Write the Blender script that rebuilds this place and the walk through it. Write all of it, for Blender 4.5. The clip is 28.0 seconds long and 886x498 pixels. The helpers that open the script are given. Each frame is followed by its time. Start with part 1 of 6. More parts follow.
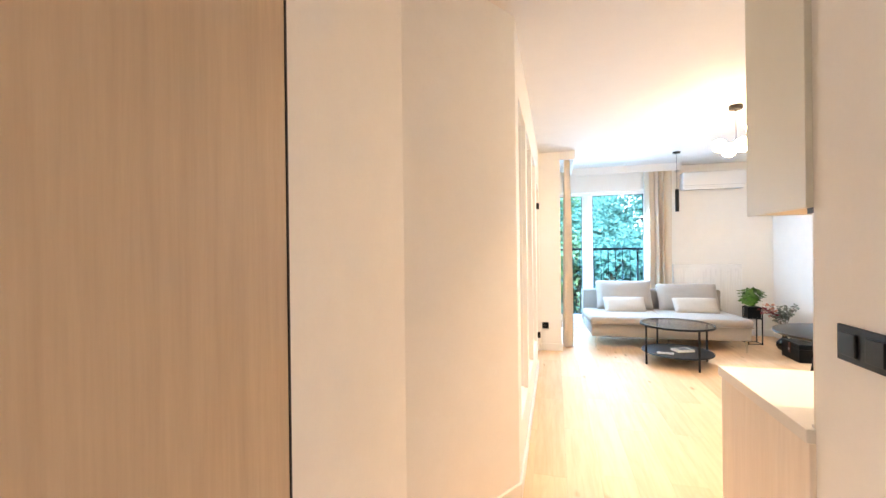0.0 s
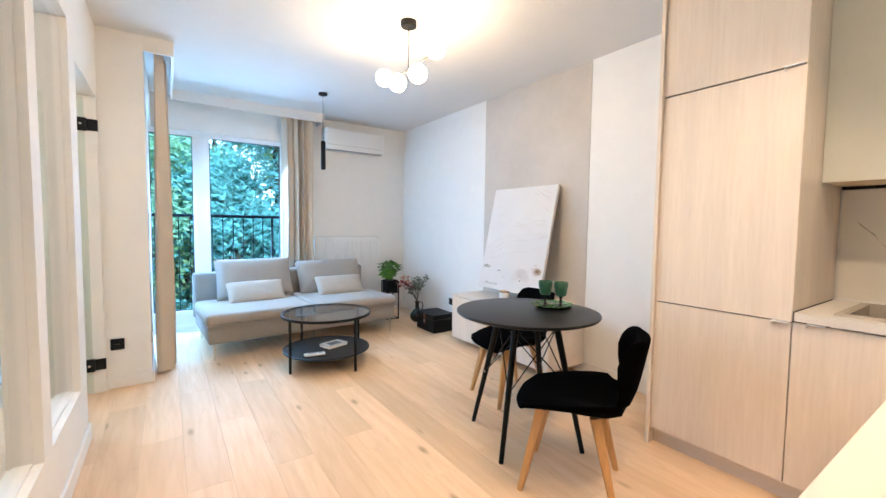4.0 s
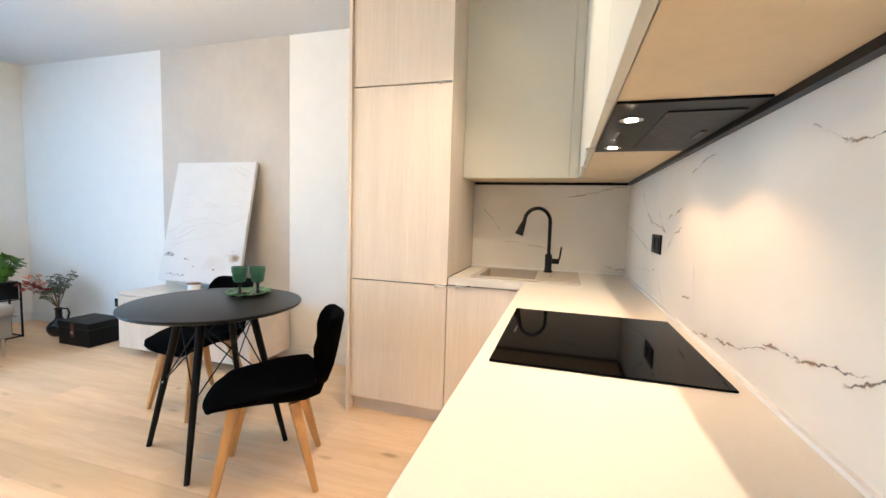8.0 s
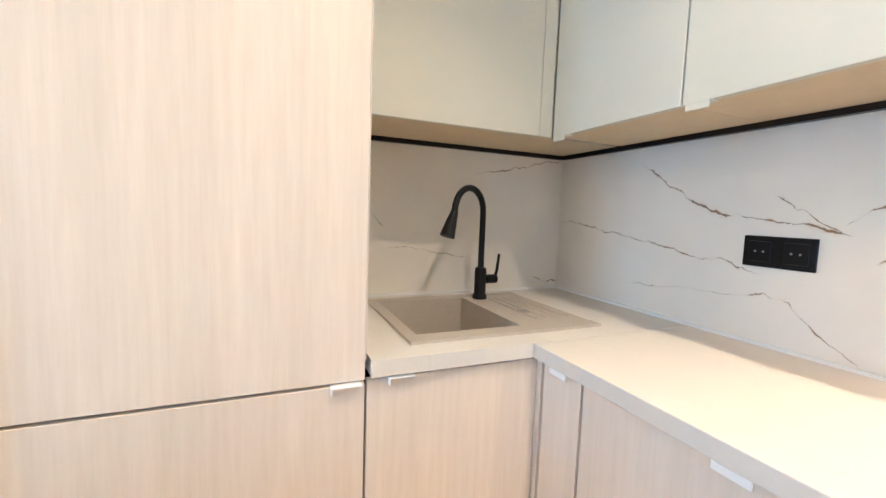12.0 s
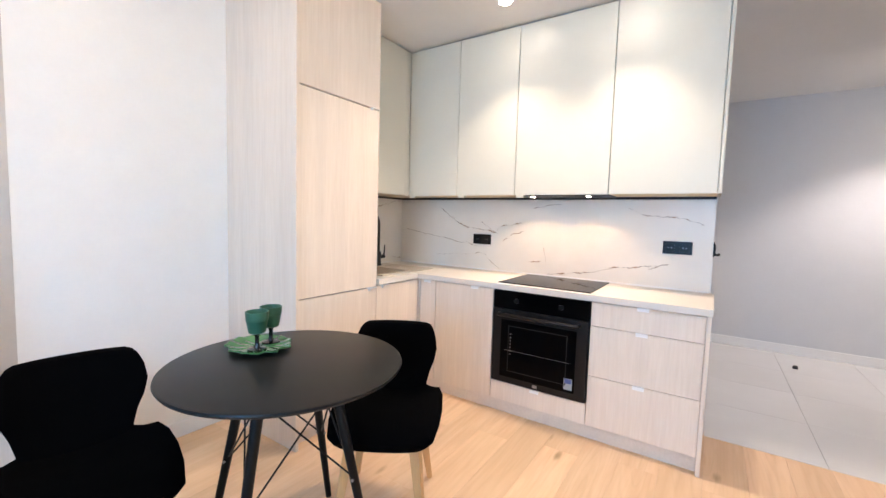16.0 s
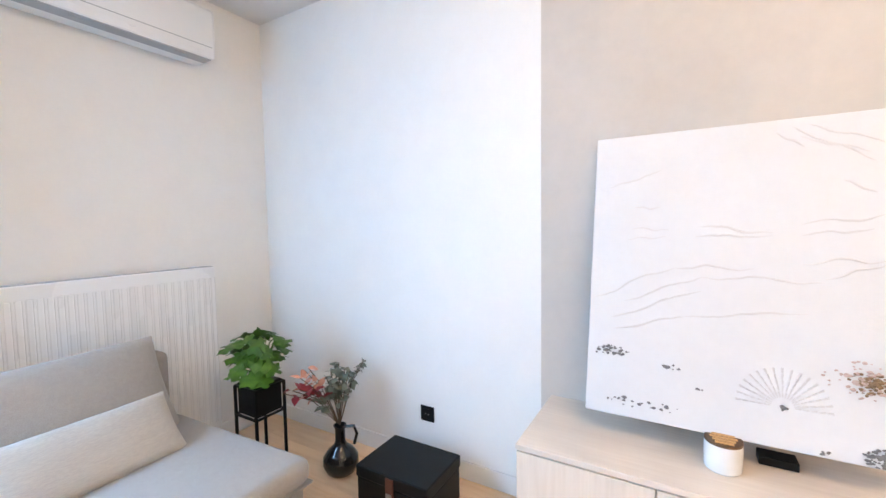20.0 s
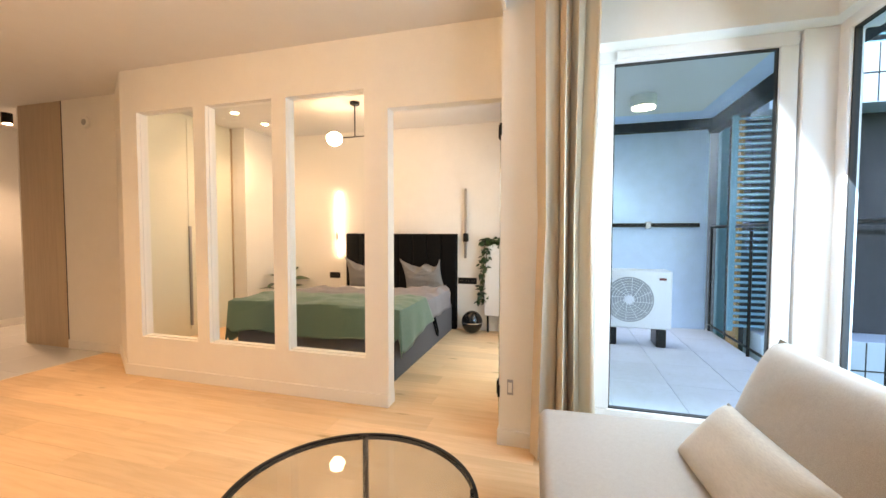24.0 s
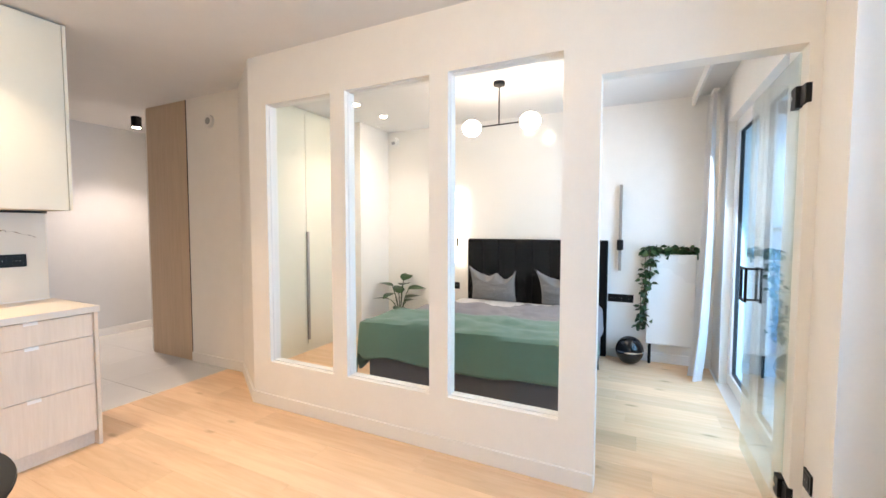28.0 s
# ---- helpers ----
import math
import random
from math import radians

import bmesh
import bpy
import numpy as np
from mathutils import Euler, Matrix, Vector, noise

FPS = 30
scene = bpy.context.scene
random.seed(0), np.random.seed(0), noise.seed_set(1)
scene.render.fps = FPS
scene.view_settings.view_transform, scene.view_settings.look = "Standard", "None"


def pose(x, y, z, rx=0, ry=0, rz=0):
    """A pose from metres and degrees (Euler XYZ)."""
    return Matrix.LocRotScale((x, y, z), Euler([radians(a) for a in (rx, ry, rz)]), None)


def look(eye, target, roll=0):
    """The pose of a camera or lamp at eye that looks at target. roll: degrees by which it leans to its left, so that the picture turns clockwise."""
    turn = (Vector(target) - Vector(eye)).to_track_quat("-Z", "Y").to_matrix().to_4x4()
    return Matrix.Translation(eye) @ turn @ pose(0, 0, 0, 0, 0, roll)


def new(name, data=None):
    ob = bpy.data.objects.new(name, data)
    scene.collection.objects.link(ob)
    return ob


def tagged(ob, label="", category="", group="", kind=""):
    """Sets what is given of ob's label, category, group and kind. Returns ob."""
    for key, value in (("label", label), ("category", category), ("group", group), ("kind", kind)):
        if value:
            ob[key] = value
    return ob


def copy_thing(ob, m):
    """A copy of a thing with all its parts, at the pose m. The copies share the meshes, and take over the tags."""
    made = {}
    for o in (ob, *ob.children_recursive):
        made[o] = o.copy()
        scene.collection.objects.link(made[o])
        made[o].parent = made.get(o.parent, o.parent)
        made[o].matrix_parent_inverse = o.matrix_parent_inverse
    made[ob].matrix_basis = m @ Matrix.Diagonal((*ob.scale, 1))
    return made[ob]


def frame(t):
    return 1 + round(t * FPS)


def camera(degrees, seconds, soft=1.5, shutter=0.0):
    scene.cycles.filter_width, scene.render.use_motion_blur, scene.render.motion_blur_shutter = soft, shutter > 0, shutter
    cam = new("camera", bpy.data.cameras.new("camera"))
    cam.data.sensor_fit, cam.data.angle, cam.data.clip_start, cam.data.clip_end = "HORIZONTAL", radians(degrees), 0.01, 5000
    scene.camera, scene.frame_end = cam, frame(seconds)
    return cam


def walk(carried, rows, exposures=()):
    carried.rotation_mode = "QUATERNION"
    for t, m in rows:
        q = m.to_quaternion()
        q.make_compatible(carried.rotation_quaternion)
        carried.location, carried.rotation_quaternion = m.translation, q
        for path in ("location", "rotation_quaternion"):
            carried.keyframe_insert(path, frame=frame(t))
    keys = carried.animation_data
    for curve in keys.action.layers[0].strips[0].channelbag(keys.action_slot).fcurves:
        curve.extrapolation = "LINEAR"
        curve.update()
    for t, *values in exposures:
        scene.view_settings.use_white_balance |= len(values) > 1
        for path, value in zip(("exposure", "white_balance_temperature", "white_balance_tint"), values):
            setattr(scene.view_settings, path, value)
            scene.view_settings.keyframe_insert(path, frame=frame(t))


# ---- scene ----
cam = camera(95.3, 28.0)
PATH = [
    (0, (0.197, -1.313, 1.354), (-0.335, 0.614, 1.351), -0.7),
    (0.5, (0.2, -1.094, 1.291), (-0.007, 0.896, 1.28), 0.0),
    (1, (0.139, -0.832, 1.268), (0.173, 1.167, 1.224), 0.1),
    (1.5, (0.083, -0.587, 1.252), (0.381, 1.389, 1.174), 0.3),
    (2, (0.084, -0.32, 1.246), (0.76, 1.56, 1.15), 0.6),
    (2.5, (0.153, -0.116, 1.244), (1.197, 1.586, 1.14), 0.9),
    (4.5, (0.433, 0.474, 1.199), (1.56, 2.122, 1.084), 0.7),
    (5, (0.441, 0.424, 1.171), (1.306, 2.224, 1.055), 0.5),
    (5.5, (0.392, 0.307, 1.168), (1.071, 2.184, 1.05), 0.3),
    (6, (0.345, 0.179, 1.177), (0.925, 2.089, 1.058), 0.2),
    (6.5, (0.299, 0.067, 1.201), (1.032, 1.924, 1.075), 0.4),
    (7, (0.307, 0.098, 1.224), (1.505, 1.694, 1.088), 0.8),
    (7.5, (0.38, 0.265, 1.221), (2.035, 1.379, 1.073), 1.4),
    (8, (0.499, 0.391, 1.202), (2.411, 0.956, 1.044), 1.7),
    (8.5, (0.624, 0.54, 1.192), (2.616, 0.59, 1.026), 2.0),
    (9, (0.759, 0.683, 1.171), (2.724, 0.352, 0.999), 2.0),
    (9.5, (0.969, 0.806, 1.158), (2.883, 0.253, 0.981), 2.2),
    (10, (1.226, 0.917, 1.156), (3.091, 0.219, 0.971), 2.2),
    (10.5, (1.504, 0.971, 1.15), (3.348, 0.219, 0.968), 2.3),
    (11, (1.758, 1.022, 1.166), (3.598, 0.257, 0.985), 2.1),
    (11.5, (1.886, 1.082, 1.176), (3.731, 0.331, 0.999), 2.0),
    (13.5, (1.43, 1.836, 1.201), (3.004, 0.611, 1.041), 2.0),
    (14, (1.271, 2.08, 1.21), (2.675, 0.664, 1.057), 1.6),
    (14.5, (1.142, 2.344, 1.235), (2.359, 0.764, 1.079), 1.7),
    (15, (1.033, 2.607, 1.248), (2.14, 0.948, 1.1), 1.6),
    (15.5, (0.969, 2.801, 1.257), (2.034, 1.114, 1.116), 1.6),
    (16, (0.871, 2.968, 1.27), (1.975, 1.307, 1.121), 1.7),
    (16.5, (0.752, 3.119, 1.251), (1.952, 1.526, 1.099), 1.6),
    (17, (0.687, 3.225, 1.242), (2.007, 1.731, 1.083), 1.6),
    (17.5, (0.649, 3.269, 1.237), (2.106, 1.91, 1.066), 1.5),
    (18, (0.654, 3.26, 1.252), (2.277, 2.105, 1.069), 1.4),
    (18.5, (0.786, 3.224, 1.279), (2.579, 2.361, 1.084), 1.0),
    (19, (1.042, 3.228, 1.272), (2.998, 2.85, 1.092), 0.5),
    (19.5, (1.298, 3.299, 1.294), (3.269, 3.592, 1.127), -0.3),
    (20, (1.567, 3.378, 1.287), (3.288, 4.389, 1.161), -0.9),
    (20.5, (1.798, 3.517, 1.239), (2.981, 5.128, 1.157), -1.0),
    (21, (1.996, 3.731, 1.218), (2.394, 5.69, 1.176), -1.1),
    (21.5, (2.139, 3.976, 1.227), (1.707, 5.928, 1.189), -1.3),
    (22, (2.194, 4.241, 1.217), (1.036, 5.871, 1.195), -1.0),
    (22.5, (2.201, 4.416, 1.242), (0.526, 5.51, 1.225), -0.7),
    (24.5, (2.785, 4.562, 1.235), (1.034, 3.603, 1.117), 0.2),
    (25, (2.87, 4.55, 1.209), (1.344, 3.266, 1.061), 0.2),
    (25.5, (2.896, 4.517, 1.207), (1.617, 2.989, 1.038), 0.2),
    (26, (2.875, 4.476, 1.219), (1.796, 2.802, 1.043), 0.1),
    (26.5, (2.811, 4.355, 1.266), (1.801, 2.637, 1.099), 0.0),
    (27, (2.676, 4.122, 1.314), (1.493, 2.515, 1.179), 0.1),
    (27.5, (2.474, 3.837, 1.32), (0.997, 2.493, 1.207), 0.2),
    (28, (2.158, 3.584, 1.345), (0.358, 2.718, 1.24), 0.1),
]
walk(cam, [(t, look(eye, target, roll)) for t, eye, target, roll in PATH],
     [(0, 2.32, 7900, 24), (1.2, 2.15, 7400, 22), (2.2, 1.84, 6800, 19), (5.5, 1.65, 6700, 19), (7, 1.62, 6900, 18), (8, 1.77, 6600, 15), (9, 1.8, 6100, 14), (10, 1.85, 5950, 13), (11, 1.82, 5800, 13), (14, 1.78, 6200, 17), (17, 1.79, 6100, 20), (18.8, 1.82, 6800, 21), (19.7, 1.97, 6900, 23), (20.5, 1.98, 7300, 26), (21, 1.92, 11000, 33), (22, 1.66, 19000, 43), (24.6, 1.37, 10000, 29), (25.2, 1.46, 8400, 26), (26, 1.6, 7300, 21), (26.4, 1.58, 7200, 21), (27, 1.52, 6900, 20), (28, 1.7, 6900, 20)])

# ---- light ----
world = bpy.data.worlds.new("sky")
scene.world = world
world.use_nodes = True
sky = world.node_tree.nodes.new("ShaderNodeTexSky")
sky.sky_type = "NISHITA"
sky.sun_disc = False
sky.sun_elevation, sky.sun_rotation = radians(40), radians(153)
world.node_tree.links.new(sky.outputs["Color"], world.node_tree.nodes["Background"].inputs["Color"])
world.node_tree.nodes["Background"].inputs["Strength"].default_value = 0.85
sky.dust_density, sky.ozone_density = 1.0, 4.5


def lamp(name, kind, place, power, color=(1, 1, 1), target=None, **more):
    data = bpy.data.lights.new(name, kind)
    data.energy, data.color = power, color
    for key, value in more.items():
        if key == "size":
            data.shape, data.size, data.size_y = "RECTANGLE", *value
        elif key == "cone":
            data.spot_size, data.spot_blend = radians(value), more.get("blend", 0.6)
        elif key == "radius":
            data.shadow_soft_size = value
        elif key == "angle":
            data.angle = radians(value)
    ob = new(name, data)
    ob.matrix_world = look(place, target) if target else Matrix.Translation(place)
    return ob


NEUTRAL = (1.0, 0.87, 0.74)
lamp("sun", "SUN", (0, 0, 20), 2.9, (0.30, 0.76, 1.0), target=(-4.5, 9, 11.5), angle=14)
lamp("window_daylight", "AREA", (0.95, 6.02, 1.25), 45, (0.31, 0.63, 1.0), target=(0.95, 2.8, -0.6), size=(1.4, 1.9))
lamp("balcony_door_daylight", "AREA", (0.0, 5.24, 1.25), 9, (0.31, 0.63, 1.0), target=(2.2, 5.0, -0.3), size=(0.7, 1.9))
lamp("bedroom_daylight", "AREA", (-1.2, 4.42, 1.2), 14, (0.56, 0.80, 1.0), target=(-1.2, 1.5, 0.1), size=(1.6, 1.9))
KITCHEN_SPOTS = ((2.015, 0.64), (1.315, 0.64))
for x, y in KITCHEN_SPOTS:
    lamp("kitchen_downlight_beam", "SPOT", (x, y, 2.575), 20, (1.0, 0.82, 0.58), target=(x, y + 0.5, 0), cone=108, blend=0.7, radius=0.012)
for x in (1.556, 1.936):
    lamp("hood_lamp_beam", "SPOT", (x, 0.25, 1.436), 2.6, (1.0, 0.64, 0.34), target=(x, 0.2, 0), cone=122, blend=0.35, radius=0.02)
lamp("hall_spot_beam", "SPOT", (-0.56, -1.64, 2.47), 35, NEUTRAL, target=(-0.56, -1.64, 0), cone=118, radius=0.03)
BED_SPOTS = ((-1.25, 0.95), (-1.75, 0.95))
for x, y in BED_SPOTS:
    lamp("bedroom_downlight_beam", "SPOT", (x, y, 2.585), 9, NEUTRAL, target=(x, y, 0), cone=125, radius=0.035)
lamp("balcony_lamp_beam", "SPOT", (-1.9, 5.37, 2.47), 6, NEUTRAL, target=(-1.9, 5.37, 0), cone=150, radius=0.1)


# ---- materials ----
def material(name, color, rough=0.5, metal=0.0, grain=None, stretch=(1, 1, 1), vary=0.0, stain=0.0, bump=0.0, tint=None, coat=0.0,
             spread=0.0, sheen=0.0, spec=0.5, emit=0.0, emit_color=(1, 1, 1)):
    """Principled surface; grain: scale of the fine texture, stain: wide patches, tint: second colour, spread: change from piece to piece."""
    m = bpy.data.materials.new(name)
    m.use_nodes = True
    n, link = m.node_tree.nodes, m.node_tree.links.new
    p = n["Principled BSDF"]
    p.inputs["Base Color"].default_value = (*color, 1)
    p.inputs["Roughness"].default_value, p.inputs["Metallic"].default_value = rough, metal
    p.inputs["Coat Weight"].default_value = coat
    p.inputs["Sheen Weight"].default_value = sheen
    p.inputs["Specular IOR Level"].default_value = spec
    if emit:
        p.inputs["Emission Color"].default_value, p.inputs["Emission Strength"].default_value = (*emit_color, 1), emit
    if grain:
        tc, mp = n.new("ShaderNodeTexCoord"), n.new("ShaderNodeMapping")
        mp.inputs["Scale"].default_value = stretch
        info = n.new("ShaderNodeObjectInfo")
        shift = n.new("ShaderNodeVectorMath")
        shift.operation = "SCALE"
        shift.inputs[0].default_value = (37.0, 53.0, 71.0)
        link(info.outputs["Random"], shift.inputs["Scale"])
        link(tc.outputs["Object"], mp.inputs["Vector"])
        link(shift.outputs[0], mp.inputs["Location"])
        fine = n.new("ShaderNodeTexNoise")
        fine.inputs["Scale"].default_value, fine.inputs["Detail"].default_value = grain, 6
        fine.inputs["Roughness"].default_value = 0.65
        link(mp.outputs[0], fine.inputs["Vector"])
        wide = n.new("ShaderNodeTexNoise")
        wide.inputs["Scale"].default_value, wide.inputs["Detail"].default_value = grain * 0.13, 2
        link(mp.outputs[0], wide.inputs["Vector"])
        ramp = n.new("ShaderNodeMapRange")
        ramp.inputs["From Min"].default_value, ramp.inputs["From Max"].default_value = 0.3, 0.7
        link(fine.outputs["Fac"], ramp.inputs["Value"])
        mix = n.new("ShaderNodeMix")
        mix.data_type = "RGBA"
        dark = tint or tuple(c * (1 - vary) for c in color)
        mix.inputs["A"].default_value, mix.inputs["B"].default_value = (*dark, 1), (*color, 1)
        link(ramp.outputs[0], mix.inputs["Factor"])
        last = mix.outputs["Result"]
        for amount, socket in ((stain, wide.outputs["Fac"]), (spread, info.outputs["Random"])):
            if amount:
                value = n.new("ShaderNodeMapRange")
                value.inputs["From Min"].default_value, value.inputs["From Max"].default_value = (0.3, 0.7) if amount == stain else (0, 1)
                value.inputs["To Min"].default_value, value.inputs["To Max"].default_value = 1 - amount, 1 + amount
                link(socket, value.inputs["Value"])
                hsv = n.new("ShaderNodeHueSaturation")
                link(value.outputs[0], hsv.inputs["Value"])
                link(last, hsv.inputs["Color"])
                last = hsv.outputs["Color"]
        link(last, p.inputs["Base Color"])
        if bump:
            b = n.new("ShaderNodeBump")
            b.inputs["Strength"].default_value, b.inputs["Distance"].default_value = bump, 0.004
            link(fine.outputs["Fac"], b.inputs["Height"])
            link(b.outputs[0], p.inputs["Normal"])
        rr = n.new("ShaderNodeMapRange")
        rr.inputs["To Min"].default_value, rr.inputs["To Max"].default_value = max(rough - 0.06, 0.02), min(rough + 0.06, 1)
        link(wide.outputs["Fac"], rr.inputs["Value"])
        link(rr.outputs[0], p.inputs["Roughness"])
    return m


def glass_material(name, tint=(1, 1, 1), gloss=0.022, fall=5.0):
    m = bpy.data.materials.new(name)
    m.use_nodes = True
    n, link = m.node_tree.nodes, m.node_tree.links.new
    n.remove(n["Principled BSDF"])
    clear, shine, mix, weight = (n.new("ShaderNode" + k) for k in ("BsdfTransparent", "BsdfGlossy", "MixShader", "LayerWeight"))
    clear.inputs["Color"].default_value = (*tint, 1)
    shine.inputs["Roughness"].default_value = 0.01
    weight.inputs["Blend"].default_value = 0.5
    power, scale = n.new("ShaderNodeMath"), n.new("ShaderNodeMath")
    power.operation, scale.operation = "POWER", "MULTIPLY_ADD"
    power.inputs[1].default_value = fall
    scale.inputs[1].default_value, scale.inputs[2].default_value = 1 - gloss, gloss
    link(weight.outputs["Facing"], power.inputs[0])
    link(power.outputs[0], scale.inputs[0])
    link(scale.outputs[0], mix.inputs[0])
    link(clear.outputs[0], mix.inputs[1])
    link(shine.outputs[0], mix.inputs[2])
    link(mix.outputs[0], n["Material Output"].inputs["Surface"])
    return m


def node_kit(name, rough):
    """A new material with short cuts for its nodes."""
    m = bpy.data.materials.new(name)
    m.use_nodes = True
    n, link = m.node_tree.nodes, m.node_tree.links.new
    p = n["Principled BSDF"]
    p.inputs["Roughness"].default_value = rough
    p.inputs["Specular IOR Level"].default_value = 0.35

    def plug(value, socket):
        if hasattr(value, "is_linked"):
            link(value, socket)
        else:
            socket.default_value = value

    def calc(op, a, b=0.0, clamp=False):
        k = n.new("ShaderNodeMath")
        k.operation, k.use_clamp = op, clamp
        plug(a, k.inputs[0])
        plug(b, k.inputs[1])
        return k.outputs[0]

    def noisy(vector, scale, detail, rough=0.55):
        k = n.new("ShaderNodeTexNoise")
        k.inputs["Scale"].default_value, k.inputs["Detail"].default_value, k.inputs["Roughness"].default_value = scale, detail, rough
        link(vector, k.inputs["Vector"])
        return k.outputs["Fac"]

    def ramp(value, lo, hi, out0=0.0, out1=1.0):
        k = n.new("ShaderNodeMapRange")
        k.interpolation_type = "SMOOTHSTEP"
        for i, v in enumerate((value, lo, hi, out0, out1)):
            plug(v, k.inputs[i])
        return k.outputs[0]

    def blend(fac, a, b):
        k = n.new("ShaderNodeMix")
        k.data_type = "RGBA"
        plug(fac, k.inputs["Factor"])
        for s, v in (("A", a), ("B", b)):
            plug((*v, 1) if isinstance(v, tuple) else v, k.inputs[s])
        return k.outputs["Result"]

    return m, n, link, p, calc, noisy, ramp, blend


def oak_material(name):
    """Plank oak: long streaks, arched figure, small knots, each plank a little different."""
    m, n, link, p, calc, noisy, ramp, blend = node_kit(name, 0.36)
    tc, info, move, mp = (n.new("ShaderNode" + k) for k in ("TexCoord", "ObjectInfo", "VectorMath", "Mapping"))
    move.operation = "MULTIPLY_ADD"
    move.inputs[1].default_value = (1, 1, 1)
    offs = n.new("ShaderNodeVectorMath")
    offs.operation = "SCALE"
    offs.inputs[0].default_value = (31.0, 57.0, 13.0)
    link(info.outputs["Random"], offs.inputs["Scale"])
    link(tc.outputs["Object"], move.inputs[0])
    link(offs.outputs[0], move.inputs[2])
    mp.inputs["Scale"].default_value = (9.0, 0.75, 9.0)
    link(move.outputs[0], mp.inputs["Vector"])
    streak = noisy(mp.outputs[0], 3.2, 5, 0.55)
    figure = noisy(mp.outputs[0], 0.55, 2, 0.4)
    rings = calc("ABSOLUTE", calc("SINE", calc("MULTIPLY", figure, 46.0)))
    cells = n.new("ShaderNodeTexVoronoi")
    cells.inputs["Scale"].default_value = 1.0
    km = n.new("ShaderNodeMapping")
    km.inputs["Scale"].default_value = (5.2, 1.9, 5.2)
    link(move.outputs[0], km.inputs["Vector"])
    link(km.outputs[0], cells.inputs["Vector"])
    knot = ramp(calc("ADD", cells.outputs["Distance"], calc("MULTIPLY", calc("SUBTRACT", streak, 0.5), 0.12)), 0.0, 0.14, 1.0, 0.0)
    base = blend(ramp(streak, 0.3, 0.7), (0.77, 0.525, 0.33), (0.84, 0.60, 0.395))
    wide = noisy(mp.outputs[0], 0.28, 3, 0.5)
    base = blend(calc("MULTIPLY", ramp(wide, 0.42, 0.68), 0.42), base, (0.62, 0.42, 0.245))
    base = blend(calc("MULTIPLY", ramp(rings, 0.0, 0.5, 1.0, 0.0), 0.16), base, (0.60, 0.40, 0.23))
    base = blend(calc("MULTIPLY", knot, 0.75), base, (0.33, 0.19, 0.09))
    hsv = n.new("ShaderNodeHueSaturation")
    link(base, hsv.inputs["Color"])
    link(ramp(info.outputs["Random"], 0.0, 1.0, 0.945, 1.055), hsv.inputs["Value"])
    link(hsv.outputs["Color"], p.inputs["Base Color"])
    p.inputs["Specular IOR Level"].default_value = 0.2
    link(ramp(streak, 0.2, 0.8, 0.60, 0.48), p.inputs["Roughness"])
    bump = n.new("ShaderNodeBump")
    bump.inputs["Strength"].default_value, bump.inputs["Distance"].default_value = 0.08, 0.003
    link(streak, bump.inputs["Height"])
    link(bump.outputs[0], p.inputs["Normal"])
    return m


def marble_material(name, seed, *veins):
    """White stone with broken rusty veins; each vein: place along, height, slope, half length, weight."""
    m, n, link, p, calc, noisy, ramp, blend = node_kit(name, 0.3)
    tc, split, move = n.new("ShaderNodeTexCoord"), n.new("ShaderNodeSeparateXYZ"), n.new("ShaderNodeVectorMath")
    move.inputs[1].default_value = (seed, seed * 2.3, 0)
    link(tc.outputs["Object"], move.inputs[0])
    link(tc.outputs["Object"], split.inputs[0])
    v = move.outputs[0]
    bend, patch = noisy(v, 9.0, 6, 0.62), noisy(v, 15.0, 4, 0.6)
    along, height = calc("ADD", split.outputs["X"], split.outputs["Y"]), split.outputs["Z"]
    wob = calc("MULTIPLY", calc("SUBTRACT", bend, 0.5), 0.075)
    width = ramp(patch, 0.35, 0.68, 0.35, 2.3)
    line = soft = None
    for place, z, slope, reach, weight in (it for group in veins for it in group):
        off = calc("SUBTRACT", along, place)
        d = calc("SUBTRACT", calc("ADD", calc("SUBTRACT", height, z), wob), calc("MULTIPLY", off, slope))
        d = calc("ABSOLUTE", calc("MULTIPLY", d, 1 / math.hypot(1, slope)))
        end = ramp(calc("ABSOLUTE", off), reach * 0.75, reach * 1.12 + 0.006, 1.0, 0.0)
        one = calc("MULTIPLY", end, ramp(calc("DIVIDE", d, width), 0.0004 * weight, 0.0019 * weight, 1.0, 0.0))
        halo = calc("MULTIPLY", end, ramp(d, 0.0, 0.012 * weight, 1.0, 0.0))
        line = one if line is None else calc("MAXIMUM", line, one)
        soft = halo if soft is None else calc("MAXIMUM", soft, halo)
    line = calc("MULTIPLY", line, ramp(patch, 0.36, 0.5, 0.35, 1.0))
    base = blend(ramp(noisy(v, 2.2, 5), 0.3, 0.7), (0.79, 0.75, 0.68), (0.73, 0.685, 0.61))
    base = blend(calc("MULTIPLY", soft, ramp(patch, 0.45, 0.7, 0.08, 0.5)), base, (0.56, 0.42, 0.29))
    color = blend(ramp(patch, 0.47, 0.6), (0.13, 0.115, 0.10), (0.24, 0.135, 0.06))
    link(blend(line, base, color), p.inputs["Base Color"])
    return m


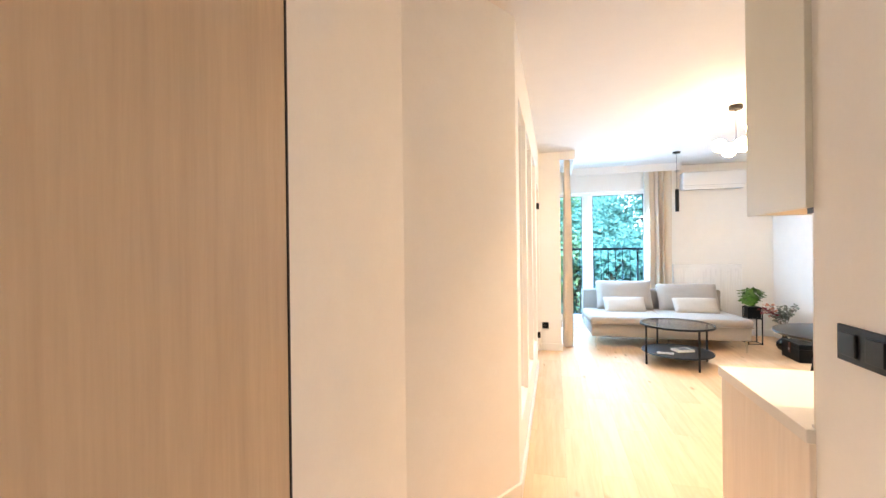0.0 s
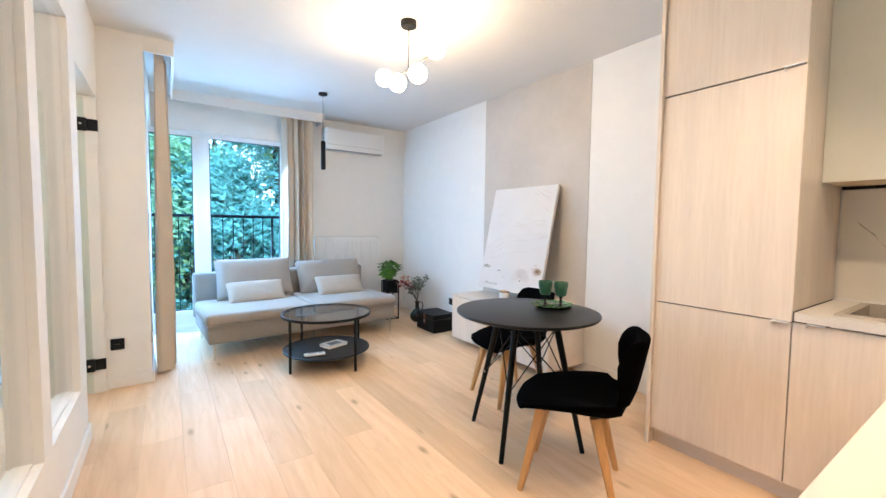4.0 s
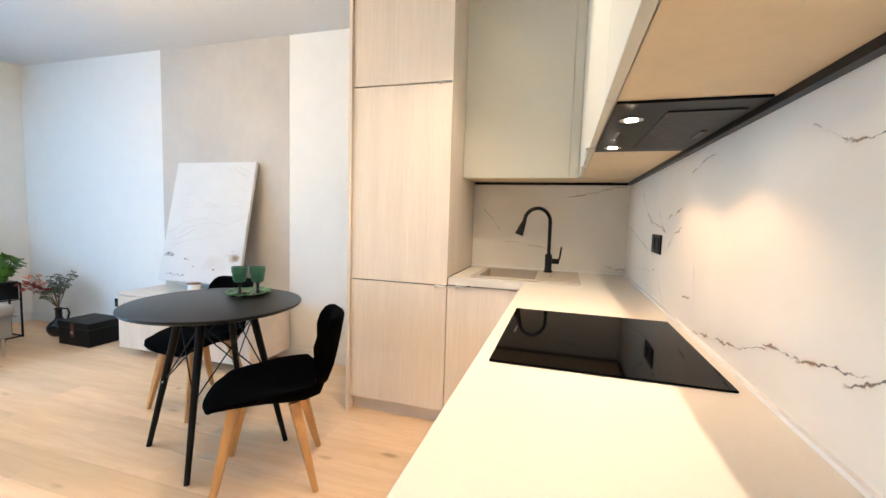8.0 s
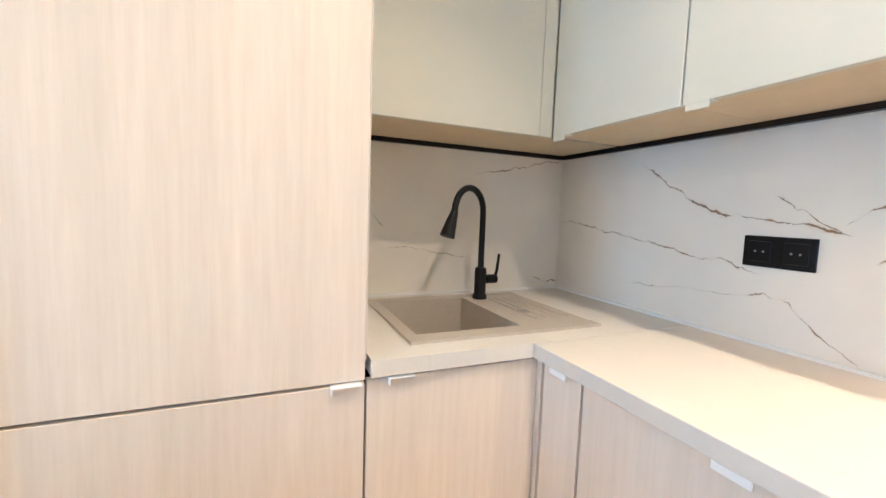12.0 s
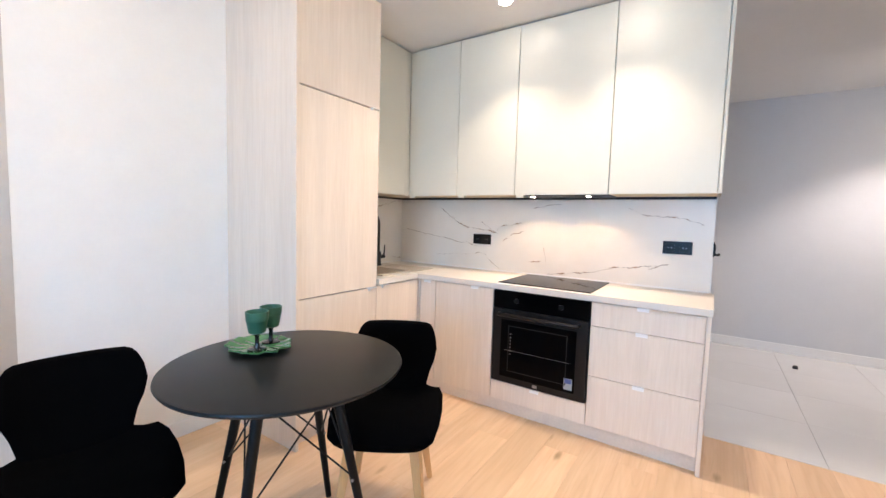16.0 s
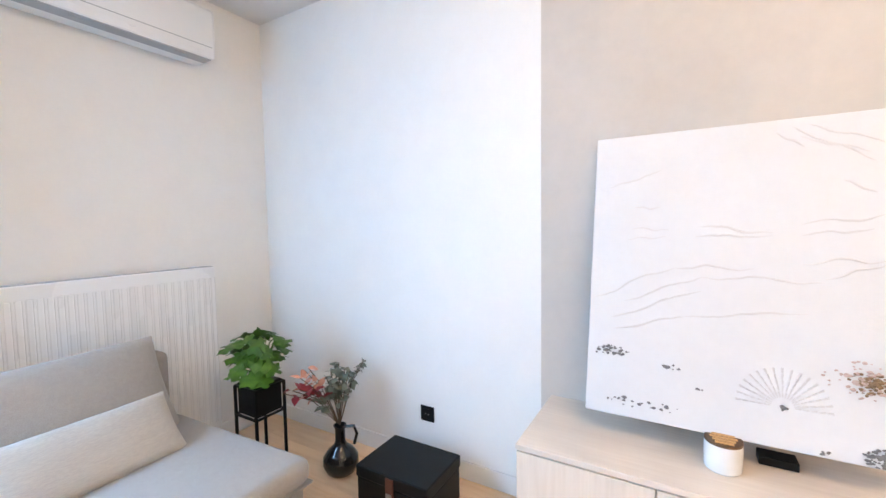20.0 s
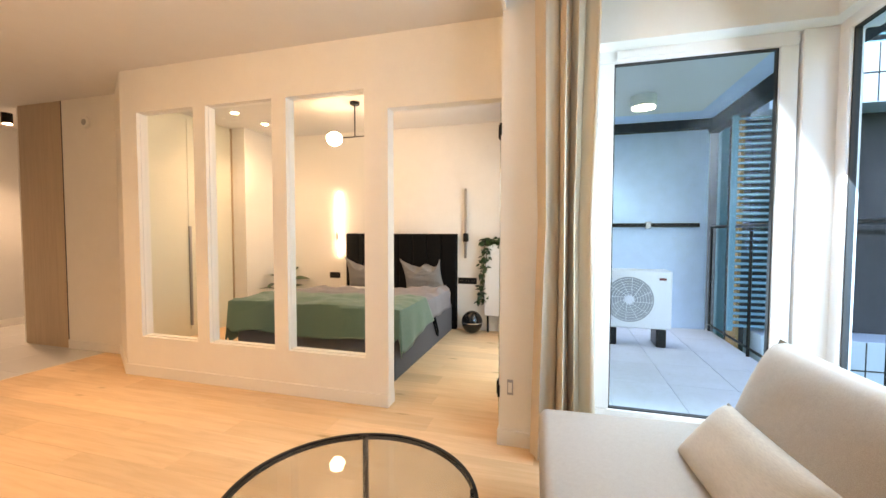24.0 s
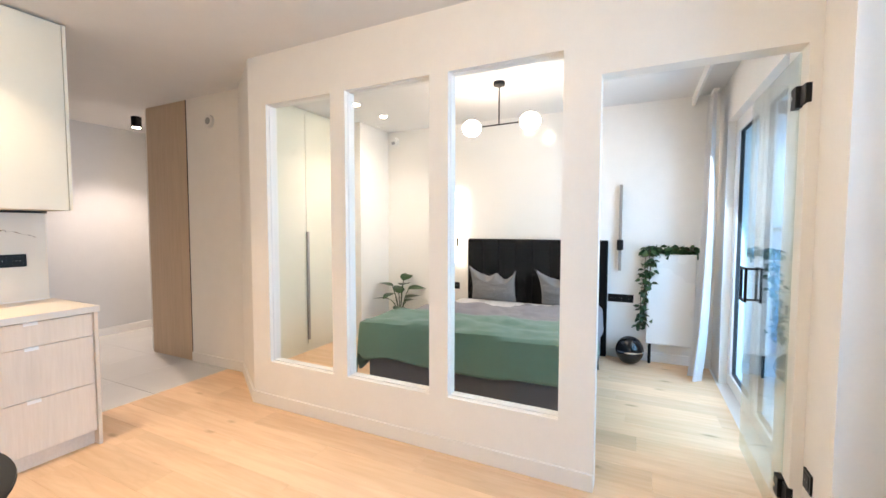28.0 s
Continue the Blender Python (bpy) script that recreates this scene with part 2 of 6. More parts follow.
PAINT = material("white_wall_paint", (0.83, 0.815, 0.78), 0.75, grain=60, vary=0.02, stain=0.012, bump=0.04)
# white held darker than the walls to weaken the globes' halo on it
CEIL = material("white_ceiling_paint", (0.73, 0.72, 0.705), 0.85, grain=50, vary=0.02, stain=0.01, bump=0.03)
TRIM = material("white_trim_lacquer", (0.80, 0.79, 0.77), 0.4, grain=30, vary=0.015)
TAUPE = material("taupe_decor_plaster", (0.56, 0.51, 0.455), 0.7, grain=14, vary=0.06, stain=0.06, bump=0.12)
OAK = oak_material("light_oak_floor")
JOINT = material("dark_floor_joint", (0.50, 0.36, 0.23), 0.8, grain=20, vary=0.2)
TILE = material("pale_grey_floor_tile", (0.68, 0.68, 0.67), 0.22, grain=3, vary=0.05, stain=0.04, spread=0.02)
GROUT = material("grey_tile_grout", (0.5, 0.49, 0.47), 0.9, grain=60, vary=0.1)
ASH = material("pale_ash_fronts", (0.80, 0.70, 0.60), 0.45, grain=10, stretch=(7, 7, 0.42), tint=(0.725, 0.62, 0.515), stain=0.045, spread=0.03, bump=0.04)
ASH_TOP = material("pale_ash_top", (0.75, 0.66, 0.575), 0.45, grain=10, stretch=(7, 0.42, 7), tint=(0.68, 0.585, 0.5), stain=0.04, bump=0.04)
TAN = material("tan_wood_panel", (0.573, 0.433, 0.299), 0.5, grain=8, stretch=(6, 6, 0.3), tint=(0.488, 0.360, 0.244), stain=0.05, bump=0.03)
CREAM = material("cream_matt_fronts", (0.65, 0.64, 0.56), 0.42, grain=40, vary=0.015, stain=0.01)
# cabinet undersides: warm bounce from the hood lamps put into the colour
WARM_UNDERSIDE = material("warm_lit_underside", (0.72, 0.585, 0.40), 0.6, grain=40, vary=0.06, stain=0.04)
# near-black colour that paints the shade seen in gaps between fronts
DARKGAP = material("gap_shade", (0.03, 0.028, 0.025), 0.8)
WORKTOP = material("cream_stone_worktop", (0.70, 0.66, 0.60), 0.42, grain=120, vary=0.04, stain=0.015)
SINK = material("beige_granite_sink", (0.52, 0.46, 0.385), 0.5, grain=220, vary=0.18, stain=0.03, bump=0.05)
BLACK = material("matt_black_metal", (0.006, 0.006, 0.0065), 0.42, grain=70, vary=0.15, spec=0.22)
PLASTIC = material("black_plastic", (0.006, 0.006, 0.0065), 0.35, grain=60, vary=0.1, spec=0.25)
BLACKGLASS = material("black_ceramic_glass", (0.0015, 0.0015, 0.0018), 0.05, spec=0.05)
HOODPLATE = material("black_hood_plate", (0.003, 0.003, 0.0035), 0.3, spec=0.08)
FILTER = material("dark_hood_mesh", (0.006, 0.006, 0.0065), 0.5, 0.1, grain=300, vary=0.4)
# aluminium without metal shading; its bright highlights are put into the pale colour
ALU = material("highlight_pale_aluminium", (0.93, 0.93, 0.92), 0.4, 0.0, grain=40, stretch=(1, 12, 12), vary=0.06)
CHROME = material("chrome", (0.8, 0.8, 0.8), 0.08, 1.0)
VELVET = material("black_velvet", (0.0018, 0.0018, 0.0021), 0.95, grain=180, vary=0.4, spec=0.02)
BEECH = material("beech_legs", (0.66, 0.36, 0.14), 0.42, grain=9, stretch=(6, 6, 0.5), tint=(0.53, 0.30, 0.125), stain=0.05, spread=0.03)
TABLETOP = material("black_laminate_top", (0.008, 0.008, 0.0085), 0.36, spec=0.2)
BLACKWOOD = material("black_painted_wood", (0.005, 0.005, 0.0055), 0.45, grain=14, stretch=(4, 4, 0.5), vary=0.25, spec=0.18)
SOFA = material("greige_woven_fabric", (0.44, 0.40, 0.36), 0.95, grain=420, vary=0.3, stain=0.03, bump=0.3, sheen=0.15)
SOFA_DARK = material("grey_frame_fabric", (0.37, 0.34, 0.31), 0.95, grain=420, vary=0.3, stain=0.03, bump=0.3, sheen=0.1)
RIB = material("ribbed_cushion_fabric", (0.55, 0.495, 0.43), 0.95, grain=60, stretch=(1, 1, 9), vary=0.2, stain=0.03, bump=0.4, sheen=0.15)
CURTAIN = material("beige_linen_curtain", (0.70, 0.59, 0.47), 0.9, grain=160, stretch=(3, 3, 0.6), vary=0.06, stain=0.02, bump=0.15, sheen=0.1)


def let_through(m, color, share):
    """Adds light passing through a thin cloth or leaf."""
    n, link = m.node_tree.nodes, m.node_tree.links.new
    t, mix = n.new("ShaderNodeBsdfTranslucent"), n.new("ShaderNodeMixShader")
    t.inputs["Color"].default_value, mix.inputs[0].default_value = (*color, 1), share
    link(n["Principled BSDF"].outputs[0], mix.inputs[1])
    link(t.outputs[0], mix.inputs[2])
    link(mix.outputs[0], n["Material Output"].inputs["Surface"])


let_through(CURTAIN, (0.72, 0.60, 0.46), 0.10)
VOILE = material("white_cotton_curtain", (0.80, 0.79, 0.78), 0.9, grain=160, stretch=(3, 3, 0.6), vary=0.04, bump=0.15)
let_through(VOILE, (0.8, 0.8, 0.8), 0.35)
PVC = material("white_window_profile", (0.82, 0.82, 0.82), 0.3, grain=20, vary=0.01)
GASKET = material("dark_gasket", (0.03, 0.03, 0.032), 0.7)
GLASS = glass_material("clear_glass")
PANEGLASS = glass_material("partition_glass", (0.985, 0.995, 0.99), 0.012, 8.0)
# blue tint stands in for cool daylight on everything seen outside
WINDOWGLASS = glass_material("blue_cast_window_glass", (0.76, 0.92, 1.0), 0.006, 9.0)
GREENGLASS = glass_material("door_glass", (0.93, 0.97, 0.95), 0.06, 3.5)
SMOKED = glass_material("table_glass", (0.86, 0.87, 0.86), 0.05)
RADIATOR = material("white_enamel", (0.82, 0.82, 0.81), 0.28, grain=20, vary=0.01)
ACWHITE = material("white_ac_plastic", (0.80, 0.80, 0.79), 0.3, grain=30, vary=0.015)
GREYPLASTIC = material("grey_plastic", (0.36, 0.37, 0.38), 0.4, grain=40, vary=0.05)
CANVAS = material("white_textured_canvas", (0.69, 0.685, 0.68), 0.8, grain=35, vary=0.03, stain=0.02, bump=0.35)
RELIEF = material("raised_white_paste", (0.655, 0.63, 0.61), 0.7, grain=50, vary=0.05, bump=0.3)
RELIEF_DARK = material("dark_grey_paste", (0.26, 0.245, 0.235), 0.8, grain=60, vary=0.5, bump=0.3)
RELIEF_PINK = material("pink_beige_paste", (0.62, 0.46, 0.40), 0.7, grain=50, vary=0.25, bump=0.3)
RELIEF_RUST = material("gold_brown_paste", (0.33, 0.20, 0.10), 0.6, grain=60, vary=0.6, bump=0.3)
CERAMIC = material("white_glazed_ceramic", (0.78, 0.77, 0.75), 0.2, grain=12, vary=0.04)
BLACKGLAZE = material("black_glazed_ceramic", (0.01, 0.01, 0.011), 0.12, grain=20, vary=0.2)
GREENCUP = material("frosted_green_glass", (0.035, 0.125, 0.075), 0.3, grain=30, vary=0.1)
GREENPLATE = material("green_glazed_leaf_plate", (0.075, 0.22, 0.075), 0.15, grain=14, tint=(0.035, 0.10, 0.04), stain=0.1, coat=0.4)
LEAF = material("fresh_green_leaf", (0.06, 0.155, 0.008), 0.45, grain=20, tint=(0.022, 0.07, 0.005), spread=0.12)
LEAF_GREY = material("grey_green_eucalyptus_leaf", (0.16, 0.185, 0.14), 0.6, grain=20, vary=0.3)
LEAF_RED = material("dark_red_petal", (0.28, 0.022, 0.028), 0.5, grain=20, vary=0.4)
LEAF_PEACH = material("peach_petal", (0.66, 0.30, 0.20), 0.5, grain=20, vary=0.2)
LEAF_DARK = material("dark_green_houseplant_leaf", (0.024, 0.08, 0.022), 0.4, grain=14, tint=(0.012, 0.042, 0.012))
STEM = material("brown_stem", (0.12, 0.075, 0.04), 0.7, grain=30, vary=0.3)
LEATHER = material("black_leatherette", (0.006, 0.006, 0.006), 0.5, grain=90, vary=0.3, bump=0.3, spec=0.22)
WALNUT = material("dark_brown_lid_wood", (0.16, 0.08, 0.035), 0.5, grain=12, stretch=(5, 1, 1), vary=0.3)
STRAP = material("brown_leather_strap", (0.11, 0.035, 0.022), 0.5, grain=60, vary=0.3)
PAPER = material("book_pages", (0.76, 0.74, 0.68), 0.8, grain=60, vary=0.06)
BOOKCOVER = material("beige_book_cover", (0.55, 0.52, 0.45), 0.5, grain=20, vary=0.2)
BOOKDARK = material("dark_cover_print", (0.08, 0.09, 0.11), 0.5, grain=16, vary=0.5)
REMOTE = material("white_remote_plastic", (0.78, 0.78, 0.77), 0.35, grain=40, vary=0.02)
GLOBE = material("lit_opal_globe", (0.9, 0.88, 0.84), 0.3, emit=21, emit_color=(1.0, 0.79, 0.49))
GLOBE_BED = material("lit_opal_globe_bedroom", (0.9, 0.88, 0.84), 0.3, emit=13, emit_color=(1.0, 0.86, 0.68))
LIT = material("lit_lens", (0.9, 0.9, 0.88), 0.3, emit=40, emit_color=(1.0, 0.86, 0.66))
LIT_SOFT = material("lit_sconce_strip", (0.9, 0.9, 0.88), 0.3, emit=9, emit_color=(1.0, 0.92, 0.80))
LIT_DIM = material("lit_balcony_diffuser", (0.9, 0.9, 0.88), 0.3, emit=6, emit_color=(1.0, 0.86, 0.66))
HEADBOARD = material("anthracite_velour", (0.008, 0.0078, 0.008), 0.9, grain=160, vary=0.3, sheen=0.03, spec=0.05)
BEDBASE = material("slate_bed_fabric", (0.085, 0.095, 0.12), 0.9, grain=300, vary=0.3, sheen=0.1)
SHEET = material("white_cotton_sheet", (0.72, 0.71, 0.73), 0.9, grain=90, vary=0.06, stain=0.02, bump=0.1)
DUVET = material("lilac_grey_cotton", (0.25, 0.24, 0.27), 0.9, grain=90, vary=0.12, stain=0.05, bump=0.15)
THROW = material("sage_green_throw", (0.10, 0.21, 0.17), 0.95, grain=200, vary=0.2, stain=0.05, bump=0.25, sheen=0.2)
PILLOWGREY = material("grey_pillow_cotton", (0.27, 0.265, 0.265), 0.9, grain=160, vary=0.25, bump=0.2)
GREYMETAL = material("satin_grey_metal", (0.33, 0.32, 0.31), 0.35, 0.6, grain=40, vary=0.1)
WARDROBE = material("cream_wardrobe_fronts", (0.72, 0.71, 0.60), 0.3, grain=30, vary=0.015, coat=0.15)
# cool white darkened to grey, so the hall end looks dim under its spot
HALLGREY = material("dimmed_white_hall_paint", (0.59, 0.60, 0.61), 0.7, grain=50, vary=0.02, stain=0.01, bump=0.03)
# light grey panels, tinted blue in place of bluer daylight on them
FACADE = material("blue_cast_facade_panel", (0.36, 0.53, 0.64), 0.5, grain=4, vary=0.06, stain=0.05, spread=0.04)
# pale render; the blue cast of the daylight is mixed into its colour
RENDERED = material("blue_cast_balcony_render", (0.50, 0.72, 0.90), 0.8, grain=60, vary=0.06, stain=0.03, bump=0.1)
LOUVRE = material("dark_teal_louvre", (0.07, 0.29, 0.36), 0.6, grain=20, vary=0.15, spec=0.12)
FARGLASS = material("dark_window_glass", (0.03, 0.045, 0.055), 0.2, spec=0.08)
FOLIAGE3 = material("yellow_green_foliage", (0.25, 0.34, 0.13), 0.6, grain=1.2, tint=(0.10, 0.19, 0.09))
let_through(FOLIAGE3, (0.30, 0.44, 0.17), 0.4)
DARKWALL = material("dark_facade", (0.05, 0.058, 0.064), 0.9, grain=6, vary=0.2, spec=0.05)
LARCH = material("orange_timber_cladding", (0.42, 0.23, 0.09), 0.6, grain=8, stretch=(6, 6, 0.5), vary=0.35, stain=0.1)
DECK = material("pale_balcony_tile", (0.74, 0.73, 0.74), 0.6, grain=20, vary=0.08, stain=0.04, spread=0.03)
BARK = material("tree_bark", (0.12, 0.085, 0.055), 0.9, grain=14, stretch=(4, 4, 0.6), vary=0.5, bump=0.5)
FOLIAGE = material("tree_foliage", (0.18, 0.33, 0.18), 0.6, grain=1.2, tint=(0.08, 0.18, 0.10), spread=0.2)
# green leaves with the teal cast of the outdoor light put into their colour
FOLIAGE2 = material("teal_cast_foliage", (0.12, 0.34, 0.28), 0.6, grain=1.2, tint=(0.05, 0.18, 0.15), spread=0.2)
let_through(FOLIAGE, (0.24, 0.40, 0.17), 0.4)
let_through(FOLIAGE2, (0.14, 0.40, 0.33), 0.4)
GRASS = material("lawn", (0.07, 0.12, 0.035), 0.9, grain=3, vary=0.4, stain=0.2)
UPPER_VEINS = ((2.80, 1.314, 0.756, 0.084, 0.6), (2.644, 1.228, 0.308, 0.073, 1.5), (2.491, 1.199, 0.087, 0.08, 1.1), (2.362, 1.177, 0.309, 0.048, 1.4),
               (2.397, 1.212, 0.635, 0.069, 0.7), (2.287, 1.21, -0.597, 0.033, 0.8), (2.174, 1.241, -0.146, 0.079, 1.0), (2.221, 1.139, -0.605, 0.038, 0.8),
               (2.134, 1.179, -0.337, 0.049, 1.1), (1.95, 1.386, -0.265, 0.066, 1.0), (1.843, 1.398, 0.134, 0.041, 0.7), (1.292, 1.355, 0.527, 0.045, 0.9),
               (1.152, 1.325, 0.064, 0.094, 1.2), (0.985, 1.301, 0.247, 0.073, 1.0))
LOWER_VEINS = ((3.08, 1.142, 0.143, 0.224, 0.8), (2.678, 1.084, 0.147, 0.177, 0.8), (2.668, 0.973, -0.099, 0.234, 0.5), (2.359, 0.934, 0.81, 0.077, 0.6),
               (2.0, 0.962, -0.019, 0.053, 1.2), (1.918, 1.044, 4.4, 0.014, 0.6), (1.83, 0.875, -0.17, 0.075, 1.1), (1.65, 0.912, -0.18, 0.08, 1.7),
               (1.50, 0.94, -0.2, 0.07, 0.8), (1.381, 0.966, -0.047, 0.065, 1.2), (1.24, 0.985, -0.25, 0.08, 1.3), (1.134, 1.002, -0.374, 0.061, 1.3))
MARBLE = marble_material("veined_marble_slab", 0.0, UPPER_VEINS, LOWER_VEINS)
MARBLE_SIDE = marble_material("veined_marble_slab_side", 3.0, (
    (3.607, 1.378, -0.211, 0.133, 0.9), (3.403, 1.421, -0.204, 0.071, 1.2), (3.379, 0.901, 0.135, 0.067, 0.8), (3.95, 1.03, 0.12, 0.16, 0.7), (4.2, 1.2, 1.2, 0.06, 0.7)))


# ---- building blocks ----
BASE = {}
H, FL = 2.61, -0.02  # ceiling and floor heights


def thing(name, label, category, at=(0, 0, 0), group="", kind=""):
    ob = new(name)
    ob.empty_display_size = 0.1
    ob.location = at
    BASE[ob] = Vector(at)
    return tagged(ob, label, category, group, kind)


def part(name, bm, mat, parent=None, label="", smooth=False):
    """Links a bmesh, given in the world's metres, as one mesh object under a thing or a part."""
    origin = BASE.get(parent, Vector((0, 0, 0)))
    if parent is not None:
        bmesh.ops.translate(bm, verts=bm.verts, vec=-origin)
    me = bpy.data.meshes.new(name)
    bmesh.ops.recalc_face_normals(bm, faces=bm.faces)
    bm.to_mesh(me)
    bm.free()
    me.materials.append(mat)
    if smooth:
        me.shade_smooth()
        me.set_sharp_from_angle(angle=radians(40))
    ob = new(name, me)
    ob.parent = parent
    BASE[ob] = origin
    return tagged(ob, label) if label else ob


def solid(name, bm, mat, label, category, kind="", group="", smooth=False):
    return tagged(part(name, bm, mat, None, "", smooth), label, category, group, kind)


def structure(name, bm, mat, label, category):
    return solid(name, bm, mat, label, category, "structure")


def box(x0, x1, y0, y1, z0, z1, bevel=0.0, seg=2, bm=None):
    b = bmesh.new()
    bmesh.ops.create_cube(b, size=1)
    bmesh.ops.transform(b, verts=b.verts, matrix=Matrix.LocRotScale(((x0 + x1) / 2, (y0 + y1) / 2, (z0 + z1) / 2), None, (x1 - x0, y1 - y0, z1 - z0)))
    if bevel:
        bmesh.ops.bevel(b, geom=b.edges[:], offset=bevel, segments=seg, profile=0.5, affect="EDGES")
    return joined(bm, b)


def joined(bm, b):
    if bm is None:
        return b
    me = bpy.data.meshes.new("tmp")
    b.to_mesh(me)
    b.free()
    bm.from_mesh(me)
    bpy.data.meshes.remove(me)
    return bm


def boxes(*items):
    bm = bmesh.new()
    for it in items:
        box(*it, bm=bm)
    return bm


def rod(a, b, r0, r1=None, n=12, bm=None):
    a, b = Vector(a), Vector(b)
    k = bmesh.new()
    bmesh.ops.create_cone(k, cap_ends=True, segments=n, radius1=r0, radius2=r0 if r1 is None else r1, depth=(b - a).length)
    turn = (b - a).to_track_quat("Z", "Y").to_matrix().to_4x4()
    bmesh.ops.transform(k, verts=k.verts, matrix=Matrix.Translation((a + b) / 2) @ turn)
    return joined(bm, k)


def lathe(profile, at=(0, 0, 0), n=32, bm=None, loop=False):
    """Turns (radius, height) pairs round the upright axis."""
    b = bmesh.new()
    rings = []
    for r, z in profile:
        if r < 1e-5:
            rings.append([b.verts.new((at[0], at[1], at[2] + z))])
        else:
            rings.append([b.verts.new((at[0] + r * math.cos(2 * math.pi * i / n), at[1] + r * math.sin(2 * math.pi * i / n), at[2] + z)) for i in range(n)])
    for p, q in zip(rings, rings[1:] + rings[:1] if loop else rings[1:]):
        for i in range(n):
            j = (i + 1) % n
            if len(p) == 1 and len(q) == 1:
                continue
            if len(p) == 1:
                b.faces.new((p[0], q[i], q[j]))
            elif len(q) == 1:
                b.faces.new((p[i], p[j], q[0]))
            else:
                b.faces.new((p[i], p[j], q[j], q[i]))
    for ring in (rings[0], rings[-1]):
        if len(ring) > 1 and not loop:
            b.faces.new(ring)
    return joined(bm, b)


def tube(points, r, n=10, bm=None):
    """A round tube swept along points; r may be a list."""
    b = bmesh.new()
    pts = [Vector(p) for p in points]
    side = None
    rings = []
    for i, p in enumerate(pts):
        d = (pts[min(i + 1, len(pts) - 1)] - pts[max(i - 1, 0)]).normalized()
        if side is None:
            side = d.orthogonal().normalized()
        side = (side - d * side.dot(d)).normalized()
        up = d.cross(side)
        rad = r[i] if isinstance(r, (list, tuple)) else r
        rings.append([b.verts.new(p + rad * (math.cos(2 * math.pi * k / n) * side + math.sin(2 * math.pi * k / n) * up)) for k in range(n)])
    for p, q in zip(rings, rings[1:]):
        for k in range(n):
            b.faces.new((p[k], p[(k + 1) % n], q[(k + 1) % n], q[k]))
    b.faces.new(rings[0])
    b.faces.new(rings[-1])
    return joined(bm, b)


def cushion(w, d, h, m, power=3.2, n=18, wrinkle=0.006, seed=0, bm=None, pinch=0.035):
    """A stuffed pillow w x d, h thick in the middle, at the pose m."""
    b = bmesh.new()
    tops, lows = [], []
    for j in range(n + 1):
        top, low = [], []
        for i in range(n + 1):
            u, v = 2 * i / n - 1, 2 * j / n - 1
            e = max((1 - abs(u) ** power), 0) * max((1 - abs(v) ** power), 0)
            z = h / 2 * (0.16 + 0.84 * e ** 0.5)
            tuck = 1 - pinch * (1 - abs(v) ** 2) * abs(u) ** 6
            x, y = u * w / 2 * tuck, v * d / 2 * (1 - pinch * (1 - abs(u) ** 2) * abs(v) ** 6)
            wob = wrinkle * noise.noise((x * 9 + seed * 7.3, y * 9, seed))
            edge = 0 < i < n and 0 < j < n
            t = b.verts.new(m @ Vector((x, y, (z if edge else 0.004) + wob)))
            top.append(t)
            low.append(t if not edge else b.verts.new(m @ Vector((x, y, -z + wob))))
        tops.append(top)
        lows.append(low)
    for j in range(n):
        for i in range(n):
            b.faces.new((tops[j][i], tops[j][i + 1], tops[j + 1][i + 1], tops[j + 1][i]))
            f = (lows[j][i], lows[j + 1][i], lows[j + 1][i + 1], lows[j][i + 1])
            if len(set(f)) == 4 and b.faces.get(f) is None:
                b.faces.new(f)
    return joined(bm, b)


def prism(corners, z0, z1, bm=None):
    b = bmesh.new()
    low = [b.verts.new((x, y, z0)) for x, y in corners]
    top = [b.verts.new((x, y, z1)) for x, y in corners]
    b.faces.new(low)
    b.faces.new(top)
    for i in range(len(corners)):
        j = (i + 1) % len(corners)
        b.faces.new((low[i], low[j], top[j], top[i]))
    return joined(bm, b)


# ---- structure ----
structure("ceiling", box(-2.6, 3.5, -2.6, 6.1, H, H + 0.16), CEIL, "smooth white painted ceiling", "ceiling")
structure("wall_tv", box(3.34, 3.48, -0.16, 6.06, FL - 0.08, H), PAINT, "white painted long wall", "wall")
structure("wall_kitchen", box(0.86, 3.34, -0.16, -0.02, FL - 0.08, H), PAINT, "white painted wall behind the kitchen", "wall")
structure("wall_window", boxes((1.64, 3.34, 5.80, 6.06, FL - 0.08, H), (0.10, 1.64, 5.80, 6.06, 2.25, H), (0.10, 1.64, 5.86, 6.06, -0.1, 0.02)), PAINT,
          "white painted outer wall round the window", "wall")
structure("wall_balcony_side", boxes((-0.06, 0.274, 4.24, 4.74, FL - 0.08, H), (-0.06, 0.274, 4.74, 5.80, 2.25, H), (-0.06, 0.15, 4.74, 5.80, -0.1, 0.02)), PAINT,
          "white painted pier and lintel at the balcony door", "wall")
Y1, Y2, Y3 = (1.093, 1.70), (1.823, 2.453), (2.578, 3.226)
PZ0, PZ1, DY0, DY1, DZ = 0.325, 2.247, 3.408, 4.197, 2.10
pieces = [(-0.1, 0, 0.91, DY0, FL - 0.08, PZ0), (-0.1, 0, 0.91, DY0, PZ1, H), (-0.1, 0, DY0, 4.24, DZ, H), (-0.1, 0, DY1, 4.24, FL - 0.08, DZ)]
edges = [0.91, *Y1, *Y2, *Y3, DY0]
for a, b in zip(edges[::2], edges[1::2]):
    pieces.append((-0.1, 0, a, b, PZ0, PZ1))
structure("wall_partition", boxes(*pieces), PAINT, "white partition with three tall glazed openings and a doorway", "wall")
structure("wall_chamfer", prism(((-0.41, 0.27), (0.0, 0.91), (-0.1, 0.945), (-0.51, 0.31)), FL - 0.08, H), PAINT, "short slanted white wall between hall and partition", "wall")
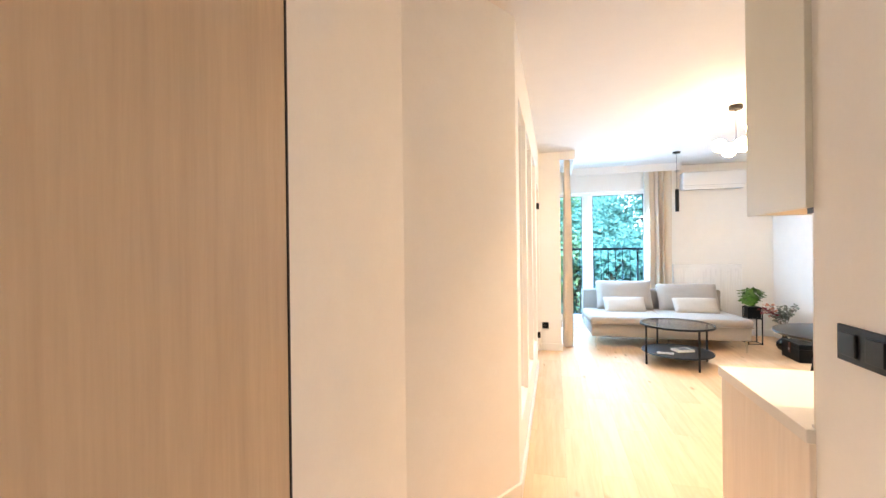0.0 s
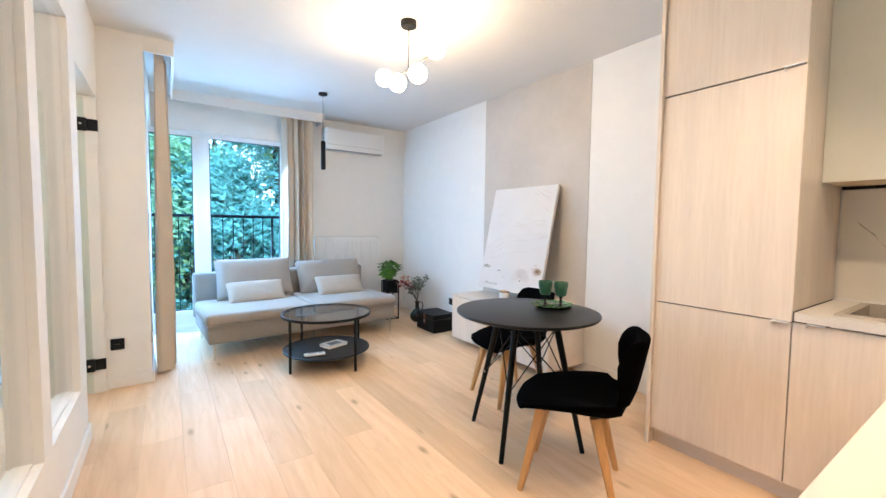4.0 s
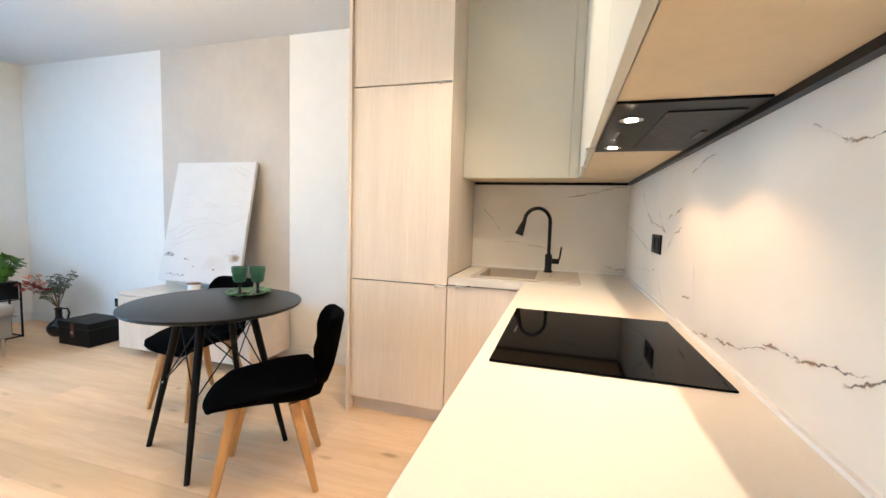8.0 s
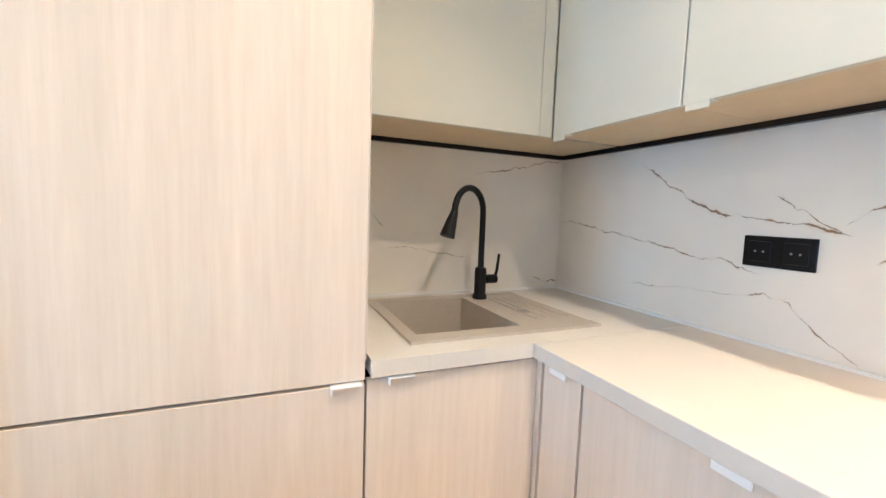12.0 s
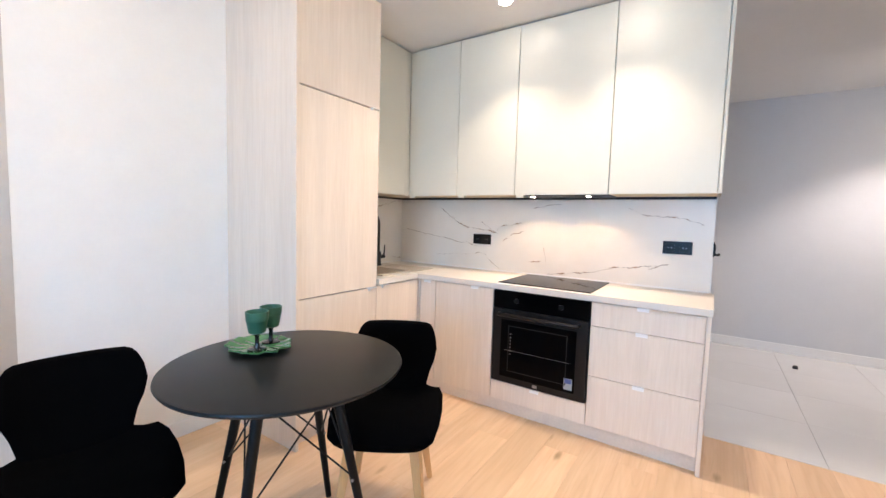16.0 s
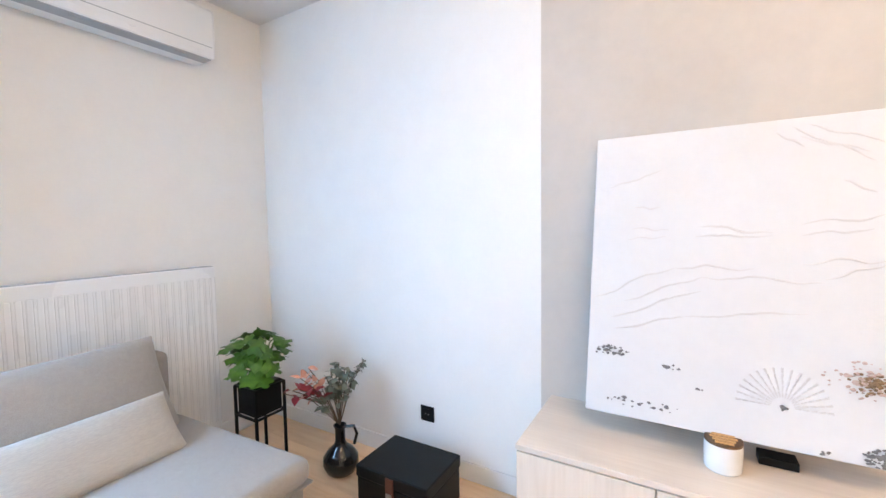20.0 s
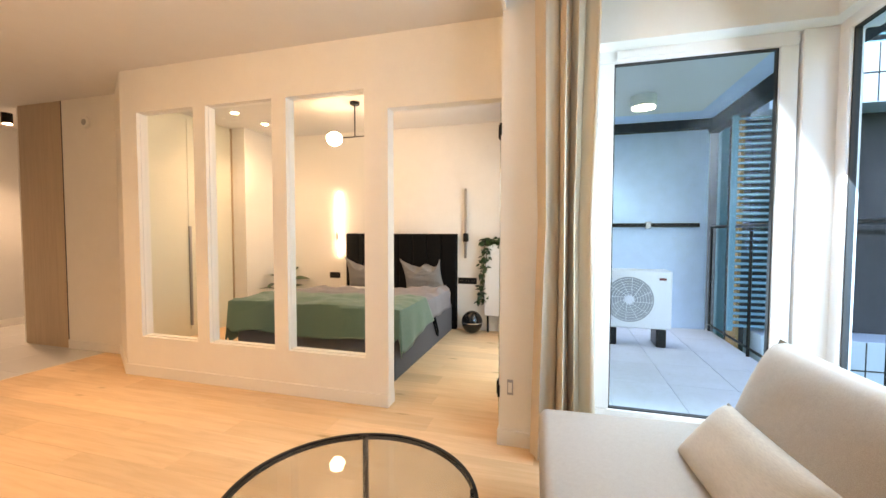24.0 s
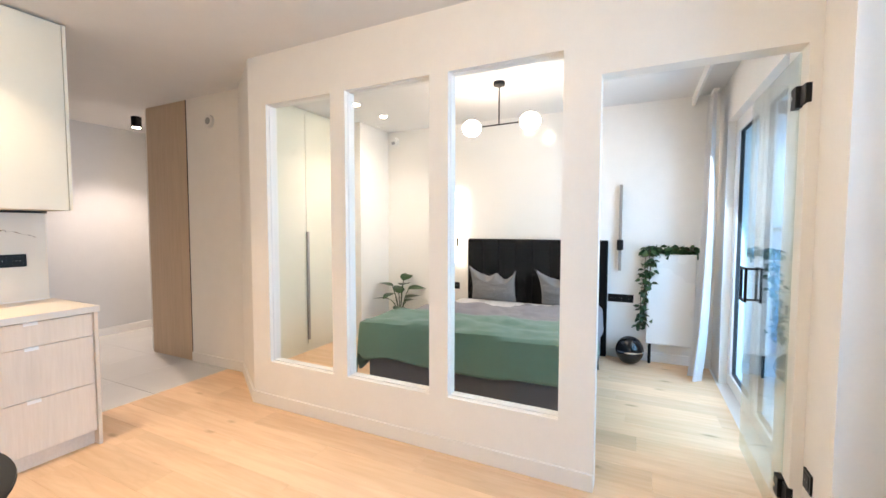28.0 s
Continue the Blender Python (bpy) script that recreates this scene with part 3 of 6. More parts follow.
structure("wall_hall_left", box(-0.52, -0.41, -0.49, 0.27, FL - 0.08, H), PAINT, "white hall wall with a round sensor", "wall")
structure("wall_hall_cupboard", boxes((-0.52, -0.45, -1.17, -0.49, FL - 0.08, H), (-1.4, -0.45, -1.27, -1.17, FL - 0.08, H)), PAINT, "white wall behind the tan cupboard panel", "wall")
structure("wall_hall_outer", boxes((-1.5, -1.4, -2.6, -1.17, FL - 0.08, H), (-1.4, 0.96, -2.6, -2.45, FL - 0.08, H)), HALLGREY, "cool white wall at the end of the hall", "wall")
structure("wall_hall_right", boxes((0.86, 0.98, -0.60, -0.16, FL - 0.08, H), (0.86, 0.98, -1.46, -0.60, 2.06, H), (0.86, 0.98, -2.45, -1.46, FL - 0.08, H), (1.0, 1.05, -1.55, -0.5, FL - 0.08, H)), PAINT,
          "white hall wall with the bathroom door", "wall")
structure("wall_bed_head", box(-2.6, -2.45, 0.2, 4.4, FL - 0.08, H), PAINT, "white bedroom wall behind the bed", "wall")
structure("wall_bedroom_back", boxes((-2.45, -1.84, 0.45, 0.55, FL - 0.08, H), (-1.84, -0.52, -0.35, -0.25, FL - 0.08, H), (-1.94, -1.84, -0.35, 0.45, FL - 0.08, H)), PAINT, "white bedroom wall beside the wardrobe", "wall")
structure("wall_bedroom_window", boxes((-2.45, -2.05, 4.26, 4.46, FL - 0.08, H), (-0.42, -0.1, 4.24, 4.46, FL - 0.08, H), (-2.05, -0.42, 4.26, 4.46, 2.25, H)), PAINT,
          "white bedroom wall round the balcony window", "wall")
structure("wall_tv_accent", box(3.336, 3.34, 2.56, 3.91, FL, H), TAUPE, "taupe plaster panel behind the sideboard", "wall")

# baseboards
BB, BT = 0.075, 0.014
board = structure("baseboard", bmesh.new(), TRIM, "white skirting board along the walls", "baseboard")
for x0, x1, y0, y1 in ((3.34 - BT, 3.336, 1.645, 5.80), (1.66, 3.326, 5.80 - BT, 5.80), (0, BT, 0.9, DY0), (0, BT, DY1, 4.24), (0.0, 0.274, 4.24 - BT, 4.24),
                       (0.274, 0.274 + BT, 4.24 - BT, 4.74), (-0.41, -0.41 + BT, -0.49, 0.268), (-1.38, 0.86, -2.45, -2.45 + BT), (0.86 - BT, 0.86, -0.60, -0.02),
                       (0.86 - BT, 0.86, -2.43, -1.47), (-2.45, -2.45 + BT, 0.57, 1.6), (-2.45, -2.45 + BT, 3.36, 4.24), (-2.44, -1.86, 0.55, 0.55 + BT),
                       (-0.1 - BT, -0.1, 0.95, DY0)):
    part("skirting", box(x0, x1, y0, y1, FL, BB, 0.004), TRIM, board)
part("skirting", prism(((-0.41, 0.27), (0.0, 0.91), (0.014, 0.905), (-0.396, 0.262)), FL, BB), TRIM, board)


# ---- windows and doors ----
def sash(parent, axis, plane, a0, a1, z0, z1, w=0.055, depth=0.06, glazing=WINDOWGLASS):
    """A white sash with a dark gasket and a pane; axis: the direction in which it runs, plane: its middle."""
    def place(p0, p1, q0, q1, r0, r1, bevel=0.0, bm=None):
        return box(p0, p1, q0, q1, r0, r1, bevel, bm=bm) if axis == "x" else box(q0, q1, p0, p1, r0, r1, bevel, bm=bm)
    d0, d1 = plane - depth / 2, plane + depth / 2
    fr = bmesh.new()
    for it in ((a0, a1, d0, d1, z0, z0 + w), (a0, a1, d0, d1, z1 - w, z1), (a0, a0 + w, d0, d1, z0 + w, z1 - w), (a1 - w, a1, d0, d1, z0 + w, z1 - w)):
        place(*it, 0.005, bm=fr)
    s = part("sash_frame", fr, PVC, parent)
    g = 0.008
    gk = bmesh.new()
    for it in ((a0 + w, a1 - w, z0 + w, z0 + w + g), (a0 + w, a1 - w, z1 - w - g, z1 - w), (a0 + w, a0 + w + g, z0 + w + g, z1 - w - g), (a1 - w - g, a1 - w, z0 + w + g, z1 - w - g)):
        place(it[0], it[1], plane - 0.014, plane + 0.014, it[2], it[3], bm=gk)
    part("gasket", gk, GASKET, s)
    pane = part("pane", place(a0 + w + 0.002, a1 - w - 0.002, plane - 0.003, plane + 0.003, z0 + w + 0.002, z1 - w - 0.002), glazing, s)
    pane.visible_shadow = False
    return s


def frame_bars(axis, plane, a0, a1, z0, z1, w=0.05, depth=0.08):
    bm = bmesh.new()
    d0, d1 = plane - depth / 2, plane + depth / 2
    for p0, p1, r0, r1 in ((a0, a1, z0, z0 + w), (a0, a1, z1 - w, z1), (a0, a0 + w, z0 + w, z1 - w), (a1 - w, a1, z0 + w, z1 - w)):
        if axis == "x":
            box(p0, p1, d0, d1, r0, r1, 0.004, bm=bm)
        else:
            box(d0, d1, p0, p1, r0, r1, 0.004, bm=bm)
    return bm


win = thing("window_1", "white two-sash French window beside the sofa", "window", (0.9, 5.9, 0.02), kind="structure")
part("window_frame", frame_bars("x", 5.905, 0.15, 1.66, 0.02, 2.25), PVC, win)
sash(win, "x", 5.89, 0.195, 0.705, 0.16, 2.258)
sash(win, "x", 5.89, 0.76, 1.65, 0.16, 2.258)
part("mullion", box(0.70, 0.765, 5.865, 5.93, 0.07, 2.2, 0.005), PVC, win)
part("bottom_panel", box(0.2, 1.61, 5.88, 5.92, 0.07, 0.16, 0.004), PVC, win)
part("handle", joined(box(0.755, 0.785, 5.845, 5.857, 1.06, 1.13, 0.004), box(0.76, 0.78, 5.825, 5.845, 1.0, 1.12, 0.006)), PVC, win)
part("trickle_vent", box(0.85, 1.25, 5.845, 5.86, 2.20, 2.235, 0.004), PVC, win)

bdoor = thing("door_balcony", "white glazed balcony door with a low threshold", "door", (0.12, 5.24, 0.02), kind="structure")
part("door_frame", frame_bars("y", 0.10, 4.74, 5.80, 0.02, 2.25), PVC, bdoor)
sash(bdoor, "y", 0.125, 4.77, 5.71, 0.135, 2.262, w=0.08)
part("corner_post", box(0.06, 0.17, 5.72, 5.93, 0.02, 2.25, 0.006), PVC, bdoor)
part("threshold", box(0.06, 0.19, 4.76, 5.72, FL, 0.13, 0.008), PVC, bdoor)
part("trickle_vent", box(0.155, 0.17, 4.86, 5.2, 2.20, 2.235, 0.004), PVC, bdoor)

bwin = thing("window_bedroom", "white glazed bedroom window to the balcony", "window", (-1.2, 4.36, 0.0), kind="structure")
part("window_frame", frame_bars("x", 4.36, -2.05, -0.42, 0.0, 2.25), PVC, bwin)
sash(bwin, "x", 4.35, -2.02, -1.25, 0.03, 2.22, w=0.07)
sash(bwin, "x", 4.35, -1.22, -0.45, 0.03, 2.22, w=0.07)

for k, (a, b) in enumerate((Y1, Y2, Y3)):
    iw = thing("window_partition", "fixed clear pane in the white partition", "window", (-0.05, (a + b) / 2, PZ0), group="partition panes", kind="structure")
    bm = bmesh.new()
    for y0, y1, z0, z1 in ((a, a + 0.005, PZ0, PZ1), (b - 0.005, b, PZ0, PZ1), (a + 0.005, b - 0.005, PZ0, PZ0 + 0.01), (a + 0.005, b - 0.005, PZ1 - 0.005, PZ1)):
        box(-0.085, -0.03, y0, y1, z0, z1, 0.002, bm=bm)
    part("window_frame", bm, TRIM, iw)
    part("pane", box(-0.062, -0.054, a + 0.005, b - 0.005, PZ0 + 0.01, PZ1 - 0.005), PANEGLASS, iw).visible_shadow = False

gdoor = thing("glass_door", "frameless clear glass door standing open into the bedroom", "door", (-0.05, 4.19, 0.0))
part("glass_leaf", box(-0.84, -0.065, 4.183, 4.191, -0.008, 2.085, 0.002), GREENGLASS, gdoor).visible_shadow = False
for z in (0.19, 1.90):
    hinge = part("hinge", joined(box(-0.115, -0.055, 4.172, 4.204, z - 0.045, z + 0.045, 0.003), box(-0.055, 0.006, 4.187, 4.21, z - 0.04, z + 0.04, 0.003)), BLACK, gdoor, "matt black glass door hinge")
    part("screw", rod((-0.085, 4.168, z), (-0.085, 4.174, z), 0.008), CHROME, hinge)
bm = bmesh.new()
for y in (4.14, 4.215):
    for it in ((-0.77, -0.755, 0.92, 1.12), (-0.665, -0.65, 0.92, 1.12), (-0.77, -0.65, 0.92, 0.935), (-0.77, -0.65, 1.105, 1.12)):
        box(it[0], it[1], y, y + 0.014, it[2], it[3], 0.003, bm=bm)
    for z in (0.93, 1.11):
        rod((-0.71, 4.15, z), (-0.71, 4.22, z), 0.006, bm=bm)
part("handle", bm, BLACK, gdoor, "square black frame handle")

bath = thing("door_bathroom", "white flush bathroom door with a black lever handle", "door", (0.9, -1.03, 0), kind="structure")
part("door_leaf", box(0.875, 0.915, -1.43, -0.63, -0.012, 2.03, 0.003), TRIM, bath)
part("door_frame", boxes((0.852, 0.98, -0.63, -0.60, FL, 2.06), (0.852, 0.98, -1.46, -1.43, FL, 2.06), (0.852, 0.98, -1.43, -0.63, 2.03, 2.06)), TRIM, bath)
hd = part("door_handle", tube([(0.875, -0.69, 1.06), (0.83, -0.69, 1.06), (0.82, -0.70, 1.06), (0.82, -0.82, 1.06)], 0.009), BLACK, bath, "black lever handle", True)
part("rose", rod((0.866, -0.69, 1.06), (0.876, -0.69, 1.06), 0.026), BLACK, hd)
part("keyhole_rose", rod((0.866, -0.69, 0.97), (0.876, -0.69, 0.97), 0.026), BLACK, bath)

tan = thing("hall_cupboard_panel", "tall tan wood panel reaching the hall ceiling", "panel", (-0.43, -0.84, 0), kind="structure")
part("panel_face", box(-0.447, -0.408, -1.17, -0.497, FL, H - 0.002, 0.002), TAN, tan)
part("edge_strip", box(-0.447, -0.406, -0.497, -0.491, FL, H - 0.002), DARKGAP, tan)
entry = thing("door_entrance", "pale grey entrance door with a dark handle", "door", (-1.39, -1.85, 0), kind="structure")
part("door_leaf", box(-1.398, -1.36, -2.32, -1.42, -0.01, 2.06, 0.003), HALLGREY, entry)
part("door_handle", tube([(-1.36, -2.2, 1.1), (-1.31, -2.2, 1.1), (-1.30, -2.19, 1.1), (-1.30, -2.07, 1.1)], 0.01), BLACK, entry, "", True)
part("lock_plate", box(-1.36, -1.352, -2.225, -2.175, 0.98, 1.2, 0.002), BLACK, entry)


# ---- switches and sockets ----
def socket(at, normal, gangs, label, upright=False, mat=PLASTIC, w=0.082):
    """A row of flush black sockets on a wall; at: the middle; normal: '+x', '-x', '+y', '-y'."""
    ob = thing("wall_socket", label, "socket", at)
    n = len(gangs)
    wide, tall = (w, w * n) if upright else (w * n, w)

    def face(u0, u1, z0, z1, d0, d1, bevel=0.0):
        s = 1 if normal[0] == "+" else -1
        d0, d1 = sorted((s * d0, s * d1))
        if normal[1] == "x":
            return box(at[0] + d0, at[0] + d1, at[1] + u0, at[1] + u1, at[2] + z0, at[2] + z1, bevel)
        return box(at[0] + u0, at[0] + u1, at[1] + d0, at[1] + d1, at[2] + z0, at[2] + z1, bevel)

    part("frame_plate", face(-wide / 2, wide / 2, -tall / 2, tall / 2, 0.0, 0.008, 0.002), mat, ob)
    for i, kind in enumerate(gangs):
        c = (i - (n - 1) / 2) * w
        u, z = (0, c) if upright else (c, 0)
        ins = part("insert" if kind == "s" else "rocker", face(u - 0.027, u + 0.027, z - 0.027, z + 0.027, 0.008, 0.011 if kind == "s" else 0.014, 0.002), mat, ob)
        if kind == "s":
            for e in (-0.0095, 0.0095):
                part("contact_hole", face(u + e - 0.0025, u + e + 0.0025, z - 0.0025, z + 0.0025, 0.011, 0.0115), GREYMETAL, ins)
    return ob


socket((2.459, -0.008, 1.112), "+y", "ss", "double black socket on the marble splashback")
socket((1.051, -0.008, 1.129), "+y", "ss", "double black socket on the marble splashback")
socket((0.07, 4.24, 0.312), "-y", "s", "single black socket on the white pier")
socket((3.34, 4.53, 0.27), "-x", "s", "single black socket above the black box")
socket((-2.45, 1.52, 0.625), "+x", "ss", "double black socket beside the headboard")
socket((-2.45, 3.44, 0.61), "+x", "sss", "triple black socket beside the headboard")
socket((0.86, -0.29, 1.12), "-x", "rrrr", "row of four black light switches at the kitchen corner", w=0.085)
vt = thing("pier_switch", "narrow grey-white switch low on the pier", "switch", (0.274, 4.30, 0.33))
part("plate", box(0.274, 0.281, 4.283, 4.317, 0.285, 0.375, 0.002), GREYPLASTIC, vt)
part("rocker", box(0.281, 0.285, 4.289, 4.311, 0.30, 0.36, 0.002), TRIM, vt)
dp = thing("door_panel_screen", "white intercom panel with a small black screen in the hall", "intercom", (-1.23, -2.44, 1.47))
part("housing", box(-1.29, -1.17, -2.45, -2.425, 1.38, 1.56, 0.006), TRIM, dp)
part("screen", box(-1.275, -1.185, -2.425, -2.4235, 1.485, 1.55), BLACKGLASS, dp)
ic = thing("intercom", "round white alarm sensor high on the hall wall", "sensor", (-0.42, -0.13, 2.357))
part("housing", rod((-0.42, -0.13, 2.357), (-0.385, -0.13, 2.357), 0.066, 0.058, 28), TRIM, ic, "", True)
part("ring", rod((-0.386, -0.13, 2.357), (-0.381, -0.13, 2.357), 0.034, 0.03, 24), GREYPLASTIC, ic, "", True)

bs = thing("alarm_sensor", "round white motion sensor high in the bedroom corner", "sensor", (-2.45, 0.66, 2.48))
part("housing", rod((-2.45, 0.66, 2.475), (-2.406, 0.66, 2.475), 0.062, 0.054, 28), TRIM, bs, "", True)
part("lens", box(-2.406, -2.402, 0.635, 0.685, 2.435, 2.475, 0.003), GREYPLASTIC, bs)

structure("threshold", boxes((-2.45, -0.42, 4.24, 4.47, -0.12, FL - 0.002), (0.15, 0.274, 4.24, 5.862, -0.12, FL - 0.003), (0.274, 1.64, 5.80, 5.862, -0.12, FL - 0.003)), TRIM, "white sill under the tall windows", "sill")
structure("threshold_bathroom", box(0.86, 1.02, -1.46, -0.60, -0.12, FL - 0.004), GROUT, "grey sill under the bathroom door", "sill")


# ---- kitchen ----
def pull(parent, x0, x1, y0, y1, z, mat=ALU):
    """A slim bent edge pull on a front."""
    return part("edge_pull", joined(box(x0, x1, y0, y1, z - 0.003, z + 0.001, 0.001), box(x0, x1, y0, y1, z - 0.016, z - 0.003, 0.001) if (x1 - x0) < 0.02 else box(x0, x1, max(y0, y1) - 0.003, max(y0, y1), z - 0.018, z - 0.003, 0.001)), mat, parent, "small aluminium edge pull")


G = 0.0025
UZ0, UZ1, UY = 1.455, 2.602, 0.32
for x0, x1, pulled in ((0.862, 1.422, 0), (1.422, 2.046, 1), (2.046, 2.522, 1), (2.522, 2.99, 1)):
    u = thing("wall_cabinet", "cream matt wall cabinet reaching the ceiling", "cabinet", ((x0 + x1) / 2, -0.02, UZ0), group="kitchen wall cabinets")
    part("body", box(x0 + 0.001, x1 - 0.001, -0.02, UY - 0.022, UZ0, UZ1), CREAM, u)
    part("bottom_panel", box(x0 + 0.001, x1 - 0.001, -0.019, UY - 0.0225, UZ0 - 0.0025, UZ0 - 0.0002), WARM_UNDERSIDE, u, "underside board coloured with the hood lamps' warm bounce")
    part("door", box(x0 + G, x1 - G, UY - 0.02, UY, UZ0 - 0.004, UZ1 - 0.004, 0.0015), CREAM, u)
    if x0 < 0.9:
        part("end_panel", box(0.843, 0.861, -0.02, UY, UZ0 - 0.004, UZ1, 0.001), CREAM, u)
    if pulled:
        pull(u, x1 - 0.075, x1 - 0.02, UY - 0.02, UY + 0.012, UZ0 - 0.005, CREAM)
u = thing("wall_cabinet", "cream matt corner wall cabinet above the sink", "cabinet", (3.16, 0.66, UZ0), group="kitchen wall cabinets")
part("body", box(3.012, 3.34, -0.02, 1.0, UZ0, UZ1), CREAM, u)
part("bottom_panel", box(3.0125, 3.34, -0.019, 1.0, UZ0 - 0.0025, UZ0 - 0.0002), WARM_UNDERSIDE, u, "underside board coloured with the hood lamps' warm bounce")
part("filler", box(2.992, 3.01, UY + 0.002, 0.372, UZ0 - 0.004, UZ1 - 0.004, 0.001), CREAM, u)
part("door", box(2.99, 3.01, 0.375, 1.008, UZ0 - 0.004, UZ1 - 0.004, 0.0015), CREAM, u)
# shadow under the wall cabinets, added as a solid black strip
lt = thing("cabinet_shadow_strip", "shadow line under the wall cabinets, modelled as a black strip", "strip", (2.0, -0.01, 1.44))
part("long_strip", box(0.862, 3.31, -0.02, 0.012, 1.436, 1.4545), PLASTIC, lt)
part("short_strip", box(3.31, 3.338, 0.012, 1.0, 1.436, 1.4545), PLASTIC, lt)

hood = thing("cooker_hood", "black built-in cooker hood with two lit lamps", "cooker hood", (1.76, 0.14, 1.43))
part("underside", box(1.427, 2.042, 0.02, 0.297, 1.4465, 1.4545, 0.002), HOODPLATE, hood, "dark glossy hood plate")
part("filter", box(1.50, 1.97, 0.035, 0.185, 1.443, 1.4475, 0.001), FILTER, hood, "metal grease filter")
part("filter_catch", box(1.70, 1.79, 0.05, 0.065, 1.44, 1.444, 0.001), PLASTIC, hood)
for x in (1.556, 1.936):
    ring = part("lamp_ring", rod((x, 0.25, 1.442), (x, 0.25, 1.447), 0.027, 0.027, 24), CHROME, hood)
    part("lamp_lens", rod((x, 0.25, 1.4405), (x, 0.25, 1.443), 0.014, 0.014, 24), LIT, ring)
for k in range(5):
    part("push_button", rod((1.71 + 0.018 * k, 0.262, 1.443), (1.71 + 0.018 * k, 0.262, 1.447), 0.005), GREYMETAL, hood)

# base units
FY, PZ = 0.55, 0.072
WZ0, WZ = 0.822, 0.86
dr = thing("drawer_cabinet", "ash drawer cabinet with three fronts at the end of the counter", "cabinet", (1.15, 0.26, 0))
part("body", box(0.866, 1.429, -0.02, FY - 0.02, PZ, WZ0), DARKGAP, dr, "inner carcass coloured dark as the shade in the gaps")
for z0, z1 in ((PZ, 0.373), (0.376, 0.672), (0.675, 0.813)):
    d = part("drawer_front", box(0.866, 1.4275, FY - 0.018, FY, z0, z1, 0.0012), ASH, dr)
    pull(d, 1.125, 1.185, FY - 0.016, FY + 0.016, z1 + 0.003)
part("end_panel", box(0.845, 0.865, -0.02, FY + 0.016, FL, WZ0, 0.0012), ASH, dr)
ovc = thing("oven_cabinet", "ash oven housing with a low drawer", "cabinet", (1.745, 0.26, 0))
part("body", box(1.431, 2.058, -0.02, 0.14, PZ, WZ0), DARKGAP, ovc, "inner carcass coloured dark as the shade in the gaps")
part("drawer_front", box(1.4325, 2.0575, FY - 0.018, FY, PZ, 0.196, 0.0012), ASH, ovc)
pull(ovc, 1.715, 1.775, FY - 0.016, FY + 0.016, 0.199)
for x0, x1, hx in ((2.06, 2.53, 2.20), (2.533, 2.672, 2.6)):
    c = thing("base_cabinet", "ash base cabinet beside the oven", "cabinet", ((x0 + x1) / 2, 0.26, 0), group="kitchen base cabinets")
    part("body", box(x0 + 0.001, x1 - 0.001, -0.02, FY - 0.02, PZ, WZ0), DARKGAP, c, "inner carcass coloured dark as the shade in the gaps")
    part("door", box(x0 + G, x1 - G, FY - 0.018, FY, PZ, 0.813, 0.0012), ASH, c)
    pull(c, hx - 0.03, hx + 0.03, FY - 0.016, FY + 0.016, 0.8165)
c = thing("base_cabinet", "ash sink cabinet beside the tall unit", "cabinet", (3.0, 0.78, 0), group="kitchen base cabinets")
part("body", box(2.712, 3.34, 0.56, 1.008, PZ, 0.64), DARKGAP, c, "inner carcass coloured dark as the shade in the gaps")
part("door", box(2.692, 2.71, 0.556, 1.007, PZ, 0.813, 0.0012), ASH, c)
part("corner_post", box(2.676, 2.71, 0.531, 0.553, PZ, 0.82), ASH, c)
pull(c, 2.676, 2.71, 0.90, 0.96, 0.8165)
pl = thing("kitchen_plinth", "ash plinth under the kitchen cabinets", "plinth", (1.8, 0.5, 0))
part("long_board", box(0.866, 2.735, 0.50, 0.516, FL, PZ - 0.001), ASH_TOP, pl)
part("short_board", box(2.735, 2.751, 0.516, 1.62, FL, PZ - 0.001), ASH_TOP, pl)

tall = thing("tall_cabinet", "ash tall fridge cabinet reaching the ceiling", "cabinet", (3.0, 1.31, 0))
part("body", box(2.713, 3.34, 1.013, 1.62, PZ, H - 0.004), DARKGAP, tall, "inner carcass coloured dark as the shade in the gaps")
for z0, z1, pz in ((PZ, 0.807, 0.81), (0.814, 1.942, None), (1.950, H - 0.008, 1.949)):
    d = part("door", box(2.692, 2.711, 1.012, 1.619, z0, z1, 0.0012), ASH, tall)
    if pz:
        pull(d, 2.676, 2.711, 1.02, 1.085, pz)
part("inner_side", box(2.69, 3.34, 1.0095, 1.0115, WZ, H - 0.004), ASH, tall)
part("end_panel", box(2.676, 3.34, 1.622, 1.641, FL, H - 0.004, 0.0012), ASH, tall)

wt = thing("worktop", "L-shaped cream worktop with a fine joint at the corner", "worktop", (2.0, 0.28, WZ0))
part("long_top", box(0.838, 2.676, -0.02, 0.582, WZ0, WZ, 0.0025), WORKTOP, wt)
part("short_top", box(2.678, 3.34, -0.02, 0.52, WZ0, WZ, 0.001), WORKTOP, wt)
part("front_strip", box(2.678, 2.80, 0.5205, 0.865, WZ0, WZ), WORKTOP, wt)
part("back_strip", box(3.22, 3.34, 0.5205, 0.865, WZ0, WZ), WORKTOP, wt)
part("end_strip", box(2.678, 3.34, 0.8655, 1.0, WZ0, WZ), WORKTOP, wt)
part("wall_bead", boxes((0.862, 3.328, -0.0078, 0.002, WZ, WZ + 0.009), (3.318, 3.328, 0.002, 1.0, WZ, WZ + 0.009)), TRIM, wt, "white silicone bead")
splash = thing("splashback", "white marble splashback with rusty veins", "splashback", (0, 0, 0), kind="structure")
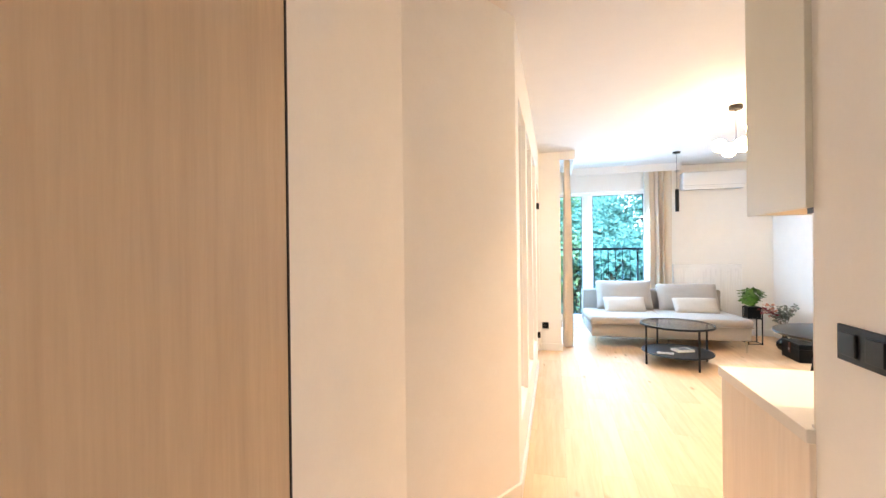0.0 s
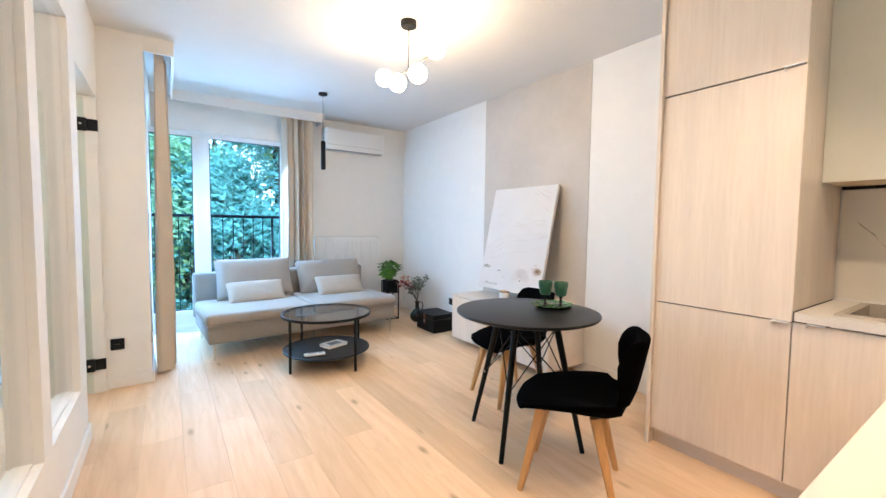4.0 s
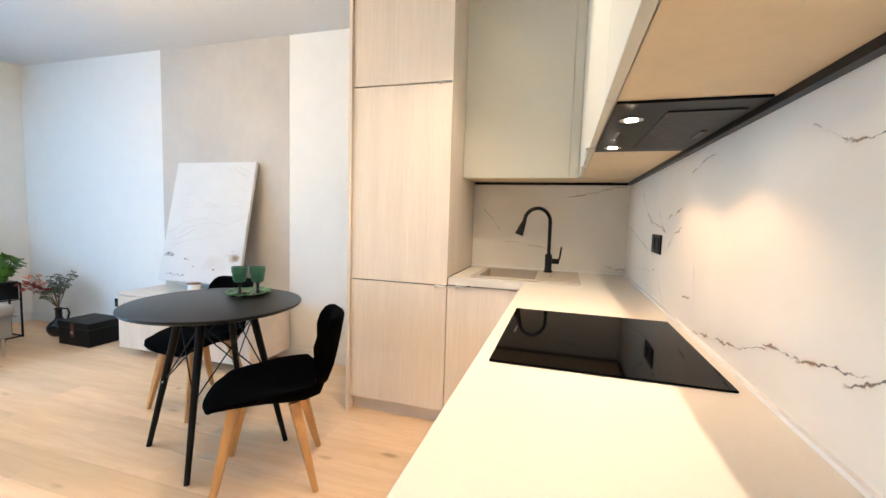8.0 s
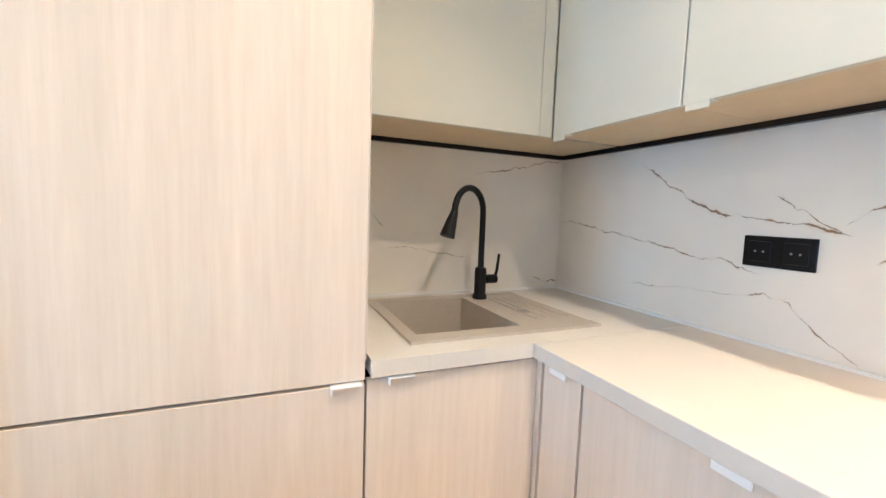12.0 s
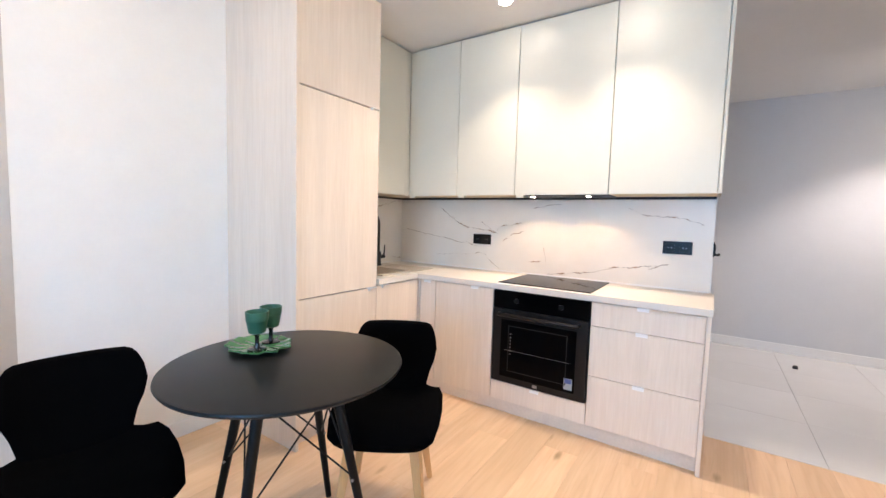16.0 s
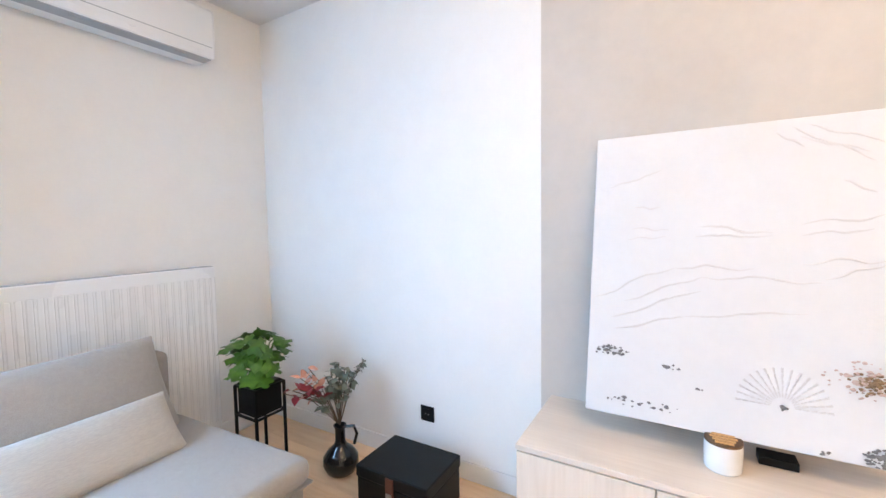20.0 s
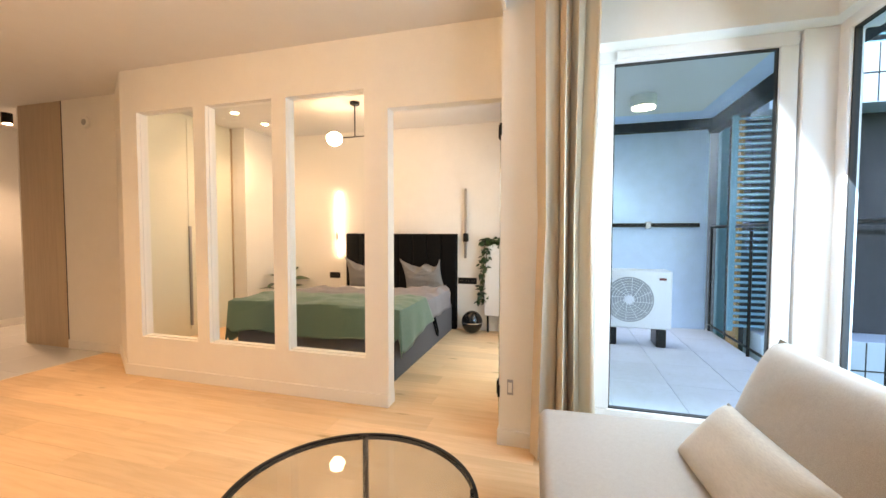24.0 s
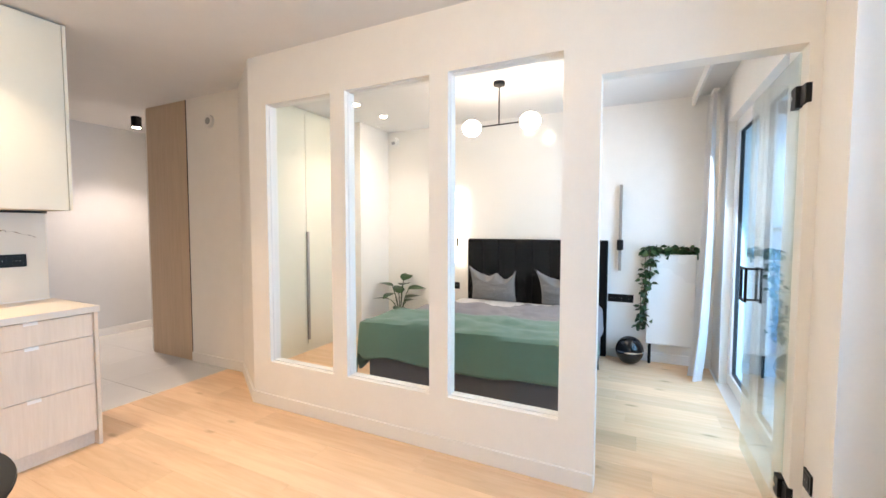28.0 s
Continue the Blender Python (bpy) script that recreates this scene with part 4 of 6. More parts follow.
part("long_slab", box(0.862, 3.34, -0.02, -0.008, WZ, 1.436), MARBLE, splash)
part("short_slab", box(3.328, 3.34, -0.008, 0.999, WZ, 1.436), MARBLE_SIDE, splash)

hob = thing("induction_hob", "black glass induction hob set in the worktop", "hob", (1.73, 0.29, WZ))
part("glass_plate", box(1.437, 2.032, 0.03, 0.546, WZ + 0.0005, WZ + 0.006, 0.002), BLACKGLASS, hob)
part("control_panel", box(1.70, 1.77, 0.512, 0.518, WZ + 0.006, WZ + 0.0062), material("hob_print", (0.02, 0.02, 0.02), 0.3), hob)

ov = thing("oven", "black built-in oven with glass door", "oven", (1.745, 0.4, 0.2))
part("case", box(1.436, 2.054, 0.141, FY - 0.012, 0.2, 0.815), PLASTIC, ov)
dv = part("door", box(1.437, 2.053, FY - 0.012, FY + 0.012, 0.203, 0.693, 0.003), PLASTIC, ov)
part("door_glass", box(1.50, 1.99, FY + 0.0125, FY + 0.0145, 0.245, 0.625, 0.001), BLACKGLASS, dv, "dark glossy oven window")
part("inner_window", boxes((1.552, 1.938, FY + 0.0146, FY + 0.0152, 0.285, 0.291), (1.552, 1.938, FY + 0.0146, FY + 0.0152, 0.584, 0.59), (1.552, 1.558, FY + 0.0146, FY + 0.0152, 0.291, 0.584), (1.932, 1.938, FY + 0.0146, FY + 0.0152, 0.291, 0.584)), material("oven_inner_edge", (0.022, 0.021, 0.02), 0.5, spec=0.05), dv, "faint inner edge of the oven window")
for k in range(7):
    part("rack_notch", box(1.915, 1.925, FY + 0.0146, FY + 0.0152, 0.40 + 0.022 * k, 0.405 + 0.022 * k), GREYMETAL, dv)
part("oven_handle", tube([(1.49, FY + 0.012, 0.662), (1.49, FY + 0.045, 0.662), (1.50, FY + 0.05, 0.662), (1.99, FY + 0.05, 0.662), (2.0, FY + 0.045, 0.662), (2.0, FY + 0.012, 0.662)], 0.011, 10), PLASTIC, dv, "black bar handle", True)
part("energy_label", box(1.512, 1.562, FY + 0.0146, FY + 0.0150, 0.262, 0.33), GREYPLASTIC, dv, "small energy label")
part("label_print", box(1.516, 1.558, FY + 0.0151, FY + 0.0153, 0.300, 0.328), material("label_blue", (0.06, 0.09, 0.25), 0.5), dv)
for z in (0.425,):
    part("rack_wire", rod((1.53, FY + 0.0152, z), (1.96, FY + 0.0152, z), 0.0009, n=6), GREYMETAL, dv)
part("control_strip", box(1.437, 2.053, FY - 0.012, FY + 0.010, 0.698, 0.81, 0.003), BLACKGLASS, ov)
for x in (1.60, 1.89):
    part("knob", rod((x, FY + 0.010, 0.755), (x, FY + 0.024, 0.755), 0.017, 0.015, 20), PLASTIC, ov, "", True)
part("emblem", box(1.73, 1.76, FY + 0.0125, FY + 0.0135, 0.215, 0.235), GREYMETAL, ov)

sk = thing("kitchen_sink", "beige granite sink with a drainer", "sink", (3.0, 0.59, WZ))
part("rim", boxes((2.75, 2.80, 0.285, 0.888, WZ, WZ + 0.008), (3.22, 3.25, 0.285, 0.888, WZ, WZ + 0.008), (2.80, 3.22, 0.285, 0.52, WZ, WZ + 0.006), (2.80, 3.22, 0.865, 0.888, WZ, WZ + 0.008)), SINK, sk)
part("bowl", boxes((2.80, 2.812, 0.52, 0.865, WZ - 0.19, WZ + 0.006), (3.208, 3.22, 0.52, 0.865, WZ - 0.19, WZ + 0.006), (2.812, 3.208, 0.52, 0.532, WZ - 0.19, WZ + 0.006),
                   (2.812, 3.208, 0.853, 0.865, WZ - 0.19, WZ + 0.006), (2.80, 3.22, 0.52, 0.865, WZ - 0.2, WZ - 0.19)), SINK, sk)
part("drain", rod((3.0, 0.69, WZ - 0.19), (3.0, 0.69, WZ - 0.186), 0.04, n=24), CHROME, sk)
part("overflow", rod((2.93, 0.532, WZ - 0.05), (2.93, 0.535, WZ - 0.05), 0.014, n=16), PLASTIC, sk)
part("strainer_knob", rod((2.95, 0.43, WZ + 0.006), (2.95, 0.43, WZ + 0.01), 0.022, n=20), CHROME, sk)
for k in range(5):
    part("drainer_rib", box(2.86, 3.16, 0.315 + 0.03 * k, 0.323 + 0.03 * k, WZ + 0.0055, WZ + 0.009, 0.001), SINK, sk)

tap = thing("kitchen_tap", "matt black tap with a flexible arched spout", "tap", (3.175, 0.472, WZ))
part("base", lathe([(0, 0), (0.027, 0), (0.027, 0.012), (0.022, 0.018), (0.022, 0.11), (0.017, 0.118), (0, 0.118)], (3.175, 0.472, WZ + 0.007), 24), BLACK, tap, "", True)
arch = [(3.175, 0.472, WZ + 0.12), (3.175, 0.472, WZ + 0.28)]
for k in range(13):
    a = math.pi * k / 12
    arch.append((3.175 - 0.055 * (1 - math.cos(a)) * 0.75, 0.472 + 0.0775 * (1 - math.cos(a)), WZ + 0.33 + 0.085 * math.sin(a)))
part("spout", tube(arch, 0.0115, 12), BLACK, tap, "", True)
e = Vector(arch[-1])
part("spray_head", tube([e, e + Vector((-0.006, 0.012, -0.03)), e + Vector((-0.012, 0.03, -0.085))], [0.013, 0.018, 0.026], 16), BLACK, tap, "", True)
part("side_valve", rod((3.175, 0.45, WZ + 0.08), (3.175, 0.405, WZ + 0.08), 0.017, n=20), BLACK, tap, "", True)
part("lever", tube([(3.175, 0.41, WZ + 0.085), (3.175, 0.402, WZ + 0.11), (3.175, 0.395, WZ + 0.175)], [0.006, 0.006, 0.005], 8), BLACK, tap, "", True)


# ---- lamps ----
def downlight(x, y, label, mat=LIT):
    d = thing("ceiling_downlight", label, "downlight", (x, y, H))
    part("ring", lathe([(0.037, 0.0), (0.05, 0.0), (0.047, -0.008), (0.037, -0.006)], (x, y, H), 28, loop=True), TRIM, d, "", True)
    part("lens", lathe([(0.038, -0.004), (0.036, -0.011), (0.02, -0.016), (0, -0.017)], (x, y, H), 24), mat, d, "", True)


for x, y in KITCHEN_SPOTS:
    downlight(x, y, "lit recessed downlight over the kitchen")
for x, y in BED_SPOTS:
    downlight(x, y, "lit recessed downlight by the wardrobe")
hs = thing("ceiling_spot", "black cylinder spot on the hall ceiling", "ceiling lamp", (-0.56, -1.64, H))
part("housing", rod((-0.56, -1.64, 2.49), (-0.56, -1.64, H), 0.05, n=28), BLACK, hs, "", True)
part("lens", rod((-0.56, -1.64, 2.486), (-0.56, -1.64, 2.491), 0.04, n=24), LIT, hs)

lampx, lampy = 1.785, 2.90
cl = thing("ceiling_lamp", "black pendant bar with four lit opal globes", "lamp", (lampx, lampy, H))
part("canopy", lathe([(0, 0), (0.055, 0), (0.055, -0.035), (0.05, -0.04), (0, -0.04)], (lampx, lampy, H), 28), BLACK, cl, "", True)
part("stem", rod((lampx, lampy, 2.285), (lampx, lampy, H - 0.04), 0.0028), BLACK, cl)
part("bar", tube([(lampx + 0.012, 2.60, 2.30), (lampx, 2.90, 2.285), (lampx - 0.012, 3.22, 2.30)], 0.0055), BLACK, cl, "", True)
for y, z, dx in ((2.58, 2.325, 0.015), (2.78, 2.228, 0.004), (3.045, 2.24, -0.004), (3.24, 2.329, -0.015)):
    hold = part("globe_holder", rod((lampx + dx, y, z + (0.05 if z < 2.28 else -0.05)), (lampx + dx, y, 2.29), 0.012, n=12), BLACK, cl)
    part("globe", lathe([(0.062 * math.sin(math.pi * k / 16), -0.062 * math.cos(math.pi * k / 16)) for k in range(17)], (lampx + dx, y, z), 28), GLOBE, hold, "lit opal glass globe", True)

pd = thing("pendant_lamp", "slim black tube pendant in front of the sofa", "lamp", (1.79, 4.75, H))
part("canopy", lathe([(0, 0), (0.045, 0), (0.045, -0.02), (0, -0.022)], (1.79, 4.75, H), 24), BLACK, pd, "", True)
part("cord", rod((1.79, 4.75, 2.10), (1.79, 4.75, H - 0.02), 0.0025, n=6), BLACK, pd)
part("shade", lathe([(0.02, 0), (0.024, 0), (0.024, 0.29), (0.018, 0.30), (0, 0.30)], (1.79, 4.75, 1.81), 24), BLACK, pd, "", True)


# ---- dining ----
def sheet(profile, widths, thick, curl, n=14):
    """A padded shell swept along a side profile (y, z) with a half width at each step; the sides curl towards the sitter."""
    b = bmesh.new()
    rows_t, rows_b = [], []
    m = len(profile)
    for i, ((y, z), w) in enumerate(zip(profile, widths)):
        a, c = profile[max(i - 1, 0)], profile[min(i + 1, m - 1)]
        t = Vector((0, c[0] - a[0], c[1] - a[1])).normalized()
        nrm = Vector((0, -t.z, t.y))
        rt, rb = [], []
        for k in range(n + 1):
            u = 2 * k / n - 1
            rim = (1 - abs(u) ** 4) ** 0.5 * (1 - max(0, abs(2 * i / (m - 1) - 1)) ** 10) ** 0.5
            p = Vector((u * w, y, z)) + nrm * (curl[i] * abs(u) ** 2.6)
            h = thick * (0.22 + 0.78 * rim) / 2
            rt.append(b.verts.new(p + nrm * h))
            rb.append(b.verts.new(p - nrm * h))
        rows_t.append(rt)
        rows_b.append(rb)
    for i in range(m - 1):
        for k in range(n):
            b.faces.new((rows_t[i][k], rows_t[i][k + 1], rows_t[i + 1][k + 1], rows_t[i + 1][k]))
            b.faces.new((rows_b[i][k], rows_b[i + 1][k], rows_b[i + 1][k + 1], rows_b[i][k + 1]))
        for k in (0, n):
            b.faces.new((rows_t[i][k], rows_t[i + 1][k], rows_b[i + 1][k], rows_b[i][k]))
    for i in (0, m - 1):
        for k in range(n):
            b.faces.new((rows_t[i][k], rows_b[i][k], rows_b[i][k + 1], rows_t[i][k + 1]))
    return b


def dining_chair():
    """Faces -y, on the origin."""
    ch = thing("dining_chair", "black velvet dining chair with notched back and beech legs", "chair", group="chairs at the round table")
    seat_p = [(-0.232, 0.385), (-0.229, 0.405), (-0.2, 0.424), (-0.115, 0.43), (-0.02, 0.422), (0.08, 0.409), (0.16, 0.404), (0.215, 0.42), (0.245, 0.452)]
    seat_w = [0.15, 0.178, 0.21, 0.23, 0.24, 0.238, 0.22, 0.182, 0.14]
    seat_c = [-0.02, -0.016, -0.008, 0.01, 0.038, 0.066, 0.078, 0.06, 0.036]
    part("seat", sheet(seat_p, seat_w, 0.058, seat_c), VELVET, ch, "", True)
    back_p = [(0.205, 0.43), (0.24, 0.465), (0.262, 0.525), (0.275, 0.58), (0.287, 0.64), (0.297, 0.695), (0.304, 0.735), (0.307, 0.755), (0.307, 0.765)]
    back_w = [0.152, 0.154, 0.168, 0.188, 0.2, 0.193, 0.179, 0.166, 0.148]
    back_c = [0.03, 0.036, 0.05, 0.072, 0.085, 0.078, 0.06, 0.042, 0.028]
    part("backrest", sheet(back_p, back_w, 0.05, back_c), VELVET, ch, "", True)
    part("leg_frame", joined(boxes((-0.14, 0.14, -0.135, -0.105, 0.368, 0.39), (-0.14, 0.14, 0.10, 0.13, 0.368, 0.39)), boxes((-0.02, 0.02, -0.105, 0.10, 0.368, 0.39))), BEECH, ch)
    for sx in (-1, 1):
        for y0, y1 in ((-0.12, -0.205), (0.115, 0.21)):
            b = rod((sx * 0.182, y1, 0.0), (sx * 0.13, y0, 0.392), 0.017, 0.033, 4)
            bmesh.ops.bevel(b, geom=[e for e in b.edges if abs((e.verts[0].co - e.verts[1].co).z) > 0.2], offset=0.005, segments=2, affect="EDGES")
            part("leg", b, BEECH, ch)
    part("seam_tag", box(0.188, 0.194, 0.12, 0.155, 0.437, 0.452), LEATHER, ch)
    return ch


def facing(x, y, dx, dy):
    return pose(x, y, FL, 0, 0, math.degrees(math.atan2(dy, dx)) + 90)


chair = dining_chair()
chair.matrix_world = facing(2.46, 2.56, -0.99, 0.139)
copy_thing(chair, facing(2.012, 1.652, -0.53, 0.848))

TX, TY, TZ = 2.127, 2.073, 0.737
tb = thing("dining_table", "round black dining table on four splayed legs", "table", (TX, TY, FL))
part("tabletop", lathe([(0, TZ - 0.022), (0.391, TZ - 0.022), (0.406, TZ - 0.016), (0.411, TZ - 0.008), (0.409, TZ - 0.002), (0.401, TZ), (0, TZ)], (TX, TY, 0), 72), TABLETOP, tb, "", True)
tops, feet = [], []
for k in range(4):
    a = radians(24 + 90 * k)
    d = Vector((math.cos(a), math.sin(a), 0))
    o = Vector((TX, TY, 0))
    tops.append(o + d * 0.165 + Vector((0, 0, TZ - 0.022)))
    feet.append(o + d * 0.338 + Vector((0, 0, FL)))
    lg = part("leg", rod(feet[-1], tops[-1], 0.0125, 0.02, 14), BLACKWOOD, tb, "", True)
    for h in (0.47, 0.93):
        q = feet[-1].lerp(tops[-1], h)
        side = Vector((-d.y, d.x, 0))
        part("bolt", rod(q - side * 0.022, q + side * 0.022, 0.005, n=8), GREYMETAL, lg)
for k in range(4):
    j = (k + 1) % 4
    for s, t in ((k, j), (j, k)):
        part("wire_brace", rod(feet[s].lerp(tops[s], 0.47), feet[t].lerp(tops[t], 0.93), 0.0035, n=6), BLACK, tb)

tray = thing("leaf_plate", "green glazed leaf-shaped plate on the dining table", "plate", (2.335, 2.06, TZ))
b = bmesh.new()
rings = []
for r in (0.0, 0.35, 0.7, 0.88, 1.0):
    ring = []
    for k in range(64):
        a = 2 * math.pi * k / 64
        rad = r * (0.125 + 0.006 * math.sin(9 * a) + 0.004 * math.sin(23 * a))
        z = 0.004 + 0.022 * max(0, r - 0.6) ** 1.5 * 2.2 + 0.0025 * math.sin(12 * a) * r
        ring.append((2.332 + rad * math.cos(a), 2.06 + rad * math.sin(a) * 0.9, TZ + z))
    rings.append(ring)
for off in (0.0, 0.006):
    vs = [[b.verts.new((x, y, z + off)) for x, y, z in ring] for ring in rings]
    for p, q in zip(vs, vs[1:]):
        for k in range(64):
            if p[k].co != p[(k + 1) % 64].co:
                b.faces.new((p[k], p[(k + 1) % 64], q[(k + 1) % 64], q[k]))
            else:
                b.faces.new((p[k], q[(k + 1) % 64], q[k]))
    if off:
        for k in range(64):
            b.faces.new((last[k], last[(k + 1) % 64], vs[-1][(k + 1) % 64], vs[-1][k]))
    last = vs[-1]
part("plate_body", b, GREENPLATE, tray, "", True)
part("midrib", tube([(2.237, 2.10, TZ + 0.014), (2.332, 2.06, TZ + 0.012), (2.427, 2.02, TZ + 0.014)], [0.002, 0.004, 0.002], 6), GREENPLATE, tray, "", True)
for x, y in ((2.301, 2.09), (2.342, 2.005)):
    cup = thing("goblet", "frosted green glass goblet on a black stem", "goblet", (x, y, TZ + 0.011), group="goblets")
    part("bowl", lathe([(0, 0.064), (0.026, 0.0645), (0.031, 0.068), (0.0345, 0.085), (0.0385, 0.112), (0.0405, 0.114), (0.0425, 0.148), (0.0398, 0.148), (0.0355, 0.112), (0.029, 0.074), (0, 0.072)], (x, y, TZ + 0.011), 32), GREENCUP, cup, "", True)
    part("stem", lathe([(0, 0), (0.034, 0), (0.034, 0.004), (0.012, 0.008), (0.008, 0.02), (0.008, 0.05), (0.012, 0.062), (0, 0.063)], (x, y, TZ + 0.011), 24), BLACKGLAZE, cup, "", True)


# ---- sideboard and painting ----
sb = thing("sideboard", "low ash sideboard with three doors along the taupe wall", "sideboard", (3.1, 3.2, 0))
part("body", box(2.896, 3.335, 2.552, 3.858, 0.06, 0.486), ASH_TOP, sb)
part("top", box(2.873, 3.3355, 2.546, 3.864, 0.491, 0.511, 0.002), ASH_TOP, sb)
# shade under the top, filled in as a dark slab
part("top_gap", box(2.892, 3.33, 2.55, 3.86, 0.485, 0.492), DARKGAP, sb)
for k in range(3):
    y0 = 2.549 + 0.438 * k
    part("door", box(2.876, 2.895, y0 + 0.002, y0 + 0.436, 0.055, 0.484, 0.0015), ASH, sb)
part("wall_rail", box(3.2, 3.33, 2.7, 3.7, FL, 0.06), DARKGAP, sb)

pa = thing("painting", "white relief canvas leaning on the taupe wall", "painting", (3.1, 3.26, 0.6))
lean = math.atan2(0.215, 1.0)
PM = Matrix.Translation((3.07, 3.252, 0.602)) @ Matrix.Rotation(lean, 4, "Y")


def on_canvas(bm):
    bmesh.ops.transform(bm, verts=bm.verts, matrix=PM)
    return bm


part("canvas", on_canvas(box(0, 0.03, -0.415, 0.415, 0, 1.03, 0.004)), CANVAS, pa)
rng = random.Random(11)
# raised ridges: start and end across and up the canvas, and how far they sway
RIDGES = ((0.40, 0.41, 0.14, 0.53, 0.012), (0.14, 0.53, -0.08, 0.535, 0.010), (0.30, 0.40, 0.06, 0.50, 0.008), (0.06, 0.50, -0.25, 0.50, 0.010), (-0.25, 0.51, -0.40, 0.565, 0.006),
          (0.34, 0.34, 0.06, 0.455, 0.008), (0.33, 0.30, 0.11, 0.365, 0.006), (0.11, 0.365, -0.21, 0.405, 0.006), (-0.20, 0.555, -0.40, 0.575, 0.012),
          (0.28, 0.67, 0.16, 0.665, 0.005), (0.29, 0.63, 0.17, 0.64, 0.005), (0.07, 0.675, -0.13, 0.655, 0.009), (0.08, 0.64, -0.13, 0.645, 0.006),
          (-0.20, 0.68, -0.39, 0.705, 0.010), (-0.20, 0.645, -0.36, 0.665, 0.007), (0.27, 0.75, 0.19, 0.745, 0.003))
FAN = ((-0.14, 0.985, -0.21, 0.93, 0.004), (-0.18, 1.0, -0.37, 0.87, 0.008), (-0.22, 1.005, -0.40, 0.92, 0.008), (-0.20, 0.965, -0.36, 0.90, 0.006), (-0.30, 0.815, -0.37, 0.775, 0.004), (0.36, 0.83, 0.19, 0.885, 0.006))
for y0, z0, y1, z1, sway in RIDGES + FAN:
    pts, rad = [], []
    for k in range(21):
        t = k / 20
        y, z = y0 + (y1 - y0) * t, z0 + (z1 - z0) * t
        pts.append((0.0, y, z + sway * math.sin(7 * t + 9 * z0) * math.sin(math.pi * t) + 0.004 * noise.noise((y * 30, z0 * 9, 1))))
        rad.append(0.0008 + 0.0036 * math.sin(math.pi * t) ** 0.6 * (0.65 + 0.5 * noise.noise((y * 18, z0 * 5, 4))))
    part("relief_ridge", on_canvas(tube(pts, rad, 6)), RELIEF, pa, "", True)
b = bmesh.new()
for k in range(17):
    a = radians(-88 + 176 * k / 16)
    for j in range(5):
        r0, r1 = 0.028 + 0.018 * j, 0.043 + 0.018 * j
        c = (-0.149, 0.121)
        tube([(0.0, c[0] + r0 * math.sin(a), c[1] + r0 * math.cos(a)), (-0.0015, c[0] + r1 * math.sin(a), c[1] + r1 * math.cos(a))], [0.0012 + 0.0003 * j, 0.0022 + 0.0004 * j], 5, bm=b)
part("shell_relief", on_canvas(b), RELIEF, pa, "", True)
for cy, cz, size, mat, cnt, nm in ((-0.325, 0.228, 0.07, RELIEF_PINK, 60, "pink_petals"), (-0.345, 0.222, 0.042, RELIEF_RUST, 60, "rust_flower"), (-0.363, 0.03, 0.036, RELIEF_DARK, 60, "dark_flower"),
                                   (-0.149, 0.121, 0.009, RELIEF_DARK, 8, "dark_dot"), (-0.24, 0.014, 0.009, RELIEF_DARK, 6, "dark_dot"), (0.335, 0.222, 0.055, RELIEF_DARK, 34, "dark_patch"),
                                   (0.16, 0.19, 0.035, RELIEF_DARK, 5, "dark_patch"), (0.08, 0.135, 0.03, RELIEF_DARK, 3, "dark_patch"),
                                   (0.28, 0.055, 0.05, RELIEF_DARK, 13, "dark_patch"), (0.17, 0.05, 0.05, RELIEF_DARK, 7, "dark_patch")):
    b = bmesh.new()
    for k in range(cnt):
        a, r = rng.uniform(0, 6.28), size * rng.random() ** 0.7
        y, z = cy + r * math.cos(a) * 1.2, cz + r * math.sin(a) * (0.35 if nm == "dark_patch" else 0.8)
        s = rng.uniform(0.003, 0.009) * (1.25 - r / size * 0.6)
        turn = rng.uniform(0, 3.14)
        blob = [(-0.003, y + s * math.cos(turn + q) * rng.uniform(0.6, 1.4), max(z + 0.7 * s * math.sin(turn + q) * rng.uniform(0.6, 1.4), 0.003)) for q in (0, 0.8, 1.6, 2.4, 3.1, 3.9, 4.7, 5.5)]
        mid = b.verts.new((-0.006, y, max(z, 0.004)))
        rim = [b.verts.new(v) for v in blob]
        for q in range(8):
            b.faces.new((mid, rim[q], rim[(q + 1) % 8]))
    part(nm, on_canvas(b), mat, pa)
es = thing("black_receiver", "small flat black box behind the white pot", "box", (3.14, 3.12, 0.511))
part("case", box(3.13, 3.19, 3.05, 3.15, 0.511, 0.539, 0.003), PLASTIC, es)
pot = thing("candle_pot", "small white glazed pot with a wooden lid", "pot", (3.05, 3.25, 0.511))
part("cup", lathe([(0, 0), (0.044, 0), (0.05, 0.006), (0.052, 0.085), (0.05, 0.088), (0, 0.088)], (3.05, 3.25, 0.511), 32), CERAMIC, pot, "", True)
lid = part("lid", lathe([(0, 0.088), (0.051, 0.088), (0.051, 0.096), (0, 0.098)], (3.05, 3.25, 0.511), 32), WALNUT, pot, "dark slatted wooden lid", True)
for k in range(-2, 3):
    part("slat", box(3.05 + 0.018 * k - 0.005, 3.05 + 0.018 * k + 0.005, 3.25 - 0.036 + 0.006 * abs(k), 3.25 + 0.036 - 0.006 * abs(k), 0.6085, 0.6115), BEECH, lid)


# ---- sofa ----
SX0, SX1, SY0, SY1 = 0.63, 2.58, 4.53, 5.58
so = thing("sofa", "armless greige fabric two-seat sofa on metal legs", "sofa", (1.605, 5.05, FL))
so.rotation_euler.z = radians(3)
